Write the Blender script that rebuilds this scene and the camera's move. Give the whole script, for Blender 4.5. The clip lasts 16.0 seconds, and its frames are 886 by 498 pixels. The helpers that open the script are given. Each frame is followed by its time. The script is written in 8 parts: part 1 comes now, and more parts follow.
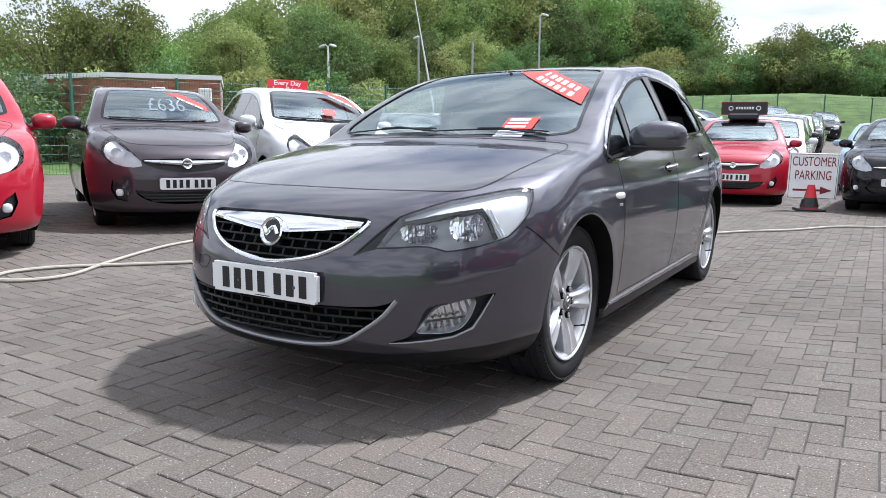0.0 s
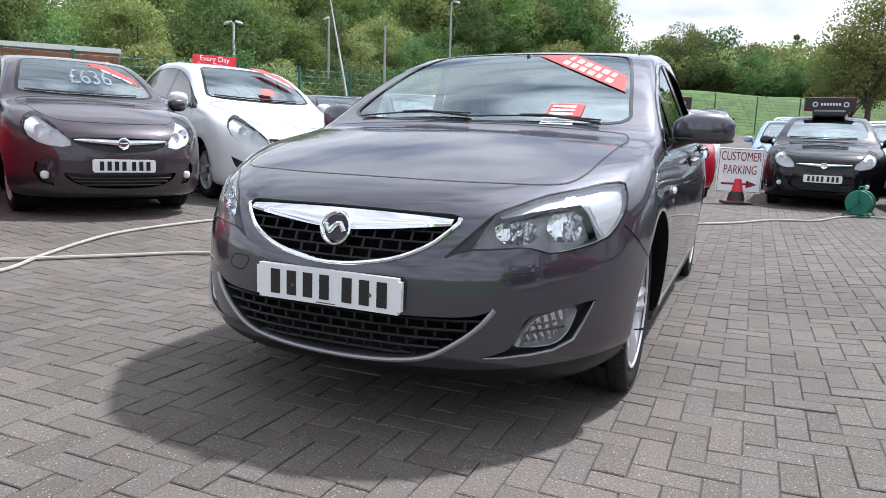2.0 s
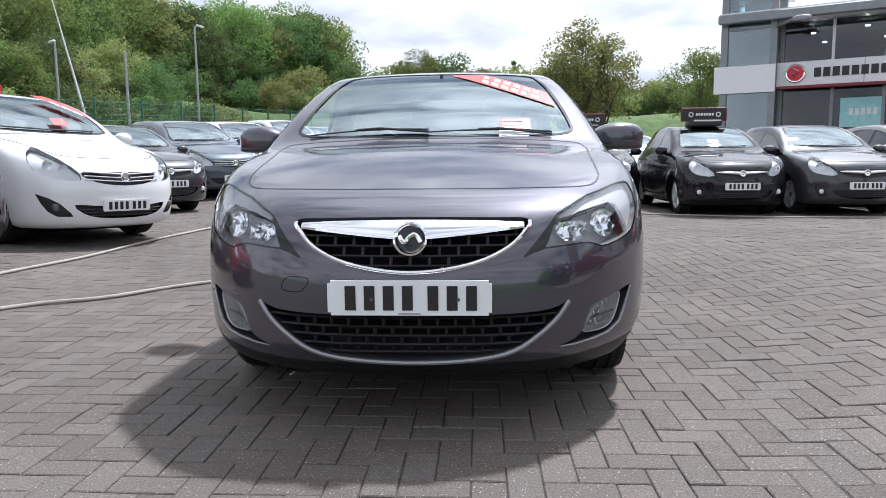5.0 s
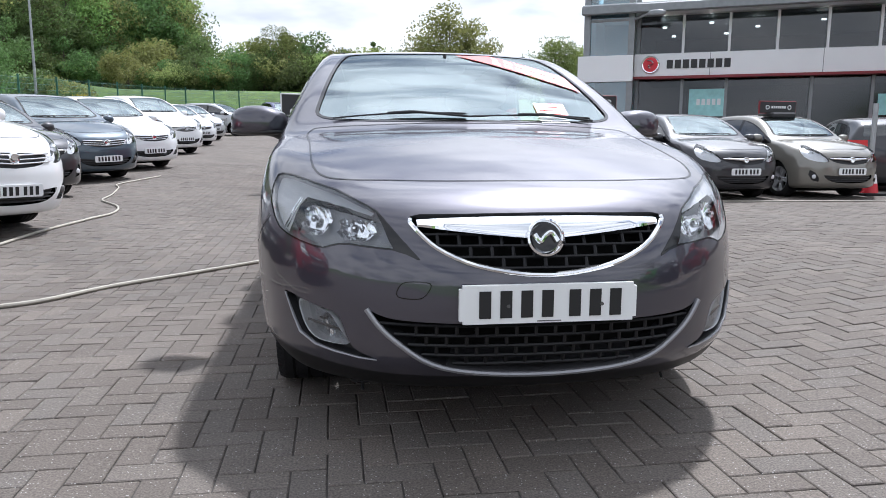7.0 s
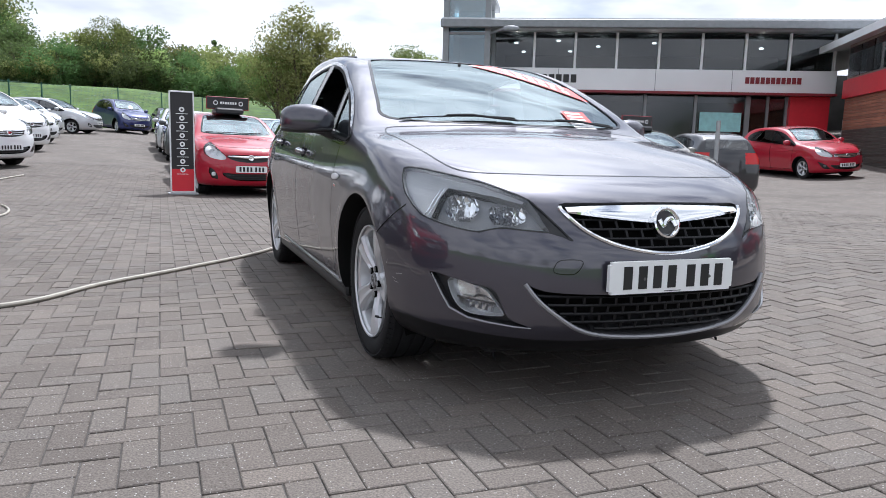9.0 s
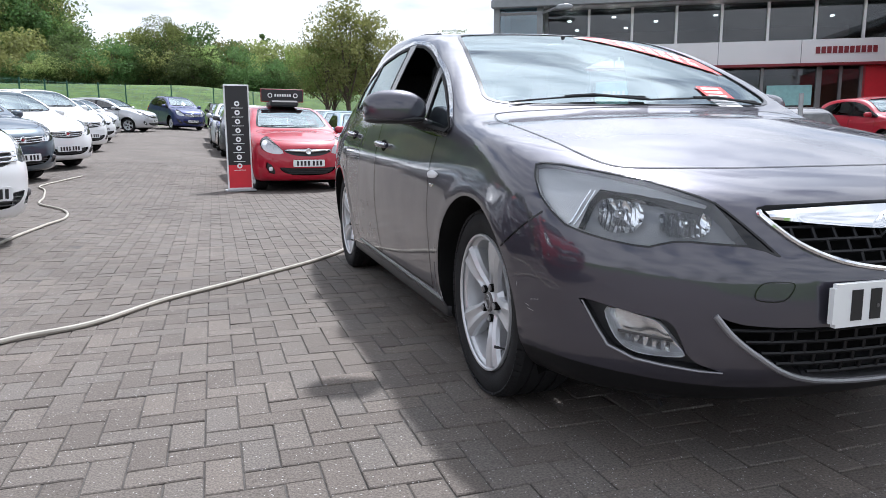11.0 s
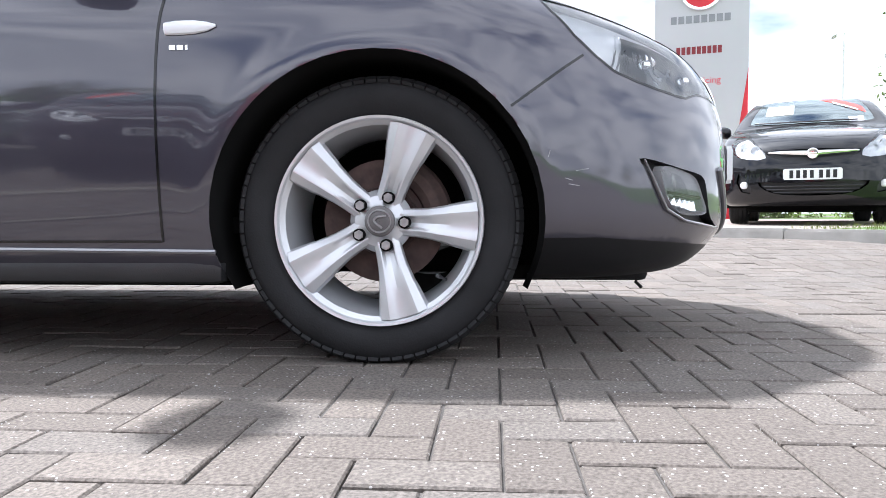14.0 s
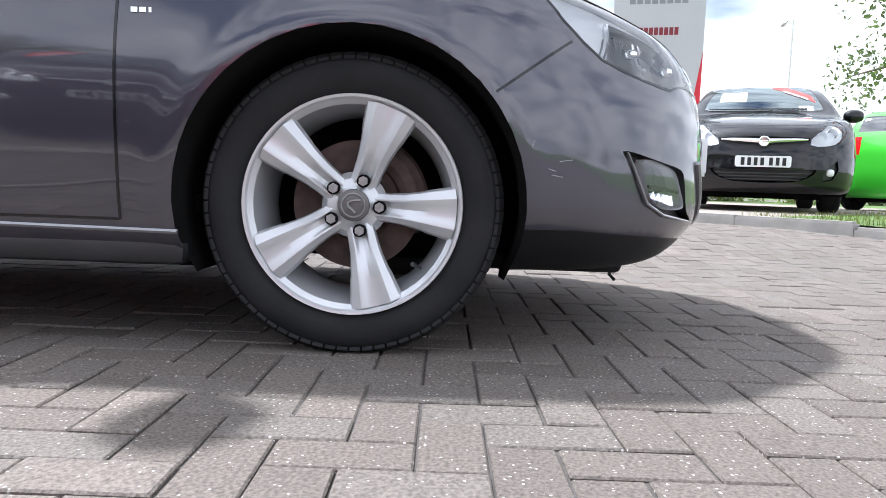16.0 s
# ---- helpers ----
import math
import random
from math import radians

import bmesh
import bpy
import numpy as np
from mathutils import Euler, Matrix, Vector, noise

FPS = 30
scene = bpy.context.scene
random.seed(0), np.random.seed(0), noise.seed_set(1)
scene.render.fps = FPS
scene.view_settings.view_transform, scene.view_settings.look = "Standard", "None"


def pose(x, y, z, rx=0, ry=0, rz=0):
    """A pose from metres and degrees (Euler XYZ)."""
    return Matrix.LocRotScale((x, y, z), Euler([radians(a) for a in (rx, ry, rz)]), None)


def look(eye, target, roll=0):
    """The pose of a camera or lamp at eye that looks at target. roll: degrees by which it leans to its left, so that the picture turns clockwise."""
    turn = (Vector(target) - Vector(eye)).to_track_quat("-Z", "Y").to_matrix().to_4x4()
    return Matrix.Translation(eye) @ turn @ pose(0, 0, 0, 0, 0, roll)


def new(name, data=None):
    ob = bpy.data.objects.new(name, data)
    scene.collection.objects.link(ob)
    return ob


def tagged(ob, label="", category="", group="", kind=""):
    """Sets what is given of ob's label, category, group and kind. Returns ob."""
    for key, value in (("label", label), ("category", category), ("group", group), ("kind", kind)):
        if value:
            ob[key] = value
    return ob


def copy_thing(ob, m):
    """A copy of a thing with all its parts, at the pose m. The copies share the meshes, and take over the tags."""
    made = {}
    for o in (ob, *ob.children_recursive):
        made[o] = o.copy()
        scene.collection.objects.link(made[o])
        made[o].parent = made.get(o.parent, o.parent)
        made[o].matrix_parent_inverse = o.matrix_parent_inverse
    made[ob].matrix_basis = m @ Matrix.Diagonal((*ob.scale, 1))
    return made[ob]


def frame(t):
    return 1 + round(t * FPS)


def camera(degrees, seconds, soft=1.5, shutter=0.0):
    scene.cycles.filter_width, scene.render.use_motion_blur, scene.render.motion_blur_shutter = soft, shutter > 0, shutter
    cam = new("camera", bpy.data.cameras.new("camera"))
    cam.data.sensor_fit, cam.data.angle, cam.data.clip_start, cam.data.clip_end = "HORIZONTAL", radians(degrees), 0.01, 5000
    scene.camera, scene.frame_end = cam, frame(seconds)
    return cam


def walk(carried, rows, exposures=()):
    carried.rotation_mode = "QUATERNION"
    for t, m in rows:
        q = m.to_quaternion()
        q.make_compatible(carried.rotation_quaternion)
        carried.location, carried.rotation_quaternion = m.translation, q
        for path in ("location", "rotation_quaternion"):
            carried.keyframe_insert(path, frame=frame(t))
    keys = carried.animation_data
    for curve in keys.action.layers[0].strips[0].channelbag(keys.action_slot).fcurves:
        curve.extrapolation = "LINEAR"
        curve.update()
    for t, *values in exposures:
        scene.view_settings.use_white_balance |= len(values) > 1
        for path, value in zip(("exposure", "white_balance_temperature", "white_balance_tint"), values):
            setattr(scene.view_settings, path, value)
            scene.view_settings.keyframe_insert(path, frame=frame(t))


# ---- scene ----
cam = camera(63.5, 16.0, soft=0.8)
PATH = [
    (0, (1.89, -2.81, 0.999), (0.86, -1.122, 0.703), 0.5),
    (0.5, (1.895, -2.807, 1.0), (0.867, -1.119, 0.7), 0.6),
    (1, (1.777, -2.836, 0.988), (0.755, -1.145, 0.679), 1.3),
    (1.5, (1.481, -2.913, 0.995), (0.55, -1.174, 0.66), 1.8),
    (2, (1.176, -2.82, 0.982), (0.403, -1.005, 0.656), 2.1),
    (2.5, (0.904, -2.788, 0.999), (0.256, -0.925, 0.67), 1.6),
    (3, (0.595, -2.948, 0.986), (0.236, -1.002, 0.7), 0.1),
    (3.5, (0.452, -3.2, 0.956), (0.171, -1.23, 0.765), -1.2),
    (4, (0.327, -3.343, 0.933), (0.111, -1.369, 0.69), -1.9),
    (4.2, (0.311, -3.262, 0.925), (0.128, -1.286, 0.681), -1.5),
    (6.3, (-0.16, -3.091, 0.928), (-0.209, -1.117, 0.611), 0.7),
    (6.5, (-0.26, -3.011, 0.962), (-0.281, -1.042, 0.616), 1.2),
    (7, (-0.599, -2.892, 0.946), (-0.302, -0.937, 0.647), 0.3),
    (7.5, (-0.93, -2.928, 0.935), (-0.406, -1.018, 0.657), 0.3),
    (8, (-1.238, -3.026, 0.923), (-0.625, -1.142, 0.652), -0.8),
    (8.2, (-1.382, -3.006, 0.911), (-0.746, -1.129, 0.642), -0.1),
    (10.3, (-1.723, -2.799, 0.9), (-0.901, -1.0, 0.601), 1.0),
    (10.5, (-1.706, -2.684, 0.901), (-0.929, -0.869, 0.583), -0.6),
    (11, (-1.698, -2.323, 0.918), (-1.102, -0.44, 0.603), -0.4),
    (11.5, (-1.861, -1.863, 0.881), (-1.065, -0.046, 0.627), 2.6),
    (12, (-2.036, -1.39, 0.806), (-1.079, 0.349, 0.557), 4.2),
    (12.5, (-2.271, -0.988, 0.753), (-0.808, 0.359, 0.535), 1.0),
    (13, (-2.429, -0.681, 0.68), (-0.566, 0.026, 0.503), -2.0),
    (13.5, (-2.482, -0.336, 0.513), (-0.514, -0.011, 0.377), -1.1),
    (14, (-2.445, -0.262, 0.344), (-0.452, -0.124, 0.249), -0.2),
    (14.5, (-2.435, -0.238, 0.288), (-0.436, -0.213, 0.233), 1.4),
    (15, (-2.436, -0.229, 0.296), (-0.437, -0.221, 0.228), 2.0),
    (15.5, (-2.423, -0.229, 0.299), (-0.425, -0.227, 0.227), 2.4),
    (16, (-2.386, -0.197, 0.382), (-0.394, -0.204, 0.204), 2.1),
]
walk(cam, [(t, look(eye, target, roll)) for t, eye, target, roll in PATH],
     exposures=[(0, 0.32, 6150, 12), (2, 0.24, 6150, 12), (3.5, 0.08, 6150, 12), (6.5, 0.22, 6150, 12), (8, 0.15, 6150, 12), (10.5, 0.27, 6150, 12), (12, 0.42, 6150, 12), (12.6, 0.86, 6150, 12), (13, 1.22, 6150, 12), (13.5, 1.26, 6150, 12), (14, 1.16, 6150, 12), (14.6, 0.98, 6150, 12), (16, 0.94, 6150, 12)])

# ---------------------------------------------------------------- light
SUN_DIR = Vector((0.33, 0.50, 1.0)).normalized()
elev = math.asin(SUN_DIR.z)
rot = math.atan2(SUN_DIR.x, SUN_DIR.y)

world = bpy.data.worlds.new("world")
scene.world = world
world.use_nodes = True
wn, wl = world.node_tree.nodes, world.node_tree.links
wn.clear()
w_out = wn.new("ShaderNodeOutputWorld")
w_bg = wn.new("ShaderNodeBackground")
w_sky = wn.new("ShaderNodeTexSky")
w_sky.sky_type = "NISHITA"
w_sky.sun_disc = False
w_sky.sun_elevation = elev
w_sky.sun_rotation = rot
w_co = wn.new("ShaderNodeTexCoord")
w_map = wn.new("ShaderNodeMapping")
w_map.inputs["Scale"].default_value = (1.6, 1.6, 5.0)
w_n = wn.new("ShaderNodeTexNoise")
w_n.inputs["Scale"].default_value = 1.7
w_n.inputs["Detail"].default_value = 6
w_n.inputs["Roughness"].default_value = 0.5
w_ramp = wn.new("ShaderNodeValToRGB")
w_ramp.color_ramp.elements[0].position = 0.29
w_ramp.color_ramp.elements[1].position = 0.45
w_n2 = wn.new("ShaderNodeTexNoise")
w_n2.inputs["Scale"].default_value = 3.1
w_n2.inputs["Detail"].default_value = 4
w_cl = wn.new("ShaderNodeValToRGB")
w_cl.color_ramp.elements[0].position = 0.34
w_cl.color_ramp.elements[0].color = (5.9, 6.4, 7.2, 1)
w_cl.color_ramp.elements[1].position = 0.62
w_cl.color_ramp.elements[1].color = (10.6, 10.9, 11.4, 1)
w_mix = wn.new("ShaderNodeMix")
w_mix.data_type = "RGBA"
wl.new(w_co.outputs["Generated"], w_map.inputs["Vector"])
wl.new(w_map.outputs["Vector"], w_n.inputs["Vector"])
wl.new(w_map.outputs["Vector"], w_n2.inputs["Vector"])
wl.new(w_n.outputs["Fac"], w_ramp.inputs["Fac"])
wl.new(w_n2.outputs["Fac"], w_cl.inputs["Fac"])
wl.new(w_ramp.outputs["Color"], w_mix.inputs["Factor"])
wl.new(w_sky.outputs["Color"], w_mix.inputs["A"])
# thin cloud is brighter round the sun
w_dot = wn.new("ShaderNodeVectorMath")
w_dot.operation = "DOT_PRODUCT"
w_dot.inputs[1].default_value = SUN_DIR
wl.new(w_co.outputs["Generated"], w_dot.inputs[0])
w_glow = wn.new("ShaderNodeMapRange")
w_glow.interpolation_type = "SMOOTHSTEP"
w_glow.inputs["From Min"].default_value = 0.72
w_glow.inputs["From Max"].default_value = 1.0
w_glow.inputs["To Min"].default_value = 1.0
w_glow.inputs["To Max"].default_value = 2.3
wl.new(w_dot.outputs["Value"], w_glow.inputs["Value"])
w_sc = wn.new("ShaderNodeVectorMath")
w_sc.operation = "SCALE"
wl.new(w_cl.outputs["Color"], w_sc.inputs[0])
# and brighter overhead than low down
w_sep = wn.new("ShaderNodeSeparateXYZ")
wl.new(w_co.outputs["Generated"], w_sep.inputs["Vector"])
w_low = wn.new("ShaderNodeMapRange")
w_low.inputs["From Min"].default_value = 0.05
w_low.inputs["From Max"].default_value = 0.85
w_low.inputs["To Min"].default_value = 1.3
w_low.inputs["To Max"].default_value = 1.15
wl.new(w_sep.outputs["Z"], w_low.inputs["Value"])
w_mul = wn.new("ShaderNodeMath")
w_mul.operation = "MULTIPLY"
wl.new(w_glow.outputs["Result"], w_mul.inputs[0])
wl.new(w_low.outputs["Result"], w_mul.inputs[1])
wl.new(w_mul.outputs["Value"], w_sc.inputs["Scale"])
wl.new(w_sc.outputs["Vector"], w_mix.inputs["B"])
wl.new(w_mix.outputs["Result"], w_bg.inputs["Color"])
w_bg.inputs["Strength"].default_value = 0.083
wl.new(w_bg.outputs["Background"], w_out.inputs["Surface"])

sun = new("sun", bpy.data.lights.new("sun", "SUN"))
sun.data.energy = 4.9
sun.data.angle = radians(3.0)
sun.data.color = (1.0, 0.995, 0.99)
sun.matrix_world = look((0, 0, 30), Vector((0, 0, 30)) - SUN_DIR)
scene.view_settings.exposure = 0.0

# ---------------------------------------------------------------- materials
def nodes_of(name):
    m = bpy.data.materials.new(name)
    m.use_nodes = True
    return m, m.node_tree.nodes, m.node_tree.links, m.node_tree.nodes["Principled BSDF"]


def plain(name, color, rough=0.5, metal=0.0, vary=0.12, scale=6.0, bump=0.0, bump_scale=60.0, coat=0.0, rand=0.0, spec=0.5, detail=5):
    """A surface with a base colour, large and fine variation and a little relief."""
    m, n, l, b = nodes_of(name)
    b.inputs["Roughness"].default_value = rough
    b.inputs["Metallic"].default_value = metal
    b.inputs["Coat Weight"].default_value = coat
    b.inputs["Coat Roughness"].default_value = 0.03
    b.inputs["Specular IOR Level"].default_value = spec
    co = n.new("ShaderNodeTexCoord")
    big = n.new("ShaderNodeTexNoise")
    big.inputs["Scale"].default_value = scale
    big.inputs["Detail"].default_value = detail
    l.new(co.outputs["Object"], big.inputs["Vector"])
    ramp = n.new("ShaderNodeMapRange")
    ramp.inputs["From Min"].default_value = 0.3
    ramp.inputs["From Max"].default_value = 0.7
    ramp.inputs["To Min"].default_value = 1 - vary
    ramp.inputs["To Max"].default_value = 1 + vary
    l.new(big.outputs["Fac"], ramp.inputs["Value"])
    fac = ramp.outputs["Result"]
    if rand:
        info = n.new("ShaderNodeObjectInfo")
        geo = n.new("ShaderNodeNewGeometry")
        add = n.new("ShaderNodeMath")
        add.operation = "ADD"
        l.new(info.outputs["Random"], add.inputs[0])
        l.new(geo.outputs["Random Per Island"], add.inputs[1])
        fr = n.new("ShaderNodeMath")
        fr.operation = "FRACT"
        l.new(add.outputs["Value"], fr.inputs[0])
        r2 = n.new("ShaderNodeMapRange")
        r2.inputs["To Min"].default_value = 1 - rand
        r2.inputs["To Max"].default_value = 1 + rand
        l.new(fr.outputs["Value"], r2.inputs["Value"])
        mul = n.new("ShaderNodeMath")
        mul.operation = "MULTIPLY"
        l.new(fac, mul.inputs[0])
        l.new(r2.outputs["Result"], mul.inputs[1])
        fac = mul.outputs["Value"]
    mixer = n.new("ShaderNodeVectorMath")
    mixer.operation = "SCALE"
    mixer.inputs[0].default_value = color[:3]
    l.new(fac, mixer.inputs["Scale"])
    l.new(mixer.outputs["Vector"], b.inputs["Base Color"])
    if bump:
        fine = n.new("ShaderNodeTexNoise")
        fine.inputs["Scale"].default_value = bump_scale
        fine.inputs["Detail"].default_value = 4
        l.new(co.outputs["Object"], fine.inputs["Vector"])
        bp = n.new("ShaderNodeBump")
        bp.inputs["Strength"].default_value = bump
        bp.inputs["Distance"].default_value = 0.01
        l.new(fine.outputs["Fac"], bp.inputs["Height"])
        l.new(bp.outputs["Normal"], b.inputs["Normal"])
    return m


def paint(name, color, metal=0.35, rough=0.34, flake=0.10, dirt=0.10, coat=1.65, spec=0.25):
    """Clear-coated car paint with fine flake and a trace of road dust."""
    m, n, l, b = nodes_of(name)
    b.inputs["Metallic"].default_value = metal
    b.inputs["Coat Weight"].default_value = 1.0
    b.inputs["Coat Roughness"].default_value = 0.045
    b.inputs["Coat IOR"].default_value = coat
    b.inputs["Specular IOR Level"].default_value = spec
    co = n.new("ShaderNodeTexCoord")
    fl = n.new("ShaderNodeTexNoise")
    fl.inputs["Scale"].default_value = 900
    l.new(co.outputs["Object"], fl.inputs["Vector"])
    du = n.new("ShaderNodeTexNoise")
    du.inputs["Scale"].default_value = 3.0
    du.inputs["Detail"].default_value = 8
    l.new(co.outputs["Object"], du.inputs["Vector"])
    r1 = n.new("ShaderNodeMapRange")
    r1.inputs["To Min"].default_value = 1 - flake
    r1.inputs["To Max"].default_value = 1 + flake
    l.new(fl.outputs["Fac"], r1.inputs["Value"])
    sc = n.new("ShaderNodeVectorMath")
    sc.operation = "SCALE"
    sc.inputs[0].default_value = color
    l.new(r1.outputs["Result"], sc.inputs["Scale"])
    l.new(sc.outputs["Vector"], b.inputs["Base Color"])
    r2 = n.new("ShaderNodeMapRange")
    r2.inputs["From Min"].default_value = 0.35
    r2.inputs["From Max"].default_value = 0.75
    r2.inputs["To Min"].default_value = rough
    r2.inputs["To Max"].default_value = rough + dirt
    l.new(du.outputs["Fac"], r2.inputs["Value"])
    l.new(r2.outputs["Result"], b.inputs["Roughness"])
    return m


def glass(name, tint=(0.75, 0.82, 0.80), shade=(1.0, 1.0, 1.0), ior=2.1):
    """Thin pane: tinted see-through with a Fresnel reflection."""
    m = bpy.data.materials.new(name)
    m.use_nodes = True
    n, l = m.node_tree.nodes, m.node_tree.links
    n.clear()
    o = n.new("ShaderNodeOutputMaterial")
    tr = n.new("ShaderNodeBsdfTransparent")
    tr.inputs["Color"].default_value = (*tint, 1)
    gl = n.new("ShaderNodeBsdfGlossy")
    gl.inputs["Roughness"].default_value = 0.01
    gl.inputs["Color"].default_value = (*shade, 1)
    fr = n.new("ShaderNodeFresnel")
    fr.inputs["IOR"].default_value = ior
    mx = n.new("ShaderNodeMixShader")
    l.new(fr.outputs["Fac"], mx.inputs["Fac"])
    l.new(tr.outputs["BSDF"], mx.inputs[1])
    l.new(gl.outputs["BSDF"], mx.inputs[2])
    l.new(mx.outputs["Shader"], o.inputs["Surface"])
    return m


def leafy(name, color, vary=0.35):
    m, n, l, b = nodes_of(name)
    b.inputs["Roughness"].default_value = 0.8
    geo = n.new("ShaderNodeNewGeometry")
    info = n.new("ShaderNodeObjectInfo")
    r = n.new("ShaderNodeMapRange")
    r.inputs["To Min"].default_value = 1 - vary
    r.inputs["To Max"].default_value = 1 + vary
    l.new(geo.outputs["Random Per Island"], r.inputs["Value"])
    r3 = n.new("ShaderNodeMapRange")
    r3.inputs["To Min"].default_value = 0.75
    r3.inputs["To Max"].default_value = 1.7
    l.new(info.outputs["Random"], r3.inputs["Value"])
    mu = n.new("ShaderNodeMath")
    mu.operation = "MULTIPLY"
    l.new(r.outputs["Result"], mu.inputs[0])
    l.new(r3.outputs["Result"], mu.inputs[1])
    hs = n.new("ShaderNodeHueSaturation")
    hs.inputs["Color"].default_value = (*color, 1)
    r2 = n.new("ShaderNodeMapRange")
    r2.inputs["To Min"].default_value = 0.46
    r2.inputs["To Max"].default_value = 0.53
    l.new(info.outputs["Random"], r2.inputs["Value"])
    l.new(r2.outputs["Result"], hs.inputs["Hue"])
    l.new(mu.outputs["Value"], hs.inputs["Value"])
    l.new(hs.outputs["Color"], b.inputs["Base Color"])
    tr = n.new("ShaderNodeBsdfTranslucent")
    l.new(hs.outputs["Color"], tr.inputs["Color"])
    mx = n.new("ShaderNodeMixShader")
    mx.inputs["Fac"].default_value = 0.45
    out = n["Material Output"]
    l.new(b.outputs["BSDF"], mx.inputs[1])
    l.new(tr.outputs["BSDF"], mx.inputs[2])
    l.new(mx.outputs["Shader"], out.inputs["Surface"])
    return m


M = {}
M["grey_paint"] = paint("grey_paint", (0.047, 0.044, 0.061), metal=0.55, rough=0.36, coat=1.72)
M["purple_paint"] = paint("purple_paint", (0.045, 0.033, 0.041), coat=1.5)
M["red_paint"] = paint("red_paint", (0.37, 0.004, 0.022), metal=0.0, rough=0.4, flake=0.02, coat=1.5)
M["white_paint"] = paint("white_paint", (0.78, 0.79, 0.80), metal=0.0, rough=0.4, flake=0.01)
M["black_paint"] = paint("black_paint", (0.006, 0.006, 0.008), metal=0.0, flake=0.05, coat=1.45, spec=0.05)
M["darkgrey_paint"] = paint("darkgrey_paint", (0.036, 0.036, 0.040), coat=1.5)
M["olive_paint"] = paint("olive_paint", (0.20, 0.19, 0.165))
M["silver_paint"] = paint("silver_paint", (0.50, 0.51, 0.53), metal=0.6)
M["bluegrey_paint"] = paint("bluegrey_paint", (0.05, 0.075, 0.10))
M["blue_paint"] = paint("blue_paint", (0.015, 0.025, 0.12))
M["lightblue_paint"] = paint("lightblue_paint", (0.25, 0.38, 0.50))
M["green_paint"] = paint("green_paint", (0.05, 0.50, 0.03), metal=0.0, flake=0.02)
M["glass"] = glass("glass", ior=3.5, shade=(0.86, 0.98, 1.0))
M["dark_glass"] = glass("dark_glass", (0.12, 0.14, 0.15))
M["lens"] = glass("lens", (0.95, 0.965, 0.975), ior=1.6)
M["chrome"] = plain("chrome", (0.86, 0.87, 0.88), rough=0.06, metal=1.0, vary=0.02)
M["alloy"] = plain("alloy", (0.60, 0.61, 0.63), rough=0.38, metal=0.55, vary=0.05, coat=0.4)
M["dull_metal"] = plain("dull_metal", (0.13, 0.125, 0.125), rough=0.45, metal=0.25, vary=0.3, scale=20)
M["rust"] = plain("rust", (0.075, 0.048, 0.042), rough=0.75, metal=0.3, vary=0.4, scale=25)
M["rubber"] = plain("rubber", (0.015, 0.015, 0.016), rough=0.75, spec=0.25, vary=0.25, scale=9, bump=0.12, bump_scale=180)
M["black_plastic"] = plain("black_plastic", (0.018, 0.018, 0.02), rough=0.45, vary=0.2, bump=0.06, bump_scale=300)
M["grille_black"] = plain("grille_black", (0.007, 0.007, 0.008), rough=0.4, spec=0.3, vary=0.2)
M["gloss_black"] = plain("gloss_black", (0.008, 0.008, 0.009), rough=0.12, vary=0.1)
M["underside"] = plain("underside", (0.006, 0.006, 0.006), rough=0.95, spec=0.1, vary=0.3)
M["cloth"] = plain("cloth", (0.03, 0.03, 0.034), rough=0.95, vary=0.3, scale=40, bump=0.2, bump_scale=400)
M["reflector"] = plain("reflector", (0.85, 0.86, 0.88), rough=0.12, metal=1.0, vary=0.03)
M["tail_red"] = plain("tail_red", (0.55, 0.01, 0.012), rough=0.15, vary=0.05)
M["white_sheet"] = plain("white_sheet", (0.80, 0.80, 0.80), rough=0.5, vary=0.04)
M["plate_white"] = plain("plate_white", (0.78, 0.79, 0.79), rough=0.35, vary=0.03)
M["plate_black"] = plain("plate_black", (0.012, 0.012, 0.014), rough=0.4, vary=0.1)
M["sign_red"] = plain("sign_red", (0.62, 0.02, 0.035), rough=0.4, vary=0.05)
M["sign_maroon"] = plain("sign_maroon", (0.20, 0.012, 0.02), rough=0.4, vary=0.05)
M["sticker_red"] = plain("sticker_red", (0.78, 0.05, 0.04), rough=0.45, vary=0.05)
M["sign_black"] = plain("sign_black", (0.015, 0.014, 0.016), rough=0.35, vary=0.1)


def faceted(name):
    """Mirror-bright lamp reflector broken into small ribs and facets."""
    m, n, l, b = nodes_of(name)
    b.inputs["Metallic"].default_value = 1.0
    b.inputs["Roughness"].default_value = 0.2
    b.inputs["Base Color"].default_value = (0.78, 0.79, 0.81, 1)
    co = n.new("ShaderNodeTexCoord")
    mp = n.new("ShaderNodeMapping")
    mp.inputs["Scale"].default_value = (1.0, 0.6, 0.35)
    l.new(co.outputs["Object"], mp.inputs["Vector"])
    vo = n.new("ShaderNodeTexWave")
    vo.bands_direction = "DIAGONAL"
    vo.inputs["Scale"].default_value = 20
    vo.inputs["Distortion"].default_value = 2.5
    vo.inputs["Detail"].default_value = 1
    l.new(mp.outputs["Vector"], vo.inputs["Vector"])
    bp = n.new("ShaderNodeBump")
    bp.inputs["Strength"].default_value = 0.3
    bp.inputs["Distance"].default_value = 0.012
    l.new(vo.outputs["Fac"], bp.inputs["Height"])
    l.new(bp.outputs["Normal"], b.inputs["Normal"])
    return m


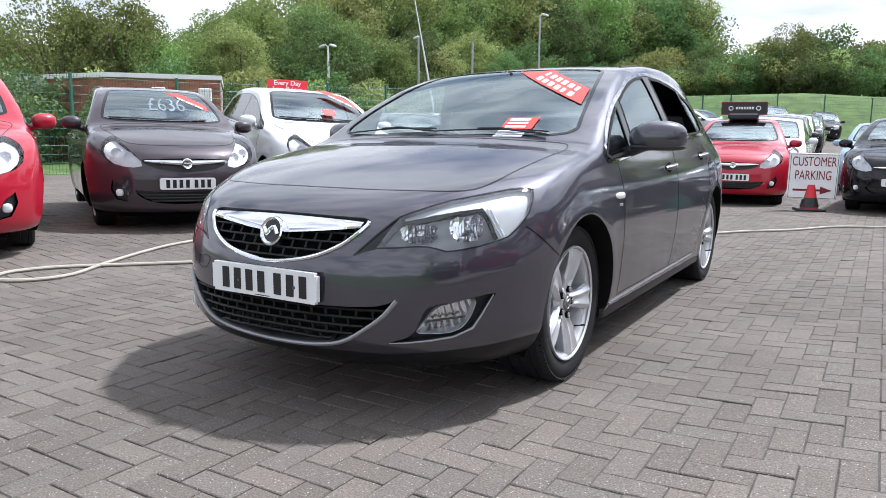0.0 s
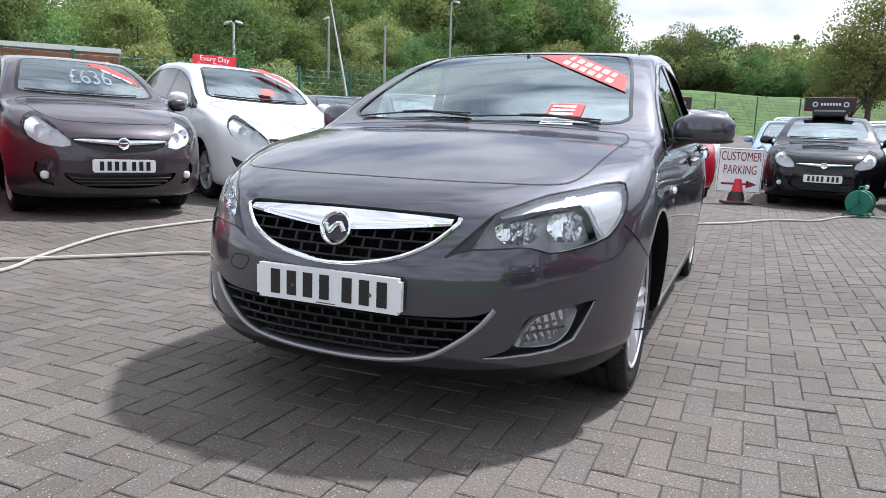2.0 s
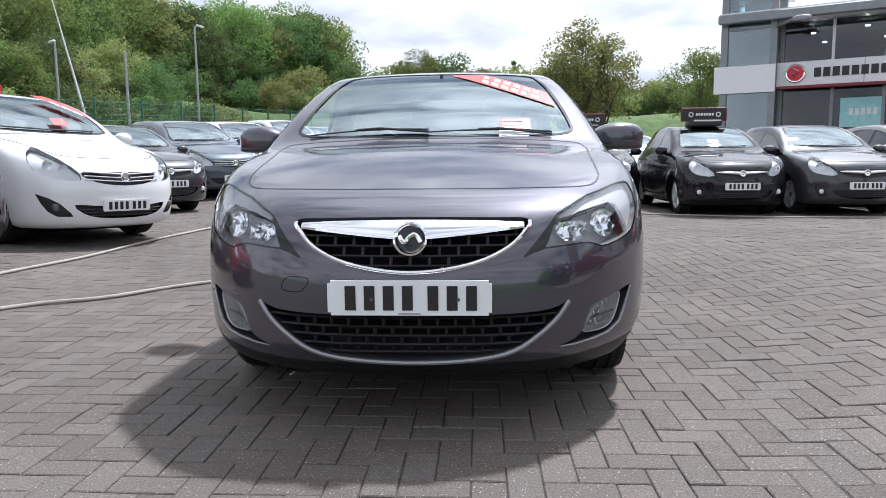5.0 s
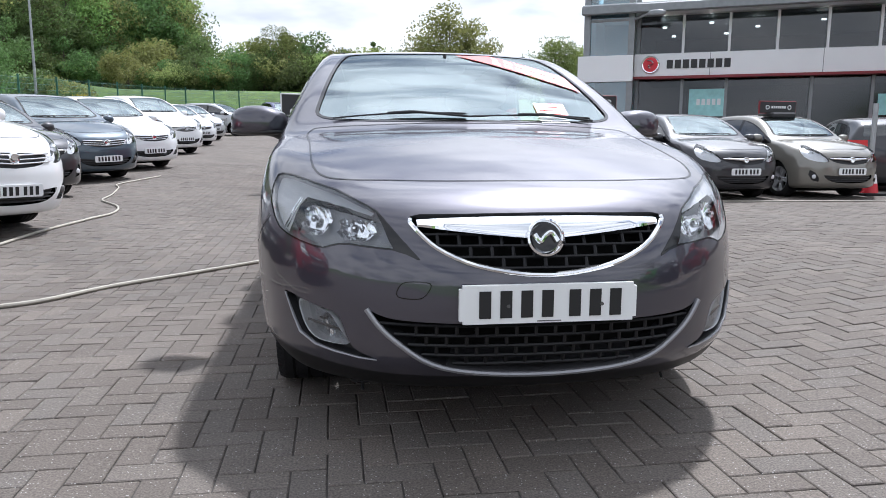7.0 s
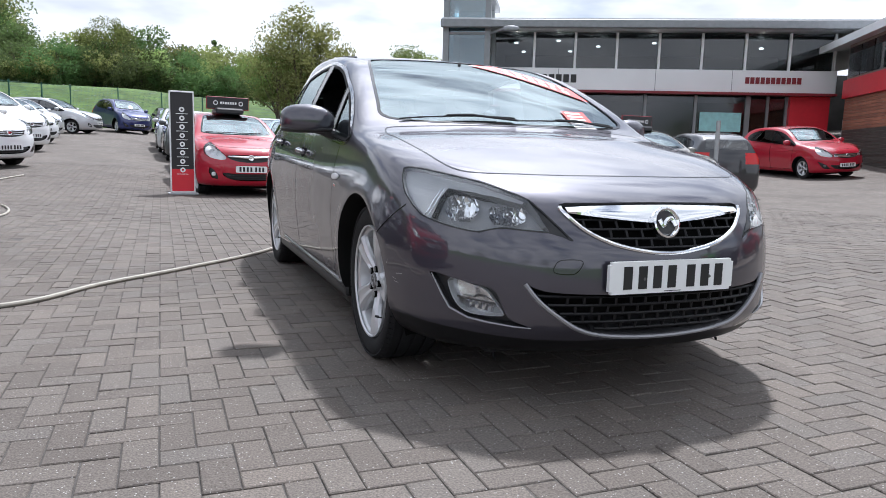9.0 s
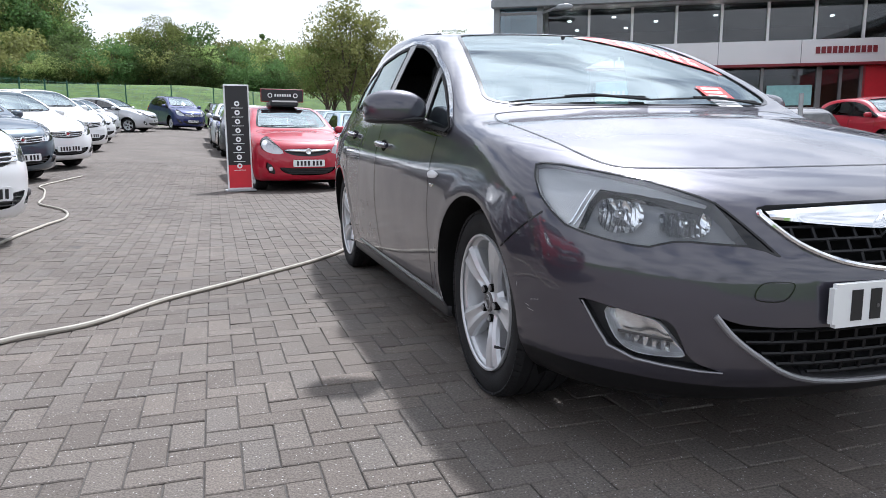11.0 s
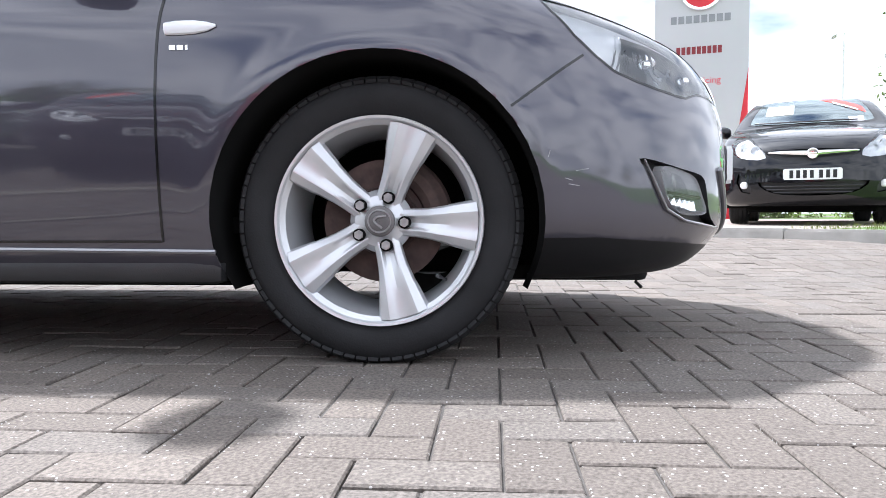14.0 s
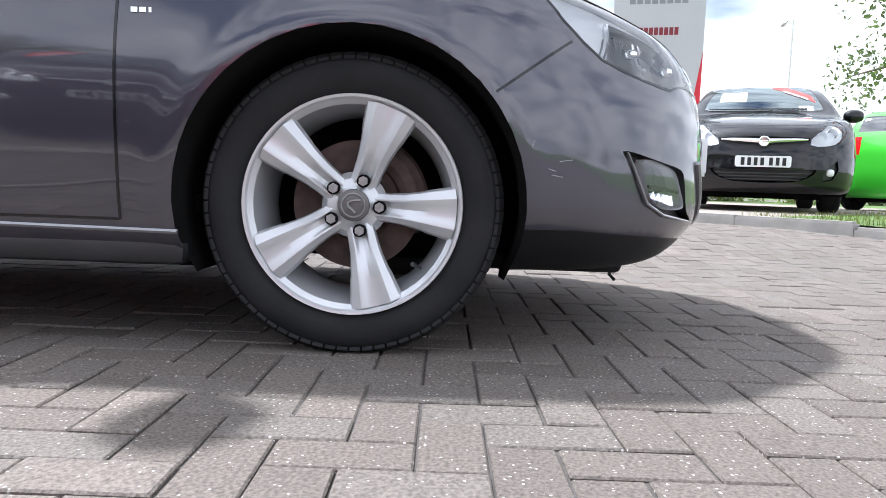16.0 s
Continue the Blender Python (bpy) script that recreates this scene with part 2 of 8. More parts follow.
M["faceted"] = faceted("faceted")
M["bolt"] = plain("bolt", (0.34, 0.34, 0.345), rough=0.4, metal=0.6, vary=0.2, scale=60)

# ---------------------------------------------------------------- mesh tools
def link_mesh(name, bm, material, smooth=False, sharp=35):
    me = bpy.data.meshes.new(name)
    bm.normal_update()
    bm.to_mesh(me)
    bm.free()
    if smooth:
        me.polygons.foreach_set("use_smooth", [True] * len(me.polygons))
        me.set_sharp_from_angle(angle=radians(sharp))
    for m in (material if isinstance(material, (list, tuple)) else [material]):
        me.materials.append(m)
    return new(name, me)


def part(name, bm, material, parent, label="", smooth=False, sharp=35):
    ob = link_mesh(name, bm, material, smooth, sharp)
    ob.parent = parent
    if label:
        ob["label"] = label
    return ob


def thing(name, label, category, group="", at=None):
    ob = new(name)
    ob.empty_display_size = 0.1
    if at is not None:
        ob.matrix_world = at
    return tagged(ob, label, category, group)


def box(bm, x0, x1, y0, y1, z0, z1, bevel=0.0, seg=1):
    r = bmesh.ops.create_cube(bm, size=1.0, matrix=Matrix.Translation(((x0 + x1) / 2, (y0 + y1) / 2, (z0 + z1) / 2)) @ Matrix.Diagonal((abs(x1 - x0), abs(y1 - y0), abs(z1 - z0), 1)))
    if bevel:
        es = {e for v in r["verts"] for e in v.link_edges}
        bmesh.ops.bevel(bm, geom=list(es), offset=bevel, segments=seg, affect="EDGES", profile=0.5)
    return bm


def boxed(*a, **k):
    return box(bmesh.new(), *a, **k)


def cyl(bm, p, q, r0, r1=None, n=16, caps=True):
    p, q = Vector(p), Vector(q)
    d = q - p
    m = Matrix.Translation((p + q) / 2) @ d.to_track_quat("Z", "Y").to_matrix().to_4x4()
    bmesh.ops.create_cone(bm, cap_ends=caps, segments=n, radius1=r0, radius2=r0 if r1 is None else r1, depth=d.length, matrix=m)
    return bm


def tube(bm, pts, r, n=6, closed=False, flat=1.0, up=(0, 0, 1)):
    """A tube swept along points; flat squeezes it along the second axis."""
    pts = [Vector(p) for p in pts]
    k = len(pts)
    rings = []
    for i, p in enumerate(pts):
        a = pts[(i - 1) % k] if closed or i > 0 else p
        b = pts[(i + 1) % k] if closed or i < k - 1 else p
        t = (b - a)
        if t.length < 1e-9:
            t = Vector((0, 0, 1))
        t.normalize()
        s = t.cross(Vector(up))
        if s.length < 1e-4:
            s = t.cross(Vector((1, 0, 0)))
        s.normalize()
        u = s.cross(t).normalized()
        rr = r[i] if isinstance(r, (list, tuple)) else r
        rings.append([bm.verts.new(p + s * math.cos(2 * math.pi * j / n) * rr + u * math.sin(2 * math.pi * j / n) * rr * flat) for j in range(n)])
    m = k if closed else k - 1
    for i in range(m):
        A, B = rings[i], rings[(i + 1) % k]
        for j in range(n):
            bm.faces.new((A[j], A[(j + 1) % n], B[(j + 1) % n], B[j]))
    if not closed:
        bm.faces.new(rings[0][::-1])
        bm.faces.new(rings[-1])
    return bm


def lathe(bm, prof, n=48, axis="x"):
    """Spins a profile of (along, radius) about the axis."""
    rings = []
    for a, r in prof:
        ring = []
        for j in range(n):
            c, s = math.cos(2 * math.pi * j / n) * r, math.sin(2 * math.pi * j / n) * r
            ring.append(bm.verts.new((a, c, s) if axis == "x" else (c, s, a)))
        rings.append(ring)
    for A, B in zip(rings, rings[1:]):
        for j in range(n):
            bm.faces.new((A[j], B[j], B[(j + 1) % n], A[(j + 1) % n]))
    return rings


def spline(pts, n=8, closed=False):
    """Catmull-Rom through 2D or 3D points."""
    P = [np.array(p, float) for p in pts]
    k = len(P)
    out = []
    for i in range(k if closed else k - 1):
        p0 = P[(i - 1) % k] if closed or i > 0 else P[i]
        p1, p2 = P[i], P[(i + 1) % k]
        p3 = P[(i + 2) % k] if closed or i + 2 < k else P[(i + 1) % k]
        for j in range(n):
            t = j / n
            out.append(0.5 * (2 * p1 + (p2 - p0) * t + (2 * p0 - 5 * p1 + 4 * p2 - p3) * t * t + (3 * p1 - p0 - 3 * p2 + p3) * t ** 3))
    if not closed:
        out.append(P[-1])
    return [tuple(float(c) for c in p) for p in out]


def smooth_keys(x, keys):
    """Monotone cubic through (x, value) keys, for arrays."""
    kx = np.array([k[0] for k in keys], float)
    ky = np.array([k[1] for k in keys], float)
    h = np.diff(kx)
    d = np.diff(ky) / h
    m = np.zeros_like(kx)
    m[0], m[-1] = d[0], d[-1]
    for i in range(1, len(kx) - 1):
        if d[i - 1] * d[i] > 0:
            w1, w2 = 2 * h[i] + h[i - 1], h[i] + 2 * h[i - 1]
            m[i] = (w1 + w2) / (w1 / d[i - 1] + w2 / d[i])
    x = np.asarray(x, float)
    xc = np.clip(x, kx[0], kx[-1])
    i = np.clip(np.searchsorted(kx, xc) - 1, 0, len(h) - 1)
    t = (xc - kx[i]) / h[i]
    return ((1 + 2 * t) * (1 - t) ** 2 * ky[i] + t * (1 - t) ** 2 * h[i] * m[i] + t * t * (3 - 2 * t) * ky[i + 1] + t * t * (t - 1) * h[i] * m[i + 1]
            + np.where(x > kx[-1], (x - kx[-1]) * m[-1], 0) + np.where(x < kx[0], (x - kx[0]) * m[0], 0))


def smax(a, b, k):
    h = np.clip(0.5 + 0.5 * (a - b) / k, 0, 1)
    return b * (1 - h) + a * h + k * h * (1 - h)


def surface(fn, lo, hi, step):
    """Quads on the zero level of fn(x, y, z), negative inside."""
    ax = [np.arange(lo[i], hi[i] + step * 0.5, step) for i in range(3)]
    X, Y, Z = np.meshgrid(*ax, indexing="ij")
    F = fn(X, Y, Z)
    nx, ny, nz = F.shape
    sgn = F < 0
    acc = np.zeros((nx - 1, ny - 1, nz - 1, 3))
    cnt = np.zeros((nx - 1, ny - 1, nz - 1))
    C = np.stack([X, Y, Z], -1)
    for axis in range(3):
        s0 = [slice(None)] * 3
        s1 = [slice(None)] * 3
        s0[axis], s1[axis] = slice(0, -1), slice(1, None)
        f0, f1 = F[tuple(s0)], F[tuple(s1)]
        cross = sgn[tuple(s0)] != sgn[tuple(s1)]
        t = np.where(cross, f0 / np.where(cross, f0 - f1, 1), 0)
        P = C[tuple(s0)] * (1 - t[..., None]) + C[tuple(s1)] * t[..., None]
        o = [a for a in range(3) if a != axis]
        for da in (0, 1):
            for db in (0, 1):
                sl = [slice(None)] * 3
                sl[o[0]] = slice(da, F.shape[o[0]] - 1 + da)
                sl[o[1]] = slice(db, F.shape[o[1]] - 1 + db)
                w = cross[tuple(sl)]
                acc += np.where(w[..., None], P[tuple(sl)], 0)
                cnt += w
    used = cnt > 0
    idx = -np.ones(used.shape, int)
    idx[used] = np.arange(used.sum())
    V = acc[used] / cnt[used][:, None]
    e = step * 0.05
    for _ in range(4):
        f = fn(V[:, 0], V[:, 1], V[:, 2])
        g = np.stack([(fn(*(V + e * np.eye(3)[i]).T) - fn(*(V - e * np.eye(3)[i]).T)) / (2 * e) for i in range(3)], -1)
        V = V - 0.8 * np.clip(f / np.maximum((g ** 2).sum(-1), 1e-6), -step, step)[:, None] * g
    quads = []
    for axis in range(3):
        s0 = [slice(1, -1)] * 3
        s1 = [slice(1, -1)] * 3
        s0[axis], s1[axis] = slice(0, -1), slice(1, None)
        a, b = sgn[tuple(s0)], sgn[tuple(s1)]
        where = np.argwhere(a != b)
        if not len(where):
            continue
        inside_first = a[tuple(where.T)]
        o = [x for x in range(3) if x != axis]
        base = where.copy()
        for x in o:
            base[:, x] += 1

        def at(d0, d1):
            q = base.copy()
            q[:, o[0]] -= 1 - d0
            q[:, o[1]] -= 1 - d1
            return idx[tuple(q.T)]
        q = np.stack([at(0, 0), at(1, 0), at(1, 1), at(0, 1)], -1)
        flip = inside_first if axis != 1 else ~inside_first
        q[~flip] = q[~flip][:, ::-1]
        quads.append(q)
    Q = np.concatenate(quads)
    Q = Q[(Q >= 0).all(1)]
    return V, Q


def inside(poly, a, b):
    hit = False
    j = len(poly) - 1
    for i in range(len(poly)):
        (x1, y1), (x2, y2) = poly[i], poly[j]
        if (y1 > b) != (y2 > b) and a < (x2 - x1) * (b - y1) / (y2 - y1) + x1:
            hit = not hit
        j = i
    return hit


def cut(bm, poly, a, b, want):
    """Cuts the outline poly, seen along the third axis, into the faces that want() accepts; returns those inside."""
    p = np.array(poly)
    lo, hi = p.min(0) - 0.06, p.max(0) + 0.06
    c = 3 - a - b

    def bounds(f):
        xs = [v.co[a] for v in f.verts]
        ys = [v.co[b] for v in f.verts]
        return min(xs), max(xs), min(ys), max(ys)

    boxes = {}
    for f in bm.faces:
        m = f.calc_center_median()
        if lo[0] < m[a] < hi[0] and lo[1] < m[b] < hi[1] and want(m, f.normal):
            boxes[f] = bounds(f)
    for i in range(len(poly)):
        p0, p1 = poly[i], poly[(i + 1) % len(poly)]
        d = (p1[0] - p0[0], p1[1] - p0[1])
        if abs(d[0]) + abs(d[1]) < 1e-5:
            continue
        nrm = Vector((0, 0, 0))
        nrm[a], nrm[b] = d[1], -d[0]
        nrm.normalize()
        co = Vector((0, 0, 0))
        co[a], co[b] = p0
        x0, x1 = min(p0[0], p1[0]) - 1e-4, max(p0[0], p1[0]) + 1e-4
        y0, y1 = min(p0[1], p1[1]) - 1e-4, max(p0[1], p1[1]) + 1e-4
        hit = [f for f, q in boxes.items() if q[0] < x1 and q[1] > x0 and q[2] < y1 and q[3] > y0]
        if not hit:
            continue
        es = {e for f in hit for e in f.edges}
        vs = {v for f in hit for v in f.verts}
        r = bmesh.ops.bisect_plane(bm, geom=hit + list(es) + list(vs), dist=1e-5, plane_co=co, plane_no=nrm)
        for g in hit:
            boxes.pop(g, None)
        for g in r["geom"]:
            if isinstance(g, bmesh.types.BMFace):
                boxes[g] = bounds(g)
    seen = set()
    res = []
    for f in boxes:
        if f.is_valid:
            m = f.calc_center_median()
            if f not in seen and inside(poly, m[a], m[b]):
                seen.add(f)
                res.append(f)
    return res


def lift(bm, faces, remove=True):
    """Moves faces into a bmesh of their own."""
    out = bmesh.new()
    vm = {}
    for f in faces:
        vs = []
        for v in f.verts:
            if v not in vm:
                vm[v] = out.verts.new(v.co)
            vs.append(vm[v])
        try:
            out.faces.new(vs)
        except ValueError:
            pass
    if remove:
        bmesh.ops.delete(bm, geom=faces, context="FACES")
    out.normal_update()
    return out


def rims(bm):
    """Ordered boundary loops of a bmesh as lists of (point, normal)."""
    es = {e for e in bm.edges if len(e.link_faces) == 1}
    loops = []
    while es:
        e = es.pop()
        a, b = e.verts
        chain = [a, b]
        while True:
            nxt = None
            for e2 in chain[-1].link_edges:
                if e2 in es:
                    nxt = e2
                    break
            if nxt is None:
                break
            es.discard(nxt)
            chain.append(nxt.other_vert(chain[-1]))
        if chain[0] is chain[-1]:
            chain.pop()
        if len(chain) > 3:
            loops.append([(v.co.copy(), v.normal.copy()) for v in chain])
    loops.sort(key=len, reverse=True)
    return loops


def ribbon(bm, loop, width, raise_by, closed=True, thick=0.0):
    """A flat strip along a loop lying on a surface."""
    k = len(loop)
    L, R = [], []
    for i, (p, nr) in enumerate(loop):
        a = loop[(i - 1) % k][0] if closed or i else p
        b = loop[(i + 1) % k][0] if closed or i < k - 1 else p
        t = b - a
        s = t.cross(nr)
        if s.length < 1e-9:
            s = Vector((0, 0, 1))
        s.normalize()
        L.append(bm.verts.new(p + s * width / 2 + nr * raise_by))
        R.append(bm.verts.new(p - s * width / 2 + nr * raise_by))
    for i in range(k if closed else k - 1):
        j = (i + 1) % k
        try:
            bm.faces.new((L[i], R[i], R[j], L[j]))
        except ValueError:
            pass
    return bm


def offset_copy(bm, d, shift=(0, 0, 0)):
    """A copy of a sheet pushed along its normals."""
    c = bm.copy()
    c.normal_update()
    for v in c.verts:
        v.co = v.co + v.normal * d + Vector(shift)
    return c


def solid(bm, t):
    """Gives a sheet a thickness inwards."""
    bmesh.ops.solidify(bm, geom=list(bm.faces), thickness=t)
    return bm


def text_mesh(body, size, extrude=0.001):
    """Flat letters in the x-z plane, facing -y, centred."""
    cu = bpy.data.curves.new("letters", "FONT")
    cu.body, cu.size, cu.extrude = body, size, extrude
    cu.align_x, cu.align_y = "CENTER", "CENTER"
    tmp = bpy.data.objects.new("letters", cu)
    me = bpy.data.meshes.new_from_object(tmp)
    bpy.data.objects.remove(tmp)
    bpy.data.curves.remove(cu)
    bm = bmesh.new()
    bm.from_mesh(me)
    bpy.data.meshes.remove(me)
    bmesh.ops.transform(bm, matrix=pose(0, 0, 0, 90), verts=bm.verts)
    return bm


def place(bm, m):
    bmesh.ops.transform(bm, matrix=m, verts=bm.verts)
    return bm


def ground_z(x, y):
    """The yard is level round the car and rises gently behind it."""
    x, y = np.asarray(x, float), np.asarray(y, float)
    s = np.clip((x + 4) / 6, 0, 1)
    y0 = 5 + 9 * s * s * (3 - 2 * s)
    u = np.maximum(y - y0, 0)
    z = 0.042 * u * u / (u + 2.0)
    u = np.maximum(x - 11, 0)
    z = z + 0.085 * u * u / (u + 2.5) * np.clip((y + 2) / 8, 0, 1)
    a, c = np.clip((x - 1.0) / 2.4, 0, 1), np.clip((7 - y) / 4, 0, 1)
    z = z + 0.14 * a * a * (3 - 2 * a) * c * c * (3 - 2 * c)
    a, c = np.clip((-x - 2.6) / 2.0, 0, 1), np.clip((9 - y) / 3, 0, 1)
    return z + 0.12 * a * a * (3 - 2 * a) * c * c * (3 - 2 * c)


def gz(x, y):
    return float(ground_z(x, y))

# ---------------------------------------------------------------- cars
from mathutils.bvhtree import BVHTree


def car_shape(S):
    """The body as a level function, from a dict of profiles. y runs to the rear, 0 at the front axle."""
    def fn(x, y, z):
        ax = np.abs(x)
        W = smooth_keys(z, S["width"]) + smooth_keys(y, S["plan"])
        W = W + np.minimum(0, smooth_keys(y, S["cabin"])) * np.clip((z - 0.9) / 0.5, 0, 1.2)
        for yc in (0.0, S["base"]):
            r = np.sqrt((y - yc) ** 2 + (z - S["hub"]) ** 2)
            W = W + S.get("flare", 0.016) * np.exp(-((r - S["arch"] - 0.02) / S.get("flare_w", 0.055)) ** 2)
        W = W + S.get("crease", 0.010) * np.exp(-((z - (S["crease_z"] + 0.07 * (y - 1.2) / 1.5)) / 0.05) ** 2) * np.clip((y - 0.2) / 0.6, 0, 1)
        W = W - S.get("scoop", 0.014) * np.exp(-((z - 0.42) / 0.10) ** 2) * np.clip(1 - np.abs(y - S["base"] / 2) / 0.95, 0, 1)
        W = W - S.get("tuck", 0.0) * np.clip((0.315 - z) / 0.13, 0, 1) * np.clip((-0.22 - y) / 0.16, 0, 1)
        bow = smooth_keys(y, S["screen_bow"])
        yy = y - bow * ax ** 2
        T = smooth_keys(yy, S["top"])
        dT = (smooth_keys(yy + 0.01, S["top"]) - smooth_keys(yy - 0.01, S["top"])) / 0.02
        T = T - smooth_keys(y, S["crown"]) * ax ** 2
        top = (z - T) / np.sqrt(1 + np.minimum(dT ** 2, 9))
        yF = smooth_keys(z, S["front"])
        dF = (smooth_keys(z + 0.01, S["front"]) - smooth_keys(z - 0.01, S["front"])) / 0.02
        f_bow = S["bow"][0] * ax ** 2 + S["bow"][1] * ax ** 4
        db = 2 * S["bow"][0] * ax + 4 * S["bow"][1] * ax ** 3
        front = (yF + f_bow - y) / np.sqrt(1 + np.minimum(dF ** 2, 4) + db ** 2)
        rear = y - smooth_keys(z, S["rear"]) + 0.16 * ax ** 2 + 0.18 * ax ** 4
        side = ax - W
        f = smax(side, top, S.get("r_top", 0.10))
        f = smax(f, front, S.get("r_front", 0.07))
        f = smax(f, rear, 0.08)
        f = smax(f, S["floor"] - z, 0.05)
        return f
    return fn


FIVE_DOOR = dict(
    name="five_door", flare=0.004, flare_w=0.030, crease=0.003, scoop=0.003, tuck=0.055, base=2.685, hub=0.33, arch=0.38, floor=0.19, crease_z=0.80, y0=-1.05, y1=3.5,
    width=[(0.10, 0.78), (0.19, 0.81), (0.26, 0.845), (0.42, 0.866), (0.60, 0.876), (0.76, 0.868), (0.90, 0.842), (1.00, 0.812), (1.20, 0.735), (1.40, 0.648), (1.55, 0.58)],
    plan=[(-1.0, -0.06), (-0.6, -0.02), (-0.3, 0.0), (2.4, 0.0), (2.9, -0.02), (3.2, -0.06), (3.45, -0.12)],
    cabin=[(0.0, 0.0), (2.0, 0.0), (2.6, -0.05), (3.1, -0.13), (3.5, -0.18)],
    top=[(-1.2, 0.40), (-0.93, 0.665), (-0.86, 0.735), (-0.76, 0.79), (-0.62, 0.835), (-0.34, 0.908), (0.0, 0.978), (0.10, 0.997), (0.17, 1.018), (0.45, 1.165), (0.60, 1.235), (0.88, 1.35), (1.12, 1.418), (1.40, 1.460), (1.70, 1.488), (2.0, 1.498), (2.4, 1.485), (2.8, 1.435), (3.02, 1.375), (3.14, 1.28), (3.30, 1.05), (3.40, 0.90), (3.5, 0.7)],
    crown=[(-0.9, 0.02), (-0.4, 0.045), (0.2, 0.05), (0.8, 0.03), (1.6, 0.06), (3.0, 0.08)],
    r_top=0.05, screen_bow=[(-0.5, 0.05), (0.0, 0.10), (0.3, 0.13), (1.2, 0.18), (1.8, 0.05), (2.6, 0.0), (3.0, -0.10), (3.5, -0.15)],
    front=[(0.05, -0.70), (0.17, -0.82), (0.22, -0.87), (0.27, -0.918), (0.31, -0.945), (0.36, -0.953), (0.46, -0.957), (0.56, -0.95), (0.64, -0.93), (0.70, -0.905), (0.76, -0.87), (0.82, -0.80), (0.95, -0.62)],
    rear=[(0.1, 3.25), (0.3, 3.40), (0.55, 3.43), (0.8, 3.41), (1.0, 3.36), (1.4, 3.25)],
    bow=(0.21, 0.70))


SMALL = dict(
    name="small",    base=2.511, hub=0.31, arch=0.345, floor=0.18, crease_z=0.80, y0=-0.95, y1=3.35,
    width=[(0.10, 0.74), (0.19, 0.78), (0.28, 0.82), (0.45, 0.838), (0.60, 0.842), (0.78, 0.835), (0.92, 0.805), (1.02, 0.775), (1.20, 0.70), (1.40, 0.61), (1.55, 0.54)],
    plan=[(-1.0, -0.06), (-0.6, -0.02), (-0.3, 0.0), (2.2, 0.0), (2.7, -0.02), (3.0, -0.05), (3.3, -0.12)],
    cabin=[(0.0, 0.0), (1.8, 0.0), (2.4, -0.05), (2.9, -0.12), (3.3, -0.16)],
    top=[(-1.1, 0.45), (-0.84, 0.70), (-0.76, 0.79), (-0.62, 0.855), (-0.34, 0.935), (-0.10, 0.985), (0.10, 1.015), (0.20, 1.04), (0.55, 1.24), (0.85, 1.375), (1.05, 1.43), (1.30, 1.468), (1.65, 1.487), (2.0, 1.485), (2.4, 1.46), (2.75, 1.40), (2.92, 1.33), (3.05, 1.15), (3.16, 0.95), (3.25, 0.7)],
    crown=[(-0.9, 0.03), (-0.4, 0.06), (0.2, 0.06), (0.8, 0.03), (1.6, 0.06), (3.0, 0.08)],
    r_top=0.055, screen_bow=[(-0.5, 0.08), (0.0, 0.13), (0.4, 0.16), (1.2, 0.18), (1.8, 0.05), (2.6, 0.0), (3.3, -0.12)],
    front=[(0.05, -0.62), (0.17, -0.74), (0.22, -0.79), (0.30, -0.825), (0.40, -0.84), (0.52, -0.84), (0.62, -0.825), (0.72, -0.795), (0.80, -0.74), (0.95, -0.55)],
    rear=[(0.1, 3.0), (0.3, 3.13), (0.55, 3.16), (0.8, 3.15), (1.0, 3.11), (1.4, 3.0)],
    bow=(0.24, 0.55))


def settle(fn, V, rounds=3):
    """Moves points onto the level set itself, so that reflections run smoothly."""
    V = np.array(V, float)
    h = 0.0015
    for _ in range(rounds):
        x, y, z = V[:, 0], V[:, 1], V[:, 2]
        f = fn(x, y, z)
        g = np.stack([fn(x + h, y, z) - fn(x - h, y, z), fn(x, y + h, z) - fn(x, y - h, z), fn(x, y, z + h) - fn(x, y, z - h)], -1) / (2 * h)
        s = np.clip(f / np.maximum((g ** 2).sum(-1), 0.2), -0.01, 0.01)
        V = V - g * s[:, None]
    return V


def car_body(S, step):
    V, Q = surface(car_shape(S), (-1.05, S["y0"], 0.05), (1.05, S["y1"], 1.80), step)
    V = settle(car_shape(S), V)
    bm = bmesh.new()
    vs = [bm.verts.new(v) for v in V]
    for q in Q:
        try:
            bm.faces.new([vs[i] for i in q])
        except ValueError:
            pass
    bmesh.ops.recalc_face_normals(bm, faces=bm.faces)
    return bm


def mirrored(poly):
    """A closed outline from its right half, which runs from the middle line to the middle line."""
    return list(poly) + [(-a, b) for a, b in reversed(poly) if abs(a) > 1e-6]


TREES = {}


def skin(S):
    """A ray tree over the uncut body."""
    k = S["name"]
    if k not in TREES:
        V, Q = surface(car_shape(S), (-1.05, S["y0"], 0.05), (1.05, S["y1"], 1.80), 0.03)
        V = settle(car_shape(S), V)
        t = np.concatenate([Q[:, :3], Q[:, [0, 2, 3]]])
        TREES[k] = BVHTree.FromPolygons([tuple(v) for v in V], [tuple(int(i) for i in q) for q in t])
    return TREES[k]


def shot(S, start, way, out):
    p, n, _, _ = skin(S).ray_cast(Vector(start), Vector(way))
    if p is None:
        p, n, _, _ = skin(S).find_nearest(Vector(start) + Vector(way))
    if n.dot(Vector(way)) > 0:
        n = -n
    return p + n * out, n


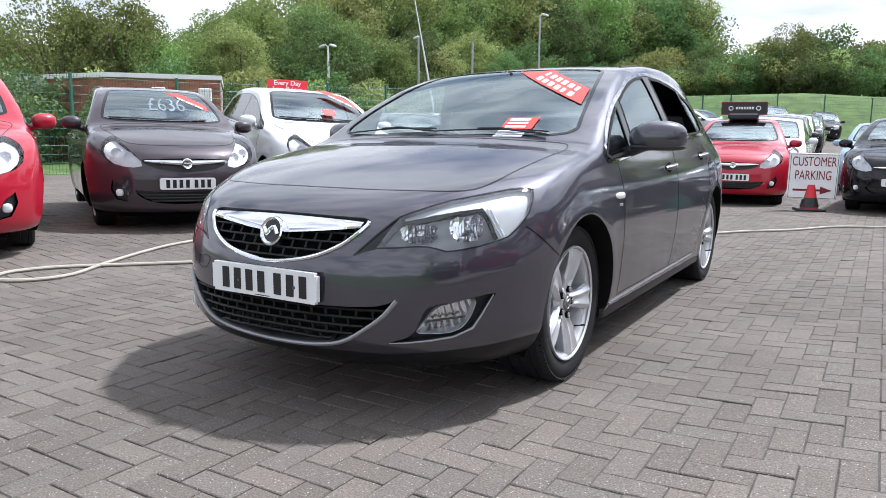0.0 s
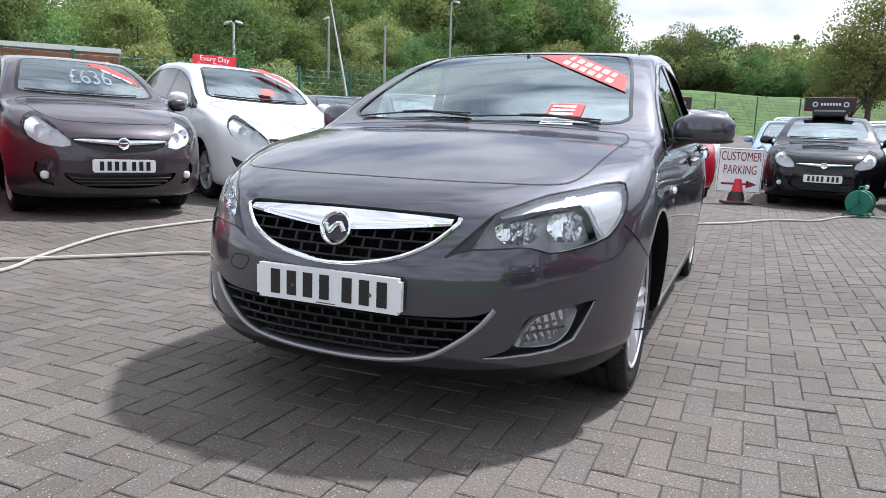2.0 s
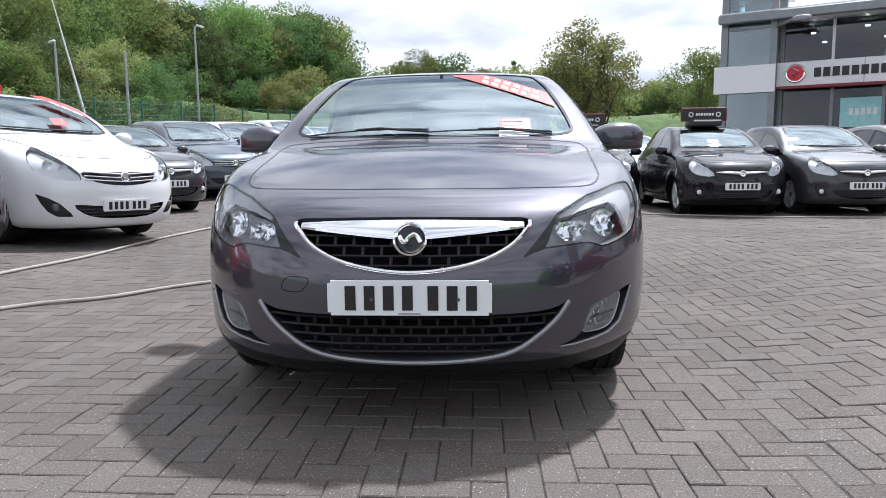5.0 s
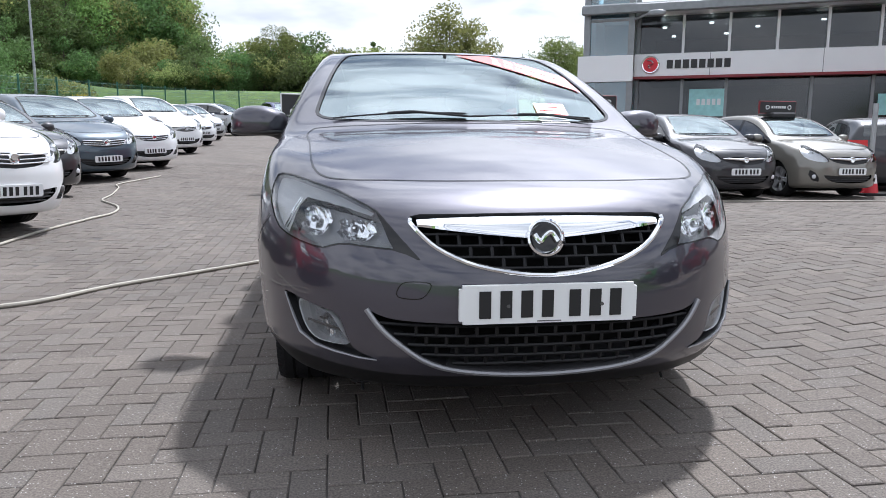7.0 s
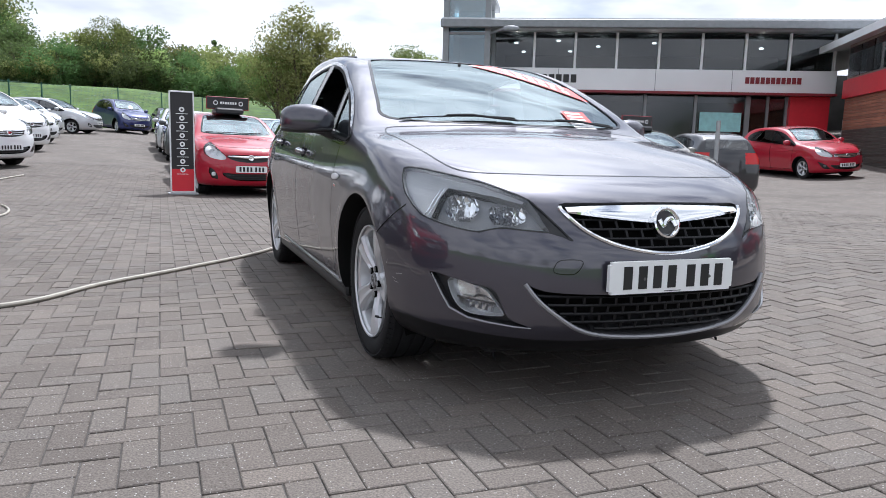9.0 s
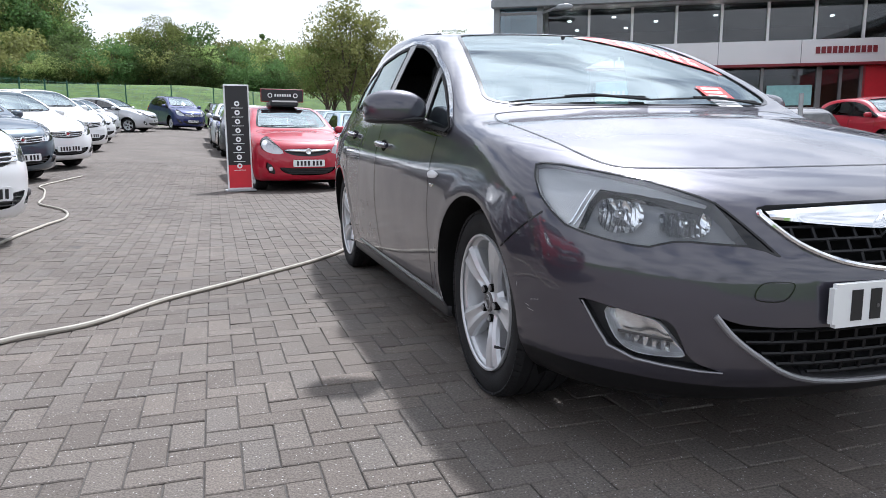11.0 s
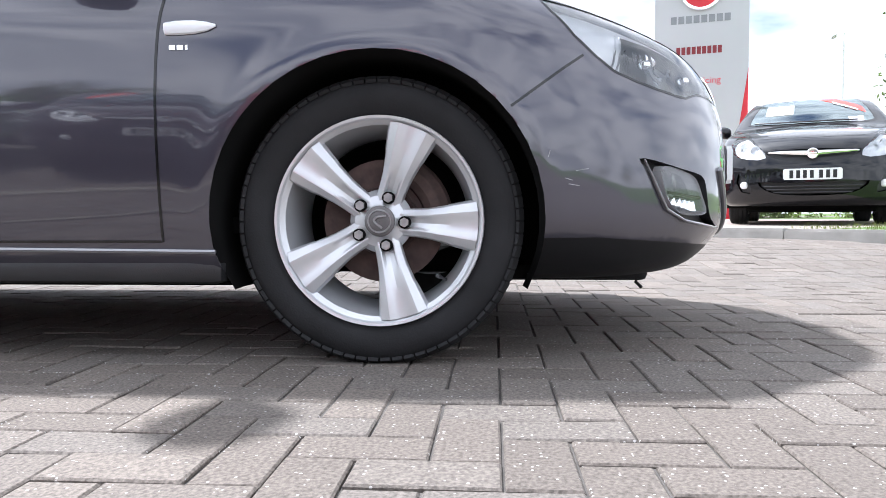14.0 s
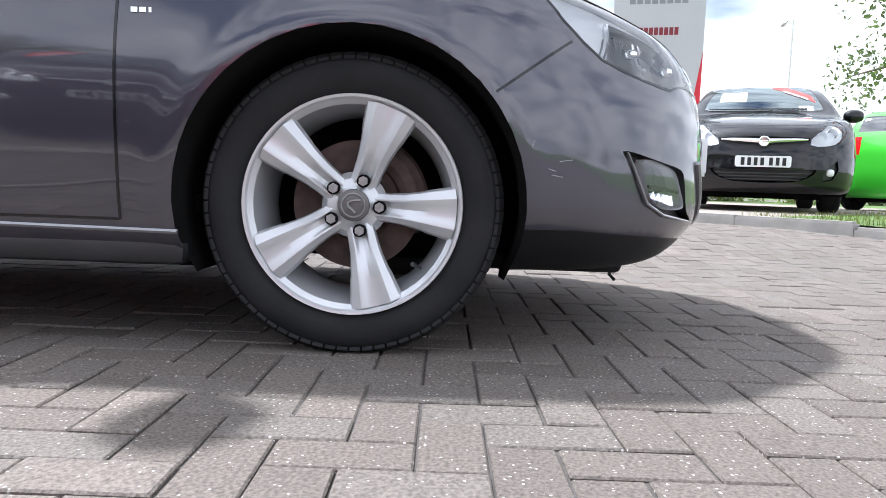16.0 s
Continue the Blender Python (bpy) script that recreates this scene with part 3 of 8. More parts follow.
def on_side(S, y, z, sgn, out=0.0):
    """Point and normal of the flank at (y, z)."""
    return shot(S, (sgn * 1.5, y, z), (-sgn, 0, 0), out)


def on_front(S, x, z, out=0.0):
    return shot(S, (x, -2, z), (0, 1, 0), out)


def on_top(S, x, y, out=0.0):
    return shot(S, (x, y, 2.2), (0, 0, -1), out)


def cut_turned(bm, poly, deg, want):
    """Cuts an outline given in (across, z), seen at a turn about z, and returns the faces."""
    R = Matrix.Rotation(radians(deg), 4, "Z")
    bmesh.ops.transform(bm, matrix=R, verts=bm.verts)
    bm.normal_update()
    fs = cut(bm, poly, 0, 2, want)
    bmesh.ops.transform(bm, matrix=R.inverted(), verts=bm.verts)
    bm.normal_update()
    return fs


def tidy(bm):
    """Joins the thin slivers that cutting leaves."""
    bmesh.ops.remove_doubles(bm, verts=bm.verts, dist=0.0008)
    return bm


def arch_circle(yc, zc, r, n=40):
    return [(yc + r * math.cos(2 * math.pi * i / n), zc + r * math.sin(2 * math.pi * i / n)) for i in range(n)]


def tyre_mesh(R, r, w, n=72):
    bm = bmesh.new()
    h = w / 2
    s = R - r
    prof = [(-h * 0.80, r - 0.004), (-h * 0.90, r + 0.006), (-h * 1.0, r + s * 0.30), (-h * 1.03, r + s * 0.50), (-h * 1.0, r + s * 0.72), (-h * 0.94, R - 0.018), (-h * 0.86, R - 0.006), (-h * 0.80, R - 0.001),
            (-h * 0.52, R), (-h * 0.50, R - 0.007), (-h * 0.44, R - 0.007), (-h * 0.42, R), (-h * 0.06, R), (-h * 0.04, R - 0.007)]
    prof = prof + [(-a, q) for a, q in reversed(prof)]
    lathe(bm, prof, n)
    bmesh.ops.recalc_face_normals(bm, faces=bm.faces)
    return bm


def tread_mesh(R, w, n):
    bm = bmesh.new()
    for sgn in (-1, 1):
        for k in range(n):
            m = Matrix.Rotation(2 * math.pi * (k + 0.5) / n, 4, "X") @ Matrix.Translation((sgn * w * 0.4425, 0, R - 0.0095)) @ Matrix.Rotation(radians(sgn * 26), 4, "Y")
            b = boxed(-0.014, 0.014, -0.0118, 0.0118, -0.004, 0.004)
            place(b, m)
            me = bpy.data.meshes.new("t")
            b.to_mesh(me)
            b.free()
            bm.from_mesh(me)
            bpy.data.meshes.remove(me)
    return bm


def rim_barrel(r, w):
    """The well of the rim; its outer face looks along -x."""
    bm = bmesh.new()
    prof = [(-w * 0.47, r - 0.006), (-w * 0.495, r - 0.002), (-w * 0.50, r + 0.004), (-w * 0.46, r + 0.006), (-w * 0.44, r - 0.006), (-w * 0.40, r - 0.016), (-w * 0.20, r - 0.026), (w * 0.1, r - 0.036), (w * 0.45, r - 0.03), (w * 0.5, r)]
    lathe(bm, prof, 72)
    bmesh.ops.recalc_face_normals(bm, faces=bm.faces)
    return bm


def spoke_mesh(r, w, wide=1.0):
    """One broad spoke along +z with its face towards -x, crowned, with deep flanks."""
    bm = bmesh.new()
    rows = []
    keys_w = [(0.02, 0.036), (0.06, 0.033), (0.10, 0.035), (0.15, 0.044), (0.20, 0.055), (0.232, 0.062)]
    keys_a = [(0.02, 0.030), (0.06, 0.026), (0.10, 0.018), (0.15, 0.008), (0.20, 0.003), (0.232, 0.001)]
    k = r / 0.238
    for i in range(15):
        q = 0.02 + (0.230 - 0.02) * i / 14
        hw = float(smooth_keys(q, keys_w)) * wide * k
        a = -w * 0.47 + float(smooth_keys(q, keys_a))
        q *= k
        row = []
        dip = 0.009 * max(0.0, min(1.0, (0.118 - q / k) / 0.03))
        ridge = 0.0035 * max(0.0, min(1.0, (q / k - 0.03) / 0.05))
        for s, d in ((-0.80, 0.060), (-1.0, 0.020), (-0.90, 0.006), (-0.56, -ridge), (-0.46, -ridge * 0.9), (-0.30, dip), (0.0, dip + 0.003), (0.30, dip), (0.46, -ridge * 0.9), (0.56, -ridge), (0.90, 0.006), (1.0, 0.020), (0.80, 0.060)):
            y = hw * s
            z = math.sqrt(max(q * q - y * y, 1e-6)) if i > 9 else q
            row.append(bm.verts.new((a + d, y, z)))
        rows.append(row)
    for A, B in zip(rows, rows[1:]):
        for j in range(len(A) - 1):
            bm.faces.new((A[j], A[j + 1], B[j + 1], B[j]))
    bmesh.ops.recalc_face_normals(bm, faces=bm.faces)
    if sum(f.normal.x for f in bm.faces) > 0:
        bmesh.ops.reverse_faces(bm, faces=bm.faces)
    return bm


def make_wheel(parent, at, side, S, detail):
    """A wheel with its tyre under its car; side -1 faces -x, +1 faces +x."""
    R, r, w = S["hub"] + 0.0045, S.get("rim", 0.238), S.get("tyre_w", 0.225)
    wheel = part("wheel", rim_barrel(r, w), M["alloy"], parent, "silver five-spoke alloy wheel", smooth=True)
    turn = pose(*at, 0, 0, 0 if side < 0 else 180)
    part("tyre", tyre_mesh(R, r, w, 72 if detail else 40), M["rubber"], wheel, "black rubber tyre", smooth=True, sharp=30)
    if detail:
        part("tread", tread_mesh(R, w, 72), M["rubber"], wheel, "shoulder blocks of the tyre tread")["kind"] = "stuff"
    n_sp = S.get("spokes", 5)
    for i in range(n_sp):
        a = -3 + i * 360 / n_sp
        b = spoke_mesh(r, w, S.get("spoke_w", 1.0))
        place(b, Matrix.Rotation(radians(90 - a), 4, "X"))
        part("spoke", b, M["alloy"], wheel, smooth=True, sharp=24)
    b = bmesh.new()
    lathe(b, [(-w * 0.47 + 0.050, 0.075), (-w * 0.47 + 0.030, 0.060), (-w * 0.47 + 0.024, 0.040), (-w * 0.47 + 0.020, 0.036)], 40)
    part("hub", b, M["alloy"], wheel, smooth=True)
    b = bmesh.new()
    lathe(b, [(-w * 0.47 + 0.022, 0.036), (-w * 0.47 + 0.016, 0.035), (-w * 0.47 + 0.014, 0.031), (-w * 0.47 + 0.014, 0.0005)], 40)
    part("centre_cap", b, M["dull_metal"], wheel, "dark metal centre cap with chrome ring", smooth=True)
    if detail:
        b = bmesh.new()
        tube(b, [(-w * 0.47 + 0.013, 0.026 * math.cos(t * math.pi / 12), 0.026 * math.sin(t * math.pi / 12)) for t in range(24)], 0.0022, 6, True, up=(1, 0, 0))
        tube(b, spline([(-w * 0.47 + 0.012, -0.016, 0.012), (-w * 0.47 + 0.011, 0.004, 0.010), (-w * 0.47 + 0.011, 0.012, 0.0), (-w * 0.47 + 0.011, -0.006, -0.016)], 6), 0.003, 6, up=(1, 0, 0))
        part("emblem", b, M["bolt"], wheel, smooth=True)
        for i in range(5):
            a = radians(-3 + 72 * i)
            y, z = -0.058 * math.cos(a), 0.058 * math.sin(a)
            b = bmesh.new()
            cyl(b, (-w * 0.47 + 0.055, y, z), (-w * 0.47 + 0.010, y, z), 0.0118, 0.0112, 6)
            part("wheel_bolt", b, M["bolt"], wheel, "grey steel wheel bolt")
            # flush black disc, the shade of the bolt hole put into colour
            b = bmesh.new()
            cyl(b, (-w * 0.47 + 0.055, y, z), (-w * 0.47 + 0.0155, y, z), 0.0145, 0.0145, 24)
            part("bolt_recess", b, M["underside"], wheel)
        a = radians(-42)
        y, z = -0.19 * math.cos(a), 0.19 * math.sin(a)
        b = bmesh.new()
        cyl(b, (-w * 0.30, y * 1.08, z * 1.08), (-w * 0.50, y * 0.99, z * 0.99), 0.004, 0.003, 8)
        cyl(b, (-w * 0.47, y * 1.0, z * 1.0), (-w * 0.54, y * 0.97, z * 0.97), 0.0055, 0.005, 8)
        part("tyre_valve", b, M["black_plastic"], wheel)
        b = bmesh.new()
        lathe(b, [(0.0, 0.06), (-0.03, 0.075), (-0.032, 0.08), (-0.012, 0.085), (-0.012, 0.148), (0.012, 0.148), (0.012, 0.06)], 48)
        part("brake_disc", b, M["rust"], wheel, "rusty steel brake disc", smooth=True, sharp=30)
        b = bmesh.new()
        arc = [(-math.cos(radians(12 + 8 * t)) * 0.132, math.sin(radians(12 + 8 * t)) * 0.132) for t in range(8)]
        tube(b, [(-0.005, y, z) for y, z in arc], 0.036, 10, flat=0.85, up=(1, 0, 0))
        part("brake_caliper", b, M["rust"], wheel, "rusty cast iron brake caliper")
    for o in (wheel,):
        o.matrix_basis = turn
    return wheel


def plate_bars(parent, S, z, w=0.52, h=0.111, detail=False, y_out=0.012, name="number_plate"):
    """A number plate of white sheet with plain dark bars for its characters."""
    p, n = on_front(S, 0.0, z)
    y = p.y - y_out
    b = boxed(-w / 2, w / 2, y - 0.004, y + 0.012, z - h / 2, z + h / 2)
    bmesh.ops.bevel(b, geom=[e for e in b.edges if abs(e.verts[0].co.y - e.verts[1].co.y) > 0.01], offset=0.010, segments=4, affect="EDGES")
    pl = part(name, b, M["plate_white"], parent, "white number plate with dark plain bars")
    x = -0.212
    bar = None
    for k in range(8):
        if k == 4:
            x += 0.02
            continue
        if bar is None:
            bar = part("plate_bar", boxed(-0.017, 0.017, y - 0.0065, y - 0.0035, z - 0.039, z + 0.039), M["plate_black"], pl)
            ob = bar
        else:
            ob = new("plate_bar", bar.data)
            ob.parent = pl
        ob.location.x = x + 0.025
        x += 0.0605
    if detail:
        for sx in (-0.12, 0.155):
            b = bmesh.new()
            cyl(b, (sx, y - 0.003, z - 0.005), (sx, y - 0.008, z - 0.005), 0.006, 0.005, 12)
            part("plate_screw", b, M["dull_metal"], pl)
        b = boxed(-0.035, 0.035, y - 0.0055, y - 0.0035, z - 0.0515, z - 0.0485)
        part("maker_strip", b, M["dull_metal"], pl)
    return pl


def rounded(bm, m, rx, ry, rz, p=2.6, nu=20, nv=12):
    """A soft box (superellipsoid) at the pose m."""
    rows = []
    for i in range(nv + 1):
        v = -math.pi / 2 + math.pi * i / nv
        row = []
        for j in range(nu):
            u = 2 * math.pi * j / nu
            def pw(c):
                return math.copysign(abs(c) ** (2 / p), c)
            row.append(bm.verts.new(m @ Vector((rx * pw(math.cos(v)) * pw(math.cos(u)), ry * pw(math.cos(v)) * pw(math.sin(u)), rz * pw(math.sin(v))))))
        rows.append(row)
    for A, B in zip(rows, rows[1:]):
        for j in range(nu):
            bm.faces.new((A[j], A[(j + 1) % nu], B[(j + 1) % nu], B[j]))
    bmesh.ops.remove_doubles(bm, verts=[v for v in rows[0] + rows[-1]], dist=0.0005)
    return bm


def cabin(parent, S, rhd=True):
    """Seats, dashboard and wheel, seen through the panes."""
    h = S["top_z"]
    fz = 0.34
    b = bmesh.new()
    pts = S["dash"]
    rounded(b, pose(0, pts[0], pts[1], -12), 0.66, 0.24, 0.13, 3.2)
    rounded(b, pose(-0.36, pts[0] + 0.08, pts[1] + 0.09, -10), 0.17, 0.15, 0.06, 2.6)
    part("dashboard", b, M["black_plastic"], parent, "black moulded dashboard", smooth=True)
    b = bmesh.new()
    sy = pts[0] + 0.34
    c = Matrix.Translation((-0.36, sy, pts[1] + 0.03)) @ Matrix.Rotation(radians(-62), 4, "X")
    tube(b, [c @ Vector((0.185 * math.cos(t * math.pi / 14), 0.185 * math.sin(t * math.pi / 14), 0)) for t in range(28)], 0.015, 8, True, up=(0, 0.4, 1))
    for a in (10, 170, 270):
        cyl(b, c @ Vector((0, 0, 0)), c @ Vector((0.18 * math.cos(radians(a)), 0.18 * math.sin(radians(a)), 0)), 0.018, 0.014, 8)
    rounded(b, c, 0.06, 0.06, 0.03)
    part("steering_wheel", b, M["black_plastic"], parent, smooth=True)
    for x, y in ((-0.36, S["seat_y"]), (0.36, S["seat_y"]), (-0.36, S["seat_y"] + 0.82), (0.36, S["seat_y"] + 0.82)):
        b = bmesh.new()
        rounded(b, pose(x, y, 0.50, 6), 0.25, 0.27, 0.10, 3)
        rounded(b, pose(x, y + 0.30, 0.82, -14), 0.24, 0.09, 0.34, 3)
        seat = part("seat", b, M["cloth"], parent, "dark grey cloth seat", smooth=True)
        b = bmesh.new()
        rounded(b, pose(x, y + 0.385, min(1.24, h - 0.24), -10), 0.135, 0.05, 0.085, 3)
        cyl(b, (x - 0.05, y + 0.36, 1.05), (x - 0.05, y + 0.385, 1.2), 0.006, n=6)
        cyl(b, (x + 0.05, y + 0.36, 1.05), (x + 0.05, y + 0.385, 1.2), 0.006, n=6)
        part("headrest", b, M["cloth"], seat, smooth=True)
    b = boxed(-0.72, 0.72, 0.25, S["base"] + 0.3, 0.30, 0.34)
    part("cabin_floor", b, M["underside"], parent)

# ---------------------------------------------------------------- the grey hatchback
FIVE_DOOR.update(top_z=1.50, dash=(0.56, 0.89), seat_y=1.28, rim=0.238, tyre_w=0.225)


def seam(parent, loop, name="shut_line", width=0.006, closed=False, mat="gloss_black", raise_by=0.0012):
    b = bmesh.new()
    ribbon(b, loop, width, raise_by, closed)
    return part(name, b, M[mat], parent)


def grey_hatchback():
    S = FIVE_DOOR
    car = thing("hatchback", "dark grey metallic five-door hatchback parked on block paving", "car")
    bm = car_body(S, 0.024)
    bm.normal_update()
    flank = {s: (lambda m, n, s=s: m.x * s > 0.45 and n.x * s > 0.36) for s in (-1, 1)}
    # wheel arches
    for s in (-1, 1):
        for yc, r in ((0.0, 0.38), (S["base"], 0.37)):
            fs = cut(bm, arch_circle(yc, 0.33, r), 1, 2, lambda m, n, s=s: m.x * s > 0.50)
            bmesh.ops.delete(bm, geom=fs, context="FACES")
    # side glass
    dlo = spline([(0.300, 0.945), (0.345, 0.99), (0.43, 1.055), (0.54, 1.125), (0.67, 1.19), (0.81, 1.245), (1.06, 1.335), (1.388, 1.392), (1.65, 1.398), (1.95, 1.382), (2.237, 1.345), (2.479, 1.290), (2.62, 1.225), (2.645, 1.16), (2.60, 1.095), (2.52, 1.068),
                  (2.30, 1.058), (1.42, 1.018), (0.864, 0.966), (0.52, 0.930), (0.36, 0.917)], 3, True)
    panes = {
        "quarter_window": [(0.335, 0.950), (0.44, 1.035), (0.56, 1.112), (0.685, 1.175), (0.685, 0.962), (0.5, 0.945), (0.38, 0.935)],
        "front_window": [(0.775, 0.975), (0.775, 1.210), (0.90, 1.262), (1.05, 1.312), (1.22, 1.352), (1.385, 1.372), (1.43, 1.30), (1.535, 1.04), (1.2, 1.012)],
        "rear_window_side": [(1.66, 1.045), (1.535, 1.378), (1.75, 1.378), (1.95, 1.362), (2.12, 1.343), (2.20, 1.25), (2.36, 1.078), (2.1, 1.064)],
        "rear_quarter_window": [(2.395, 1.082), (2.235, 1.262), (2.185, 1.33), (2.40, 1.288), (2.57, 1.225), (2.60, 1.16), (2.565, 1.105), (2.50, 1.085)]}
    for s in (-1, 1):
        fs = cut(bm, dlo, 1, 2, lambda m, n, s=s: m.x * s > 0.45 and n.x * s > 0.2)
        surround = lift(bm, fs)
        loop = rims(surround)[0]
        b = bmesh.new()
        ribbon(b, loop, 0.020, 0.004)
        solid(b, 0.004)
        part("window_trim", b, M["chrome"], car, "bright chrome trim round the side windows", smooth=True)
        for nm, poly in panes.items():
            fs = cut(surround, poly, 1, 2, lambda m, n: True)
            pane = lift(surround, fs)
            open_one = (s < 0 and nm == "front_window") or (s > 0 and nm == "rear_window_side")
            rim_l = rims(pane)
            if rim_l:
                b = bmesh.new()
                ribbon(b, rim_l[0], 0.014, 0.0015)
                part("window_seal", b, M["rubber"], car)
            if open_one:
                low = min(v.co.z for v in pane.verts)
                fs = [f for f in pane.faces if f.calc_center_median().z > low + 0.012]
                bmesh.ops.delete(pane, geom=fs, context="FACES")
            place(pane, Matrix.Translation((-s * 0.004, 0, 0)))
            ob = part(nm if nm != "rear_window_side" else "rear_door_window", pane, M["glass"], car, "half lowered pane" if open_one else "", smooth=True)
            ob.visible_shadow = False
        part("window_pillar", surround, M["gloss_black"], car, "gloss black window pillars", smooth=True)
    # windscreen and rear window
    ws = spline([(0.0, 1.030), (0.35, 1.030), (0.56, 1.034), (0.662, 1.056), (0.655, 1.12), (0.605, 1.26), (0.548, 1.365), (0.49, 1.402), (0.30, 1.414), (0.0, 1.418)], 3)
    ws = mirrored(ws)
    fs = cut(bm, ws, 0, 2, lambda m, n: 0.05 < m.y < 1.6 and n.z > 0.15 and n.y < -0.12 and abs(n.x) < 0.62)
    screen = lift(bm, fs)
    loop = rims(screen)[0]
    seam(car, loop, "windscreen_seal", 0.016, True, "gloss_black", 0.002)
    place(screen, Matrix.Translation((0, 0.004, -0.002)))
    o = part("windscreen", screen, M["glass"], car, "clear windscreen reflecting clouds", smooth=True)
    o.visible_shadow = False
    rw = [(-0.50, 1.09), (0.50, 1.09), (0.47, 1.30), (0.40, 1.335), (-0.40, 1.335), (-0.47, 1.30)]
    fs = cut(bm, rw, 0, 2, lambda m, n: m.y > 2.7 and n.y > 0.2)
    o = part("rear_window", lift(bm, fs), M["glass"], car, smooth=True)
    o.visible_shadow = False
    # headlamps, turned half way to the flank
    lamp = [(-0.378, 0.611), (-0.335, 0.650), (-0.290, 0.688), (-0.245, 0.722), (-0.217, 0.740), (-0.181, 0.754), (-0.105, 0.777), (-0.027, 0.796), (0.032, 0.805), (0.116, 0.818), (0.206, 0.831), (0.275, 0.835), (0.297, 0.830),
            (0.288, 0.798), (0.258, 0.745), (0.214, 0.702), (0.168, 0.669), (0.110, 0.652), (0.045, 0.639), (-0.030, 0.629), (-0.070, 0.627), (-0.101, 0.636), (-0.130, 0.643), (-0.165, 0.645), (-0.228, 0.641), (-0.303, 0.637), (-0.345, 0.626)]
    wedge = [(-0.42, 0.59), (-0.345, 0.620), (-0.306, 0.636), (-0.283, 0.665), (-0.258, 0.698), (-0.236, 0.720), (-0.212, 0.744), (-0.20, 0.78), (-0.42, 0.78)]
    fogr = spline([(0.115, 0.472), (0.074, 0.471), (0.020, 0.462), (-0.05, 0.451), (-0.125, 0.440), (-0.152, 0.415), (-0.175, 0.360), (-0.205, 0.330), (-0.258, 0.312), (-0.203, 0.315), (-0.115, 0.322), (-0.042, 0.332), (0.015, 0.350), (0.045, 0.378), (0.070, 0.412), (0.095, 0.448)], 2, True)
    fogl = spline([(0.034, 0.458), (-0.062, 0.445), (-0.107, 0.429), (-0.142, 0.390), (-0.174, 0.349), (-0.125, 0.341), (-0.052, 0.343), (-0.004, 0.364), (0.028, 0.41)], 3, True)
    lamps = []
    for s in (-1, 1):
        pl = lamp if s > 0 else [(-a, z) for a, z in lamp][::-1]
        fs = cut_turned(bm, pl, -45 * s, lambda m, n: n.y < -0.05)
        lamps.append((s, "lamp", lift(bm, fs)))
        pl = fogr if s > 0 else [(-a, z) for a, z in fogr][::-1]
        fs = cut_turned(bm, pl, -45 * s, lambda m, n: n.y < -0.05)
        lamps.append((s, "fog", lift(bm, fs)))
    # grilles
    ug = mirrored(spline([(0.0, 0.569), (0.08, 0.574), (0.2, 0.596), (0.29, 0.631), (0.348, 0.672), (0.384, 0.728), (0.25, 0.735), (0.0, 0.738)], 3))
    fs = cut(bm, ug, 0, 2, lambda m, n: m.y < -0.6 and n.y < -0.1)
    upper = lift(bm, fs)
    lg = mirrored(spline([(0.0, 0.276), (0.2, 0.286), (0.33, 0.314), (0.42, 0.368), (0.475, 0.415), (0.515, 0.462), (0.45, 0.440), (0.3, 0.432), (0.0, 0.430)], 3))
    fs = cut(bm, lg, 0, 2, lambda m, n: m.y < -0.6 and n.y < -0.1)
    lower = lift(bm, fs)
    # bonnet, doors, bumpers
    hood = mirrored(spline([(0.0, -0.668), (0.25, -0.660), (0.42, -0.635), (0.55, -0.597), (0.63, -0.535), (0.668, -0.43), (0.68, -0.28), (0.694, 0.0), (0.706, 0.12), (0.69, 0.205), (0.64, 0.225), (0.4, 0.195), (0.0, 0.175)], 3))
    fs = cut(bm, hood, 0, 1, lambda m, n: n.z > 0.3 and m.z > 0.7)
    bonnet = lift(bm, fs)
    seam(car, rims(bonnet)[0], "shut_line", 0.007, True)
    part("bonnet", bonnet, M["grey_paint"], car, smooth=True)
    doors = {
        "front_door": spline([(0.452, 0.914), (0.480, 0.80), (0.491, 0.66), (0.493, 0.45), (0.492, 0.285)], 3) + [(1.0, 0.285)] + spline([(1.44, 0.286), (1.485, 0.40), (1.503, 0.60), (1.506, 0.85), (1.502, 1.008)], 3) + [(1.2, 0.984), (0.864, 0.952), (0.62, 0.928)],
        "rear_door": spline([(1.514, 1.010), (1.518, 0.85), (1.515, 0.60), (1.497, 0.40), (1.452, 0.286)], 3) + [(1.8, 0.288)] + spline([(2.08, 0.292), (2.20, 0.38), (2.30, 0.52), (2.37, 0.68), (2.40, 0.82), (2.385, 0.95), (2.345, 1.046)], 3) + [(1.9, 1.028)]}
    handles = {"front_door": (1.245, 1.455, 0.862, 0.870), "rear_door": (2.125, 2.325, 0.916, 0.926)}
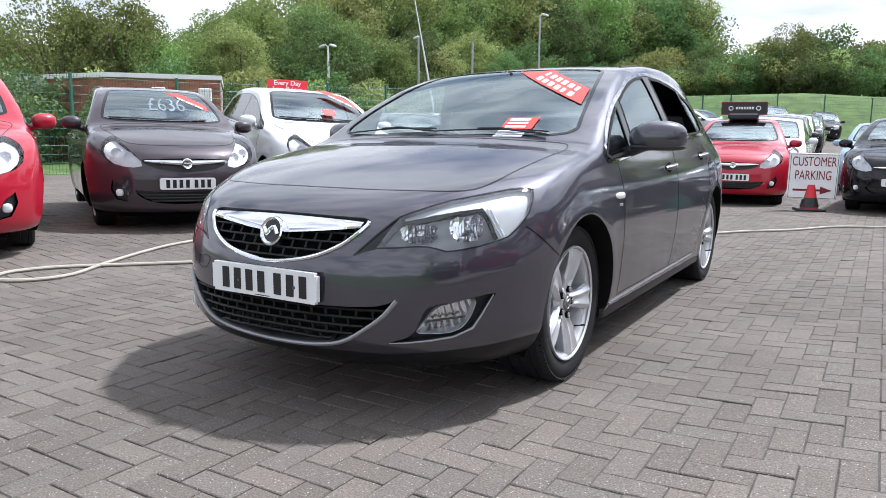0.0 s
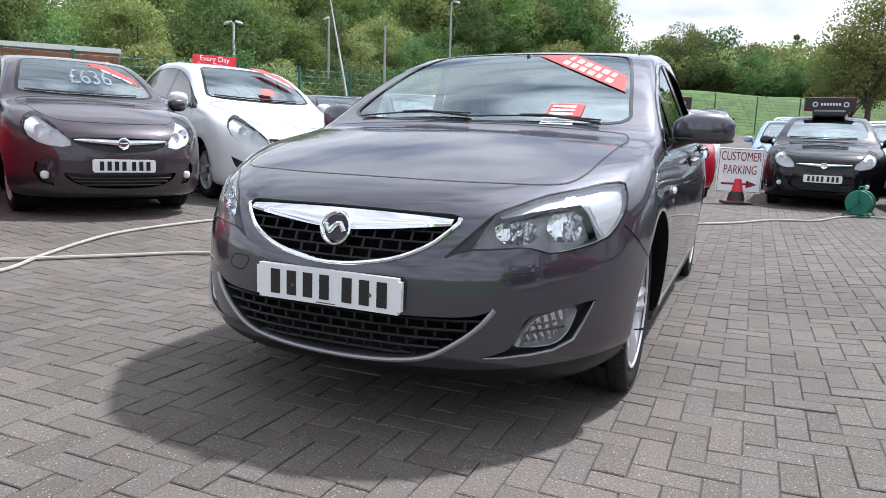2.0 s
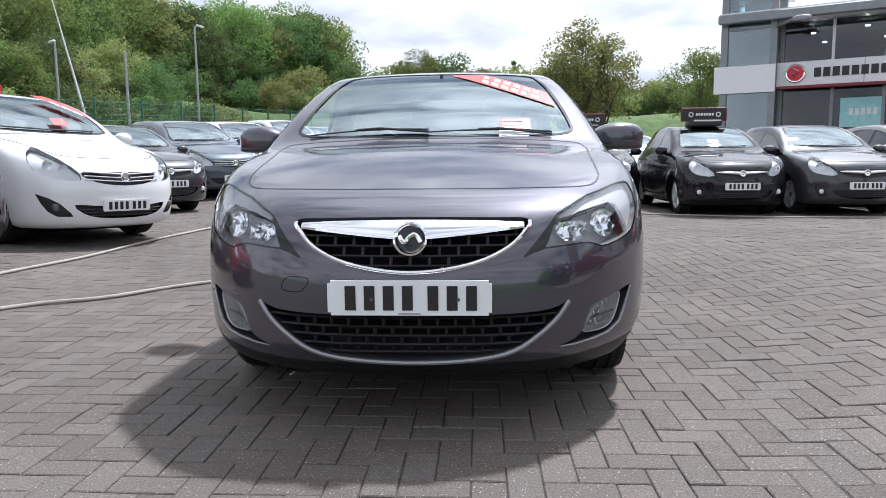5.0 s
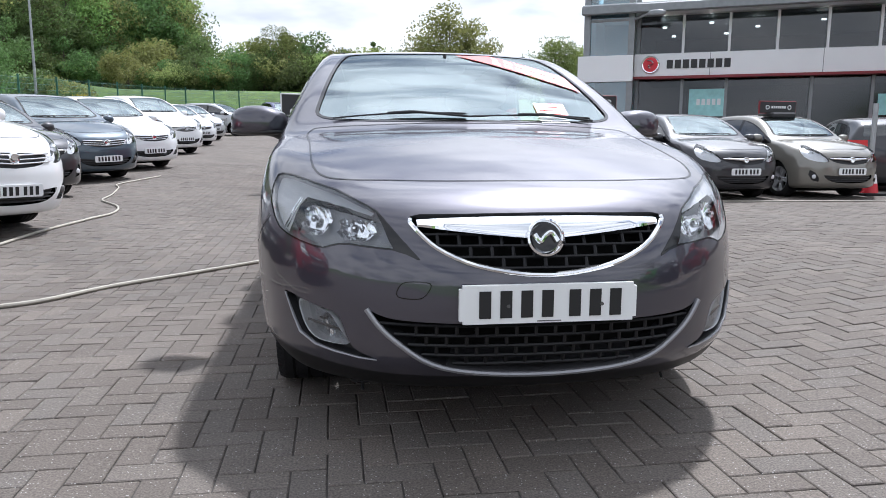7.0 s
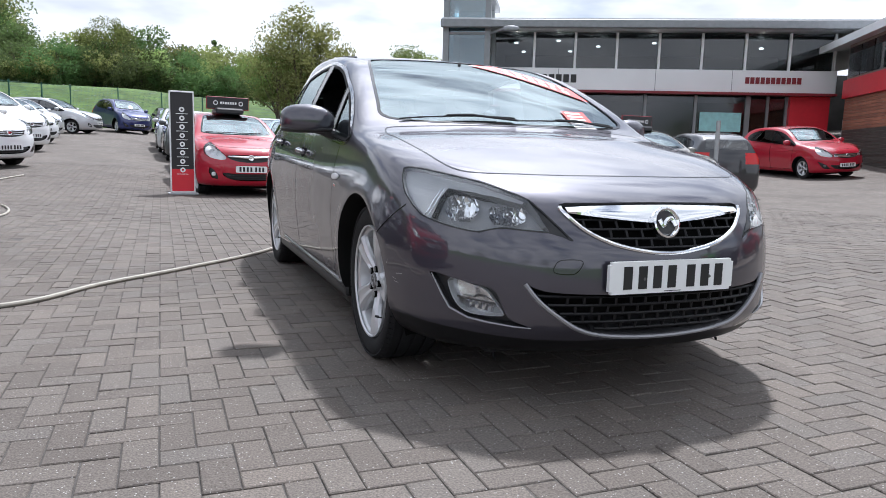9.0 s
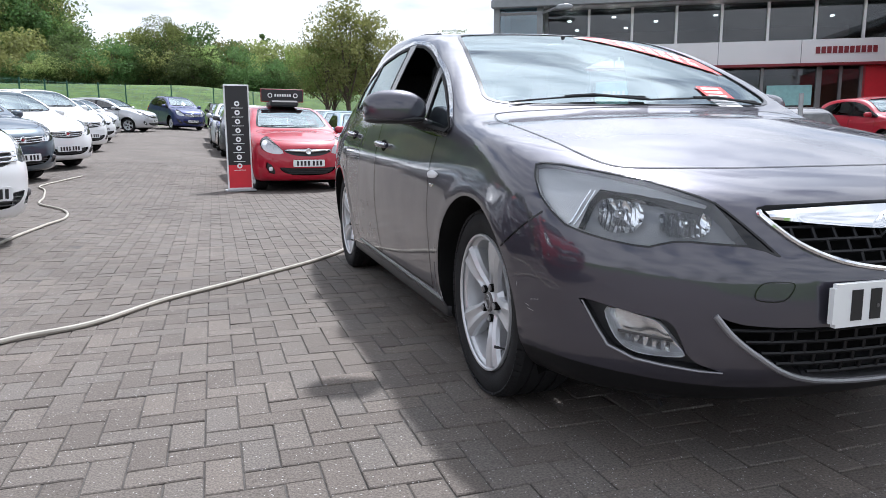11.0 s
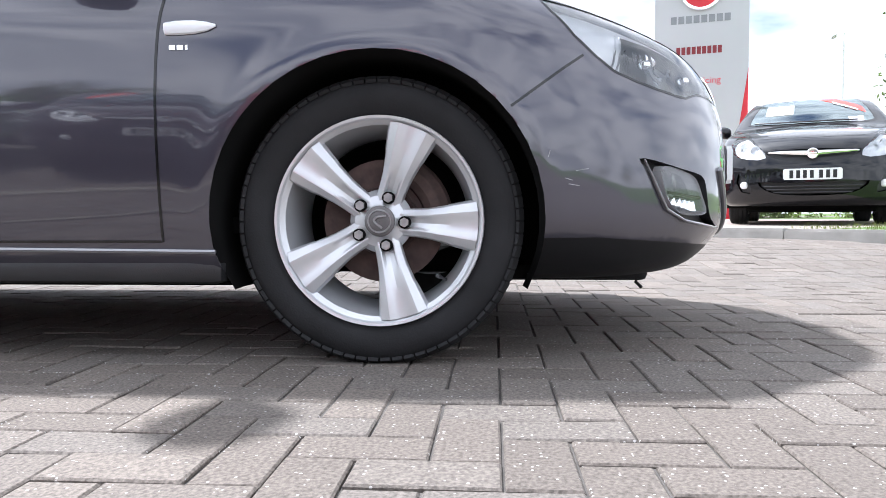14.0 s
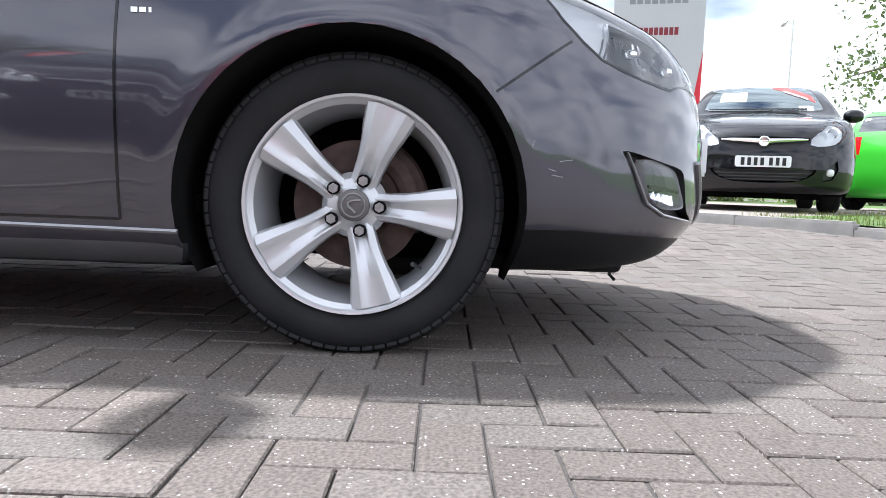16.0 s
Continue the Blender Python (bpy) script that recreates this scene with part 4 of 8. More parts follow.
    for s in (-1, 1):
        for nm, poly in doors.items():
            fs = cut(bm, poly, 1, 2, flank[s])
            d = lift(bm, fs)
            loop = rims(d)[0]
            door = part(nm, d, M["grey_paint"], car, smooth=True)
            seam(door, loop, "shut_line", 0.006, True)
            y0, y1, z0, z1 = handles[nm]
            yc, zc = (y0 + y1) / 2, (z0 + z1) / 2
            b = bmesh.new()
            p, n = on_side(S, yc, zc - 0.004, s, 0.001)
            rounded(b, Matrix.Translation(p), 0.008, 0.052, 0.034, 2.2)
            part("handle_cup", b, M["underside"], door, smooth=True)
            b = bmesh.new()
            pts = []
            for k in range(9):
                t = k / 8
                p, n = on_side(S, y0 + (y1 - y0) * t, z0 + (z1 - z0) * t, s, 0.012 + 0.022 * math.sin(math.pi * t) ** 0.6)
                pts.append(p)
            tube(b, pts, [0.010, 0.014, 0.015, 0.016, 0.016, 0.016, 0.015, 0.014, 0.010], 10, flat=1.0)
            part("door_handle", b, M["grey_paint"], door, "body-coloured handle with chrome strip", smooth=True)
            b = bmesh.new()
            tube(b, [p + Vector((s * 0.012, 0, 0.006)) for p in pts], 0.005, 8)
            part("handle_strip", b, M["chrome"], door, smooth=True)
    # bumper ahead of the wheel arches
    bump = [(-1.3, 0.05), (-0.20, 0.05), (-0.30, 0.578), (-0.464, 0.702), (-0.60, 0.90), (-1.3, 0.90)]
    fs = cut(bm, bump, 1, 2, lambda m, n: m.y < -0.15)
    bumper = lift(bm, fs)
    # everything below this outline is black, up to 0.292 at the sides
    low = cut(bumper, [(-1.3, 0.0), (0.0, 0.0), (0.0, 0.292), (-0.50, 0.292), (-0.70, 0.276), (-0.84, 0.262), (-1.3, 0.250)], 1, 2, lambda m, n: True)
    lip = lift(bumper, low)
    fb = part("front_bumper", bumper, M["grey_paint"], car, smooth=True)
    part("bumper_lip", lip, M["grille_black"], fb, "black lower lip and valance", smooth=True)
    for s in (-1, 1):
        line = [on_side(S, y, z, s) for y, z in ((-0.302, 0.580), (-0.34, 0.608), (-0.38, 0.638), (-0.42, 0.668), (-0.464, 0.700))]
        seam(fb, line, "shut_line", 0.006)
    rb = [(3.0, 0.05), (3.7, 0.05), (3.7, 0.70), (3.2, 0.70), (3.02, 0.52)]
    fs = cut(bm, rb, 1, 2, lambda m, n: m.y > 2.9)
    part("rear_bumper", lift(bm, fs), M["grey_paint"], car, smooth=True)
    # tail lamps
    for s in (-1, 1):
        fs = cut(bm, [(3.02, 0.80), (3.6, 0.78), (3.6, 0.98), (3.10, 1.0)], 1, 2, lambda m, n, s=s: m.x * s > 0.42 and m.y > 2.9)
        part("tail_lamp", lift(bm, fs), M["tail_red"], car, "red tail lamp", smooth=True)
    # sills
    for s in (-1, 1):
        b = bmesh.new()
        pts = [on_side(S, 0.37 + 1.68 * k / 24, 0.262 + 0.018 * k / 24, s, 0.003)[0] for k in range(25)]
        tube(b, pts, 0.0055, 6)
        part("sill_trim", b, M["fin_paint"], car, "thin satin sill strip", smooth=True)
        b = bmesh.new()
        box(b, s * 0.70, s * 0.835, 0.36, 2.33, 0.185, 0.252, 0.02, 2)
        part("sill_cover", b, M["black_plastic"], car, smooth=True)
    part("body", tidy(bm), M["grey_paint"], car, "dark grey metallic painted body shell", smooth=True)
    # arch liners and lips
    for s in (-1, 1):
        for yc, r in ((0.0, 0.38), (S["base"], 0.37)):
            b = bmesh.new()
            rows = []
            for k in range(33):
                a = radians(-25 + 230 * k / 32)
                y, z = yc + r * math.cos(a), 0.33 + r * math.sin(a)
                p, n = on_side(S, y, max(z, 0.2), s, 0)
                rows.append([b.verts.new((p.x - s * 0.002, y, z)), b.verts.new((p.x - s * 0.03, yc + (r - 0.012) * math.cos(a), 0.33 + (r - 0.012) * math.sin(a))), b.verts.new((s * 0.50, yc + (r + 0.01) * math.cos(a), 0.33 + (r + 0.01) * math.sin(a)))])
            for A, B in zip(rows, rows[1:]):
                for j in range(2):
                    b.faces.new((A[j], A[j + 1], B[j + 1], B[j]))
            cen = b.verts.new((s * 0.50, yc, 0.33))
            for A, B in zip(rows, rows[1:]):
                b.faces.new((A[2], cen, B[2]))
            part("arch_liner", b, M["underside"], car, "black plastic wheel arch liner", smooth=True)
            make_wheel(car, (s * 0.705, yc, 0.330), s, S, True)
    # lamps
    for s, kind, sheet in lamps:
        if kind == "lamp":
            loop = rims(sheet)[0]
            pl = wedge if s > 0 else [(-x, z) for x, z in wedge][::-1]
            dark = lift(sheet, cut_turned(sheet, pl, -45 * s, lambda m, n: True))
            hl = part("headlamp", offset_copy(sheet, -0.002), M["lens"], car, "clear wrap-round headlamp", smooth=True)
            hl.visible_shadow = False
            part("lamp_wedge", offset_copy(dark, -0.003), M["gloss_black"], hl, "gloss black inner wedge", smooth=True)
            b = bmesh.new()
            ribbon(b, loop, 0.0055, 0.001)
            part("lamp_seal", b, M["gloss_black"], hl)
            inner = rims(sheet)[0]
            b = bmesh.new()
            va = [b.verts.new(p - n * 0.003) for p, n in inner]
            vb = [b.verts.new(p - n * 0.070) for p, n in inner]
            for i in range(len(va)):
                j = (i + 1) % len(va)
                b.faces.new((va[i], va[j], vb[j], vb[i]))
            part("lamp_wall", b, M["lamp_inner"], hl, smooth=True)
            # pale strip along the top and the rear corner, dark bowl below it
            pale = [(-0.22, 0.80), (-0.20, 0.738), (-0.10, 0.760), (0.0, 0.775), (0.085, 0.782), (0.110, 0.74), (0.128, 0.69), (0.150, 0.64), (0.35, 0.64), (0.35, 0.90), (-0.22, 0.90)]
            pl = pale if s > 0 else [(-x, z) for x, z in pale][::-1]
            rim_strip = lift(sheet, cut_turned(sheet, pl, -45 * s, lambda m, n: True))
            # paleness is part grey housing, part sky reflection on the lens, painted in
            part("lamp_brow", offset_copy(rim_strip, -0.022), M["lamp_pale"], hl, "pale housing strip with the sky's reflection painted in", smooth=True)
            part("lamp_housing", offset_copy(sheet, -0.060), M["lamp_inner"], hl, smooth=True)
            # two deep bowls of upright mirror facets
            for nm, a0, a1, zl, zh in (("main_beam", -0.040, 0.088, 0.662, 0.765), ("dipped_beam", -0.222, -0.088, 0.660, 0.735)):
                b = bmesh.new()
                nx, nz = 11, 5
                g = []
                for i in range(nx + 1):
                    for k in range(2):
                        row = []
                        for j in range(nz + 1):
                            a, z = a0 + (a1 - a0) * i / nx, zl + (zh - zl) * j / nz
                            u, v = 2 * i / nx - 1, 2 * j / nz - 1
                            if abs(u) > 0.6:
                                z = zl + (zh - zl) * (0.5 + 0.5 * v * (1 - 0.55 * (abs(u) - 0.6) / 0.4))
                            p, n = shot(S, Matrix.Rotation(radians(45 * s), 4, "Z") @ Vector((a * s, -2.5, z)), Matrix.Rotation(radians(45 * s), 4, "Z").to_3x3() @ Vector((0, 1, 0)), 0.0)
                            deep = 0.026 + 0.030 * (1 - 0.5 * u * u - 0.5 * v * v) + (0.007 if k else 0.0)
                            row.append(b.verts.new(p - n * deep))
                        g.append(row)
                for i in range(0, 2 * nx, 2):
                    A, B = g[i + 1], g[i + 2]
                    for j in range(nz):
                        b.faces.new((A[j], A[j + 1], B[j + 1], B[j]))
                part(nm, b, M["reflector"], hl, "bright faceted reflector")
                b = bmesh.new()
                ac, zc = (a0 + a1) / 2, (zl + zh) / 2
                p, n = shot(S, Matrix.Rotation(radians(45 * s), 4, "Z") @ Vector((ac * s, -2.5, zc)), Matrix.Rotation(radians(45 * s), 4, "Z").to_3x3() @ Vector((0, 1, 0)), -0.030)
                rounded(b, Matrix.Translation(p), 0.012, 0.016, 0.012)
                part("bulb_cap", b, M["chrome"], hl, smooth=True)
            for da in (0.0, 0.016):
                b = bmesh.new()
                line = []
                for a, z in ((0.098, 0.775), (0.115, 0.735), (0.132, 0.70), (0.150, 0.672)):
                    line.append(shot(S, Matrix.Rotation(radians(45 * s), 4, "Z") @ Vector(((a + da) * s, -2.5, z)), Matrix.Rotation(radians(45 * s), 4, "Z").to_3x3() @ Vector((0, 1, 0)), -0.018)[0])
                tube(b, line, 0.0028, 6)
                part("lamp_strip", b, M["reflector"], hl, smooth=True)
        else:
            pl = fogl if s > 0 else [(-a, z) for a, z in fogl][::-1]
            fs = cut_turned(sheet, pl, -45 * s, lambda m, n: True)
            edge = rims(sheet)[0]
            lens = lift(sheet, fs)
            unit = part("fog_lamp", offset_copy(lens, -0.008), M["lens"], car, "front fog lamp in a black recess", smooth=True)
            unit.visible_shadow = False
            part("fog_reflector", offset_copy(lens, -0.040), M["faceted"], unit, smooth=True)
            b = bmesh.new()
            for loop in rims(lens)[:1]:
                va = [b.verts.new(p - n * 0.004) for p, n in loop]
                vb = [b.verts.new(p - n * 0.045) for p, n in loop]
                for i in range(len(va)):
                    j = (i + 1) % len(va)
                    b.faces.new((va[i], va[j], vb[j], vb[i]))
            part("fog_wall", b, M["lamp_pale"], unit, smooth=True)
            # upright mirror facets below the bar
            for k in range(6):
                x0, x1 = 0.596 + 0.0175 * k, 0.610 + 0.0175 * k
                z0, z1 = 0.350 + 0.004 * k, 0.376 + 0.0022 * k
                b = bmesh.new()
                c = [on_front(S, s * x, z, d)[0] for x, z, d in ((x0, z0, -0.016), (x1, z0, -0.024), (x1 - 0.003, z1, -0.030), (x0 + 0.003, z1, -0.022))]
                b.faces.new([b.verts.new(p) for p in (c if s > 0 else c[::-1])])
                part("fog_mirror", b, M["reflector"], unit)
            b = bmesh.new()
            q0 = on_front(S, s * 0.592, 0.384, -0.012)[0]
            q1 = on_front(S, s * 0.695, 0.396, -0.012)[0]
            tube(b, [q0, (q0 + q1) / 2, q1], 0.004, 6)
            part("fog_bar", b, M["dull_metal"], unit)
            rec = bmesh.new()
            deep = offset_copy(sheet, -0.030)
            part("fog_recess", deep, M["black_plastic"], unit, smooth=True)
            va = [rec.verts.new(p) for p, n in edge]
            vb = [rec.verts.new(p - n * 0.030) for p, n in edge]
            for i in range(len(va)):
                j = (i + 1) % len(va)
                rec.faces.new((va[i], va[j], vb[j], vb[i]))
            part("fog_wall", rec, M["black_plastic"], unit, smooth=True)
            b = bmesh.new()
            fin = [on_front(S, s * x, z, 0.004)[0] for x, z in ((0.484, 0.310), (0.534, 0.312), (0.605, 0.320), (0.66, 0.329), (0.708, 0.356), (0.729, 0.402), (0.742, 0.436), (0.755, 0.470))]
            tube(b, fin, [0.003, 0.005, 0.006, 0.006, 0.006, 0.005, 0.004, 0.003], 8, flat=0.7)
            part("fog_fin", b, M["fin_paint"], unit, "satin grey fin under the fog lamp", smooth=True)
    # upper grille
    gr = part("upper_grille", offset_copy(upper, -0.075), M["underside"], car, "black honeycomb grille with chrome bar", smooth=True)
    loop = rims(upper)[0]
    b = bmesh.new()
    va = [b.verts.new(p) for p, n in loop]
    vb = [b.verts.new(p - n * 0.075) for p, n in loop]
    for i in range(len(va)):
        j = (i + 1) % len(va)
        b.faces.new((va[i], va[j], vb[j], vb[i]))
    part("grille_wall", b, M["black_plastic"], gr)
    b = bmesh.new()
    low_half = sorted([p for p, n in loop if p.z < 0.727], key=lambda p: math.atan2(p.x, 0.78 - p.z))
    tube(b, [p + Vector((0, -0.003, 0)) for p in low_half], 0.008, 8, flat=1.0, up=(0, 1, 0))
    part("grille_frame", b, M["chrome"], gr, "chrome grille surround", smooth=True)
    b = bmesh.new()
    rows = []
    for k in range(33):
        x = -0.366 + 0.732 * k / 32
        t = abs(x) / 0.366
        zt = 0.729 - 0.008 * t * t
        zb = 0.668 + 0.034 * t ** 1.3
        y = on_front(S, x, (zt + zb) / 2)[0].y
        y_t, y_b = on_front(S, x, zt)[0].y, on_front(S, x, zb)[0].y
        rows.append([b.verts.new(v) for v in ((x, y_t + 0.03, zt), (x, y_t - 0.001, zt), (x, y_t * 0.75 + y_b * 0.25 - 0.008, zt * 0.7 + zb * 0.3), (x, y_t * 0.3 + y_b * 0.7 - 0.010, zt * 0.3 + zb * 0.7), (x, y_b - 0.004, zb), (x, y_b + 0.025, zb + 0.004))])
    for A, B in zip(rows, rows[1:]):
        for j in range(5):
            b.faces.new((A[j], B[j], B[j + 1], A[j + 1]))
    bmesh.ops.recalc_face_normals(b, faces=b.faces)
    part("grille_bar", b, M["chrome"], gr, "broad chrome bar", smooth=True)

    def mesh_bars(parent, poly, z0, z1, rows_n, pitch, depth, bar):
        """Louvre rows with staggered uprights inside an outline."""
        for r in range(rows_n):
            z = z0 + (z1 - z0) * (r + 0.5) / rows_n
            hz = (z1 - z0) / rows_n
            xs = [k * 0.01 for k in range(-60, 61) if inside(poly, k * 0.01, z)]
            if len(xs) < 4:
                continue
            b = bmesh.new()
            tube(b, [on_front(S, x, z, -depth)[0] for x in xs], bar, 6, flat=0.8)
            x = math.ceil(xs[0] / pitch) * pitch + (pitch / 2 if r % 2 else 0)
            while x < xs[-1]:
                if inside(poly, x, z + hz) and inside(poly, x, z):
                    p0, p1 = on_front(S, x, z, -depth)[0], on_front(S, x, z + hz, -depth)[0]
                    cyl(b, p0, p1, bar * 0.9, n=6)
                x += pitch
            part("grille_louvre", b, M["grille_black"], parent)

    mesh_bars(gr, ug, 0.575, 0.70, 4, 0.062, 0.012, 0.0062)
    lo = part("lower_grille", offset_copy(lower, -0.09), M["underside"], car, "black honeycomb lower air intake", smooth=True)
    loop = rims(lower)[0]
    b = bmesh.new()
    va = [b.verts.new(p) for p, n in loop]
    vb = [b.verts.new(p - n * 0.09) for p, n in loop]
    for i in range(len(va)):
        j = (i + 1) % len(va)
        b.faces.new((va[i], va[j], vb[j], vb[i]))
    part("grille_wall", b, M["black_plastic"], lo)
    mesh_bars(lo, lg, 0.284, 0.436, 5, 0.058, 0.014, 0.0068)
    b = bmesh.new()
    lowp = [on_front(S, x, z, 0.003)[0] for x, z in spline([(-0.512, 0.462), (-0.475, 0.412), (-0.42, 0.364), (-0.33, 0.308), (-0.2, 0.279), (0.0, 0.268), (0.2, 0.279), (0.33, 0.308), (0.42, 0.364), (0.475, 0.412), (0.512, 0.462)], 4)]
    tube(b, lowp, 0.0085, 8, up=(0, 1, 0))
    part("intake_frame", b, M["fin_paint"], lo, "satin grey intake edge", smooth=True)
    # badge: chrome ring and a plain swoosh
    p, n = on_front(S, 0, 0.672)
    bc = Matrix.Translation((0, p.y - 0.016, 0.672)) @ Matrix.Rotation(radians(-14), 4, "X") @ Matrix.Rotation(radians(90), 4, "Z")
    b = bmesh.new()
    lathe(b, [(0.03, 0.050), (0.004, 0.056), (-0.006, 0.055), (-0.009, 0.049), (-0.004, 0.044), (0.0, 0.040), (0.002, 0.0004)], 48)
    place(b, bc)
    bd = part("badge", b, M["chrome"], car, "round chrome badge with a plain emblem", smooth=True)
    b = bmesh.new()
    lathe(b, [(-0.001, 0.0425), (-0.003, 0.030), (-0.003, 0.0004)], 40)
    place(b, bc)
    part("badge_field", b, M["gloss_black"], bd, smooth=True)
    b = bmesh.new()
    pts = [Vector((-0.008, y, z)) for y, z in spline([(-0.034, -0.012), (-0.016, 0.014), (0.004, 0.004), (0.018, -0.012), (0.034, 0.010)], 6)]
    tube(b, pts, 0.008, 8, up=(1, 0, 0), flat=0.8)
    place(b, bc @ Matrix.Rotation(math.pi, 4, "X") @ Matrix.Rotation(math.pi, 4, "X"))
    part("emblem", b, M["chrome"], bd, smooth=True)
    plate_bars(car, S, 0.491, detail=True)
    # tow-eye cover and washer line on the bumper
    for s in (-1,):
        loop = [on_front(S, s * x, z) for x, z in spline([(0.335, 0.545), (0.395, 0.548), (0.42, 0.535), (0.425, 0.505), (0.37, 0.50), (0.345, 0.515)], 4, True)]
        seam(fb, loop, "towing_cover", 0.003, True)
    # scuffs on the bumper corner and faint marks on the flank
    for pts in SCUFFS:
        loop = [on_side(S, y, z, -1) for y, z in pts]
        seam(fb, loop, "scuff", 0.0018, False, "scuff", 0.0006)
    # mirrors
    for s in (-1, 1):
        b = bmesh.new()
        m = Matrix.Translation((s * 0.955, 0.70, 1.030)) @ Matrix.Rotation(radians(s * 20), 4, "Z")
        rounded(b, m, 0.135, 0.092, 0.078, 2.9, 32, 18)
        for v in b.verts:
            loc = m.inverted() @ v.co
            if loc.y > 0.045:
                loc.y = 0.045
            t = s * loc.x / 0.135
            loc.z *= 1.0 - 0.10 * t * t - (0.16 * max(-t, 0) ** 2 if loc.z > 0 else 0.0)
            if loc.z < -0.050:
                loc.z = -0.050 + (loc.z + 0.050) * 0.3
            loc.y += 0.020 * t * t
            v.co = m @ loc
        mir = part("door_mirror", b, M["grey_paint"], car, "dark grey door mirror", smooth=True, sharp=50)
        b = bmesh.new()
        rounded(b, m @ Matrix.Translation((0, 0.048, 0)), 0.115, 0.004, 0.055, 2.6)
        part("mirror_glass", b, M["chrome"], mir, smooth=True)
        b = bmesh.new()
        tube(b, [(s * 0.80, 0.69, 0.955), (s * 0.84, 0.69, 0.968), (s * 0.88, 0.69, 0.985), (s * 0.94, 0.695, 0.995)], [0.036, 0.034, 0.034, 0.03], 10, flat=0.8)
        part("mirror_foot", b, M["black_plastic"], mir, smooth=True)
        b = bmesh.new()
        rounded(b, m @ Matrix.Translation((0, 0.004, -0.046)), 0.130, 0.086, 0.018, 2.8)
        part("mirror_base", b, M["black_plastic"], mir, smooth=True)
        # repeater and trim badge on the wing
        b = bmesh.new()
        pts = [on_side(S, y, z, s, 0.004) for y, z in ((0.468, 0.760), (0.44, 0.762), (0.40, 0.763), (0.37, 0.764), (0.352, 0.766))]
        tube(b, [p for p, n in pts], [0.014, 0.016, 0.015, 0.010, 0.003], 10, flat=0.5, up=(1, 0, 0))
        part("side_repeater", b, M["lens_white"], car, "clear side repeater", smooth=True)
        for k, (y, w) in enumerate(((0.452, 0.014), (0.434, 0.014), (0.419, 0.006))):
            p, n = on_side(S, y, 0.719, s, 0.001)
            b = boxed(-0.002, 0.002, -w / 2, w / 2, -0.006, 0.006, 0.001)
            place(b, Matrix.Translation(p))
            part("trim_badge", b, M["chrome"], car, "small chrome trim badge")
    # roof seam strips
    for s in (-1, 1):
        b = bmesh.new()
        pts = [on_top(S, s * x, y, 0.001)[0] for x, y in ((0.53, 1.38), (0.548, 1.6), (0.553, 1.9), (0.55, 2.2), (0.535, 2.5), (0.51, 2.8), (0.49, 2.95))]
        tube(b, pts, 0.006, 6)
        part("roof_strip", b, M["black_plastic"], car)
    b = bmesh.new()
    rounded(b, pose(0, 2.72, 1.475, -18), 0.008, 0.035, 0.022)
    part("aerial", b, M["black_plastic"], car)
    # wipers and cowl
    for x0, x1, d in ((-0.60, -0.02, 0.10), (-0.02, 0.56, 0.085)):
        b = bmesh.new()
        pts = [on_top(S, x0 + (x1 - x0) * t, 0.205 + 0.16 * (x0 + (x1 - x0) * t) ** 2 + d * math.sin(math.pi * (0.15 + 0.5 * t)) * 0.55, 0.010)[0] for t in [k / 10 for k in range(11)]]
        tube(b, pts, 0.004, 6)
        tube(b, [pts[-1] + Vector((0, -0.03, -0.012)), pts[6] + Vector((0, -0.006, 0.006)), pts[4] + Vector((0, 0, 0.004))], 0.006, 6)
        part("wiper", b, M["black_plastic"], car, "black windscreen wiper")
    # front splitter flap and underbody
    b = bmesh.new()
    box(b, -0.56, 0.56, -0.79, -0.36, 0.172, 0.215, 0.015, 2)
    for v in b.verts:
        v.co.y += 0.42 * v.co.x ** 2
    part("air_dam", b, M["rubber"], car, "black rubber air dam", smooth=True)
    b = bmesh.new()
    box(b, -0.52, 0.52, -0.3, 3.1, 0.19, 0.26, 0.02)
    box(b, -0.20, 0.34, 0.30, 2.30, 0.128, 0.20, 0.02)
    box(b, -0.70, 0.70, 0.37, 2.31, 0.168, 0.250, 0.02)
    tube(b, [(0.25, 0.4, 0.2), (0.25, 2.2, 0.2), (0.35, 3.0, 0.22), (0.35, 3.36, 0.25)], 0.025, 8)
    part("underbody", b, M["underside"], car)
    for x in (-0.52, 0.50):
        b = bmesh.new()
        tube(b, [(x, -0.76 + 0.42 * x * x, 0.19), (x, -0.755 + 0.42 * x * x, 0.165), (x, -0.77 + 0.42 * x * x, 0.150)], 0.005, 6)
        part("dam_clip", b, M["rubber"], car)
    cabin(car, S)
    b = bmesh.new()
    rounded(b, pose(0, 1.02, 1.33, -8), 0.11, 0.014, 0.035, 2.8)
    cyl(b, (0, 1.02, 1.35), (0, 1.03, 1.40), 0.01, n=8)
    part("rear_view_mirror", b, M["black_plastic"], car, smooth=True)
    # red corner banner and price card behind the windscreen
    def screen_pt(x, z, inner=0.012):
        p, n = on_front(S, x, z)
        return p - n * inner

    def card(name, pts, mat, label, inner):
        b = bmesh.new()
        nu, nv = 8, 6
        g = []
        for i in range(nu + 1):
            row = []
            for j in range(nv + 1):
                a, c = i / nu, j / nv
                top = np.array(pts[0]) * (1 - a) + np.array(pts[1]) * a
                bot = np.array(pts[3]) * (1 - a) + np.array(pts[2]) * a
                q = top * (1 - c) + bot * c
                row.append(b.verts.new(screen_pt(float(q[0]), float(q[1]), inner)))
            g.append(row)
        for i in range(nu):
            for j in range(nv):
                b.faces.new((g[i][j], g[i][j + 1], g[i + 1][j + 1], g[i + 1][j]))
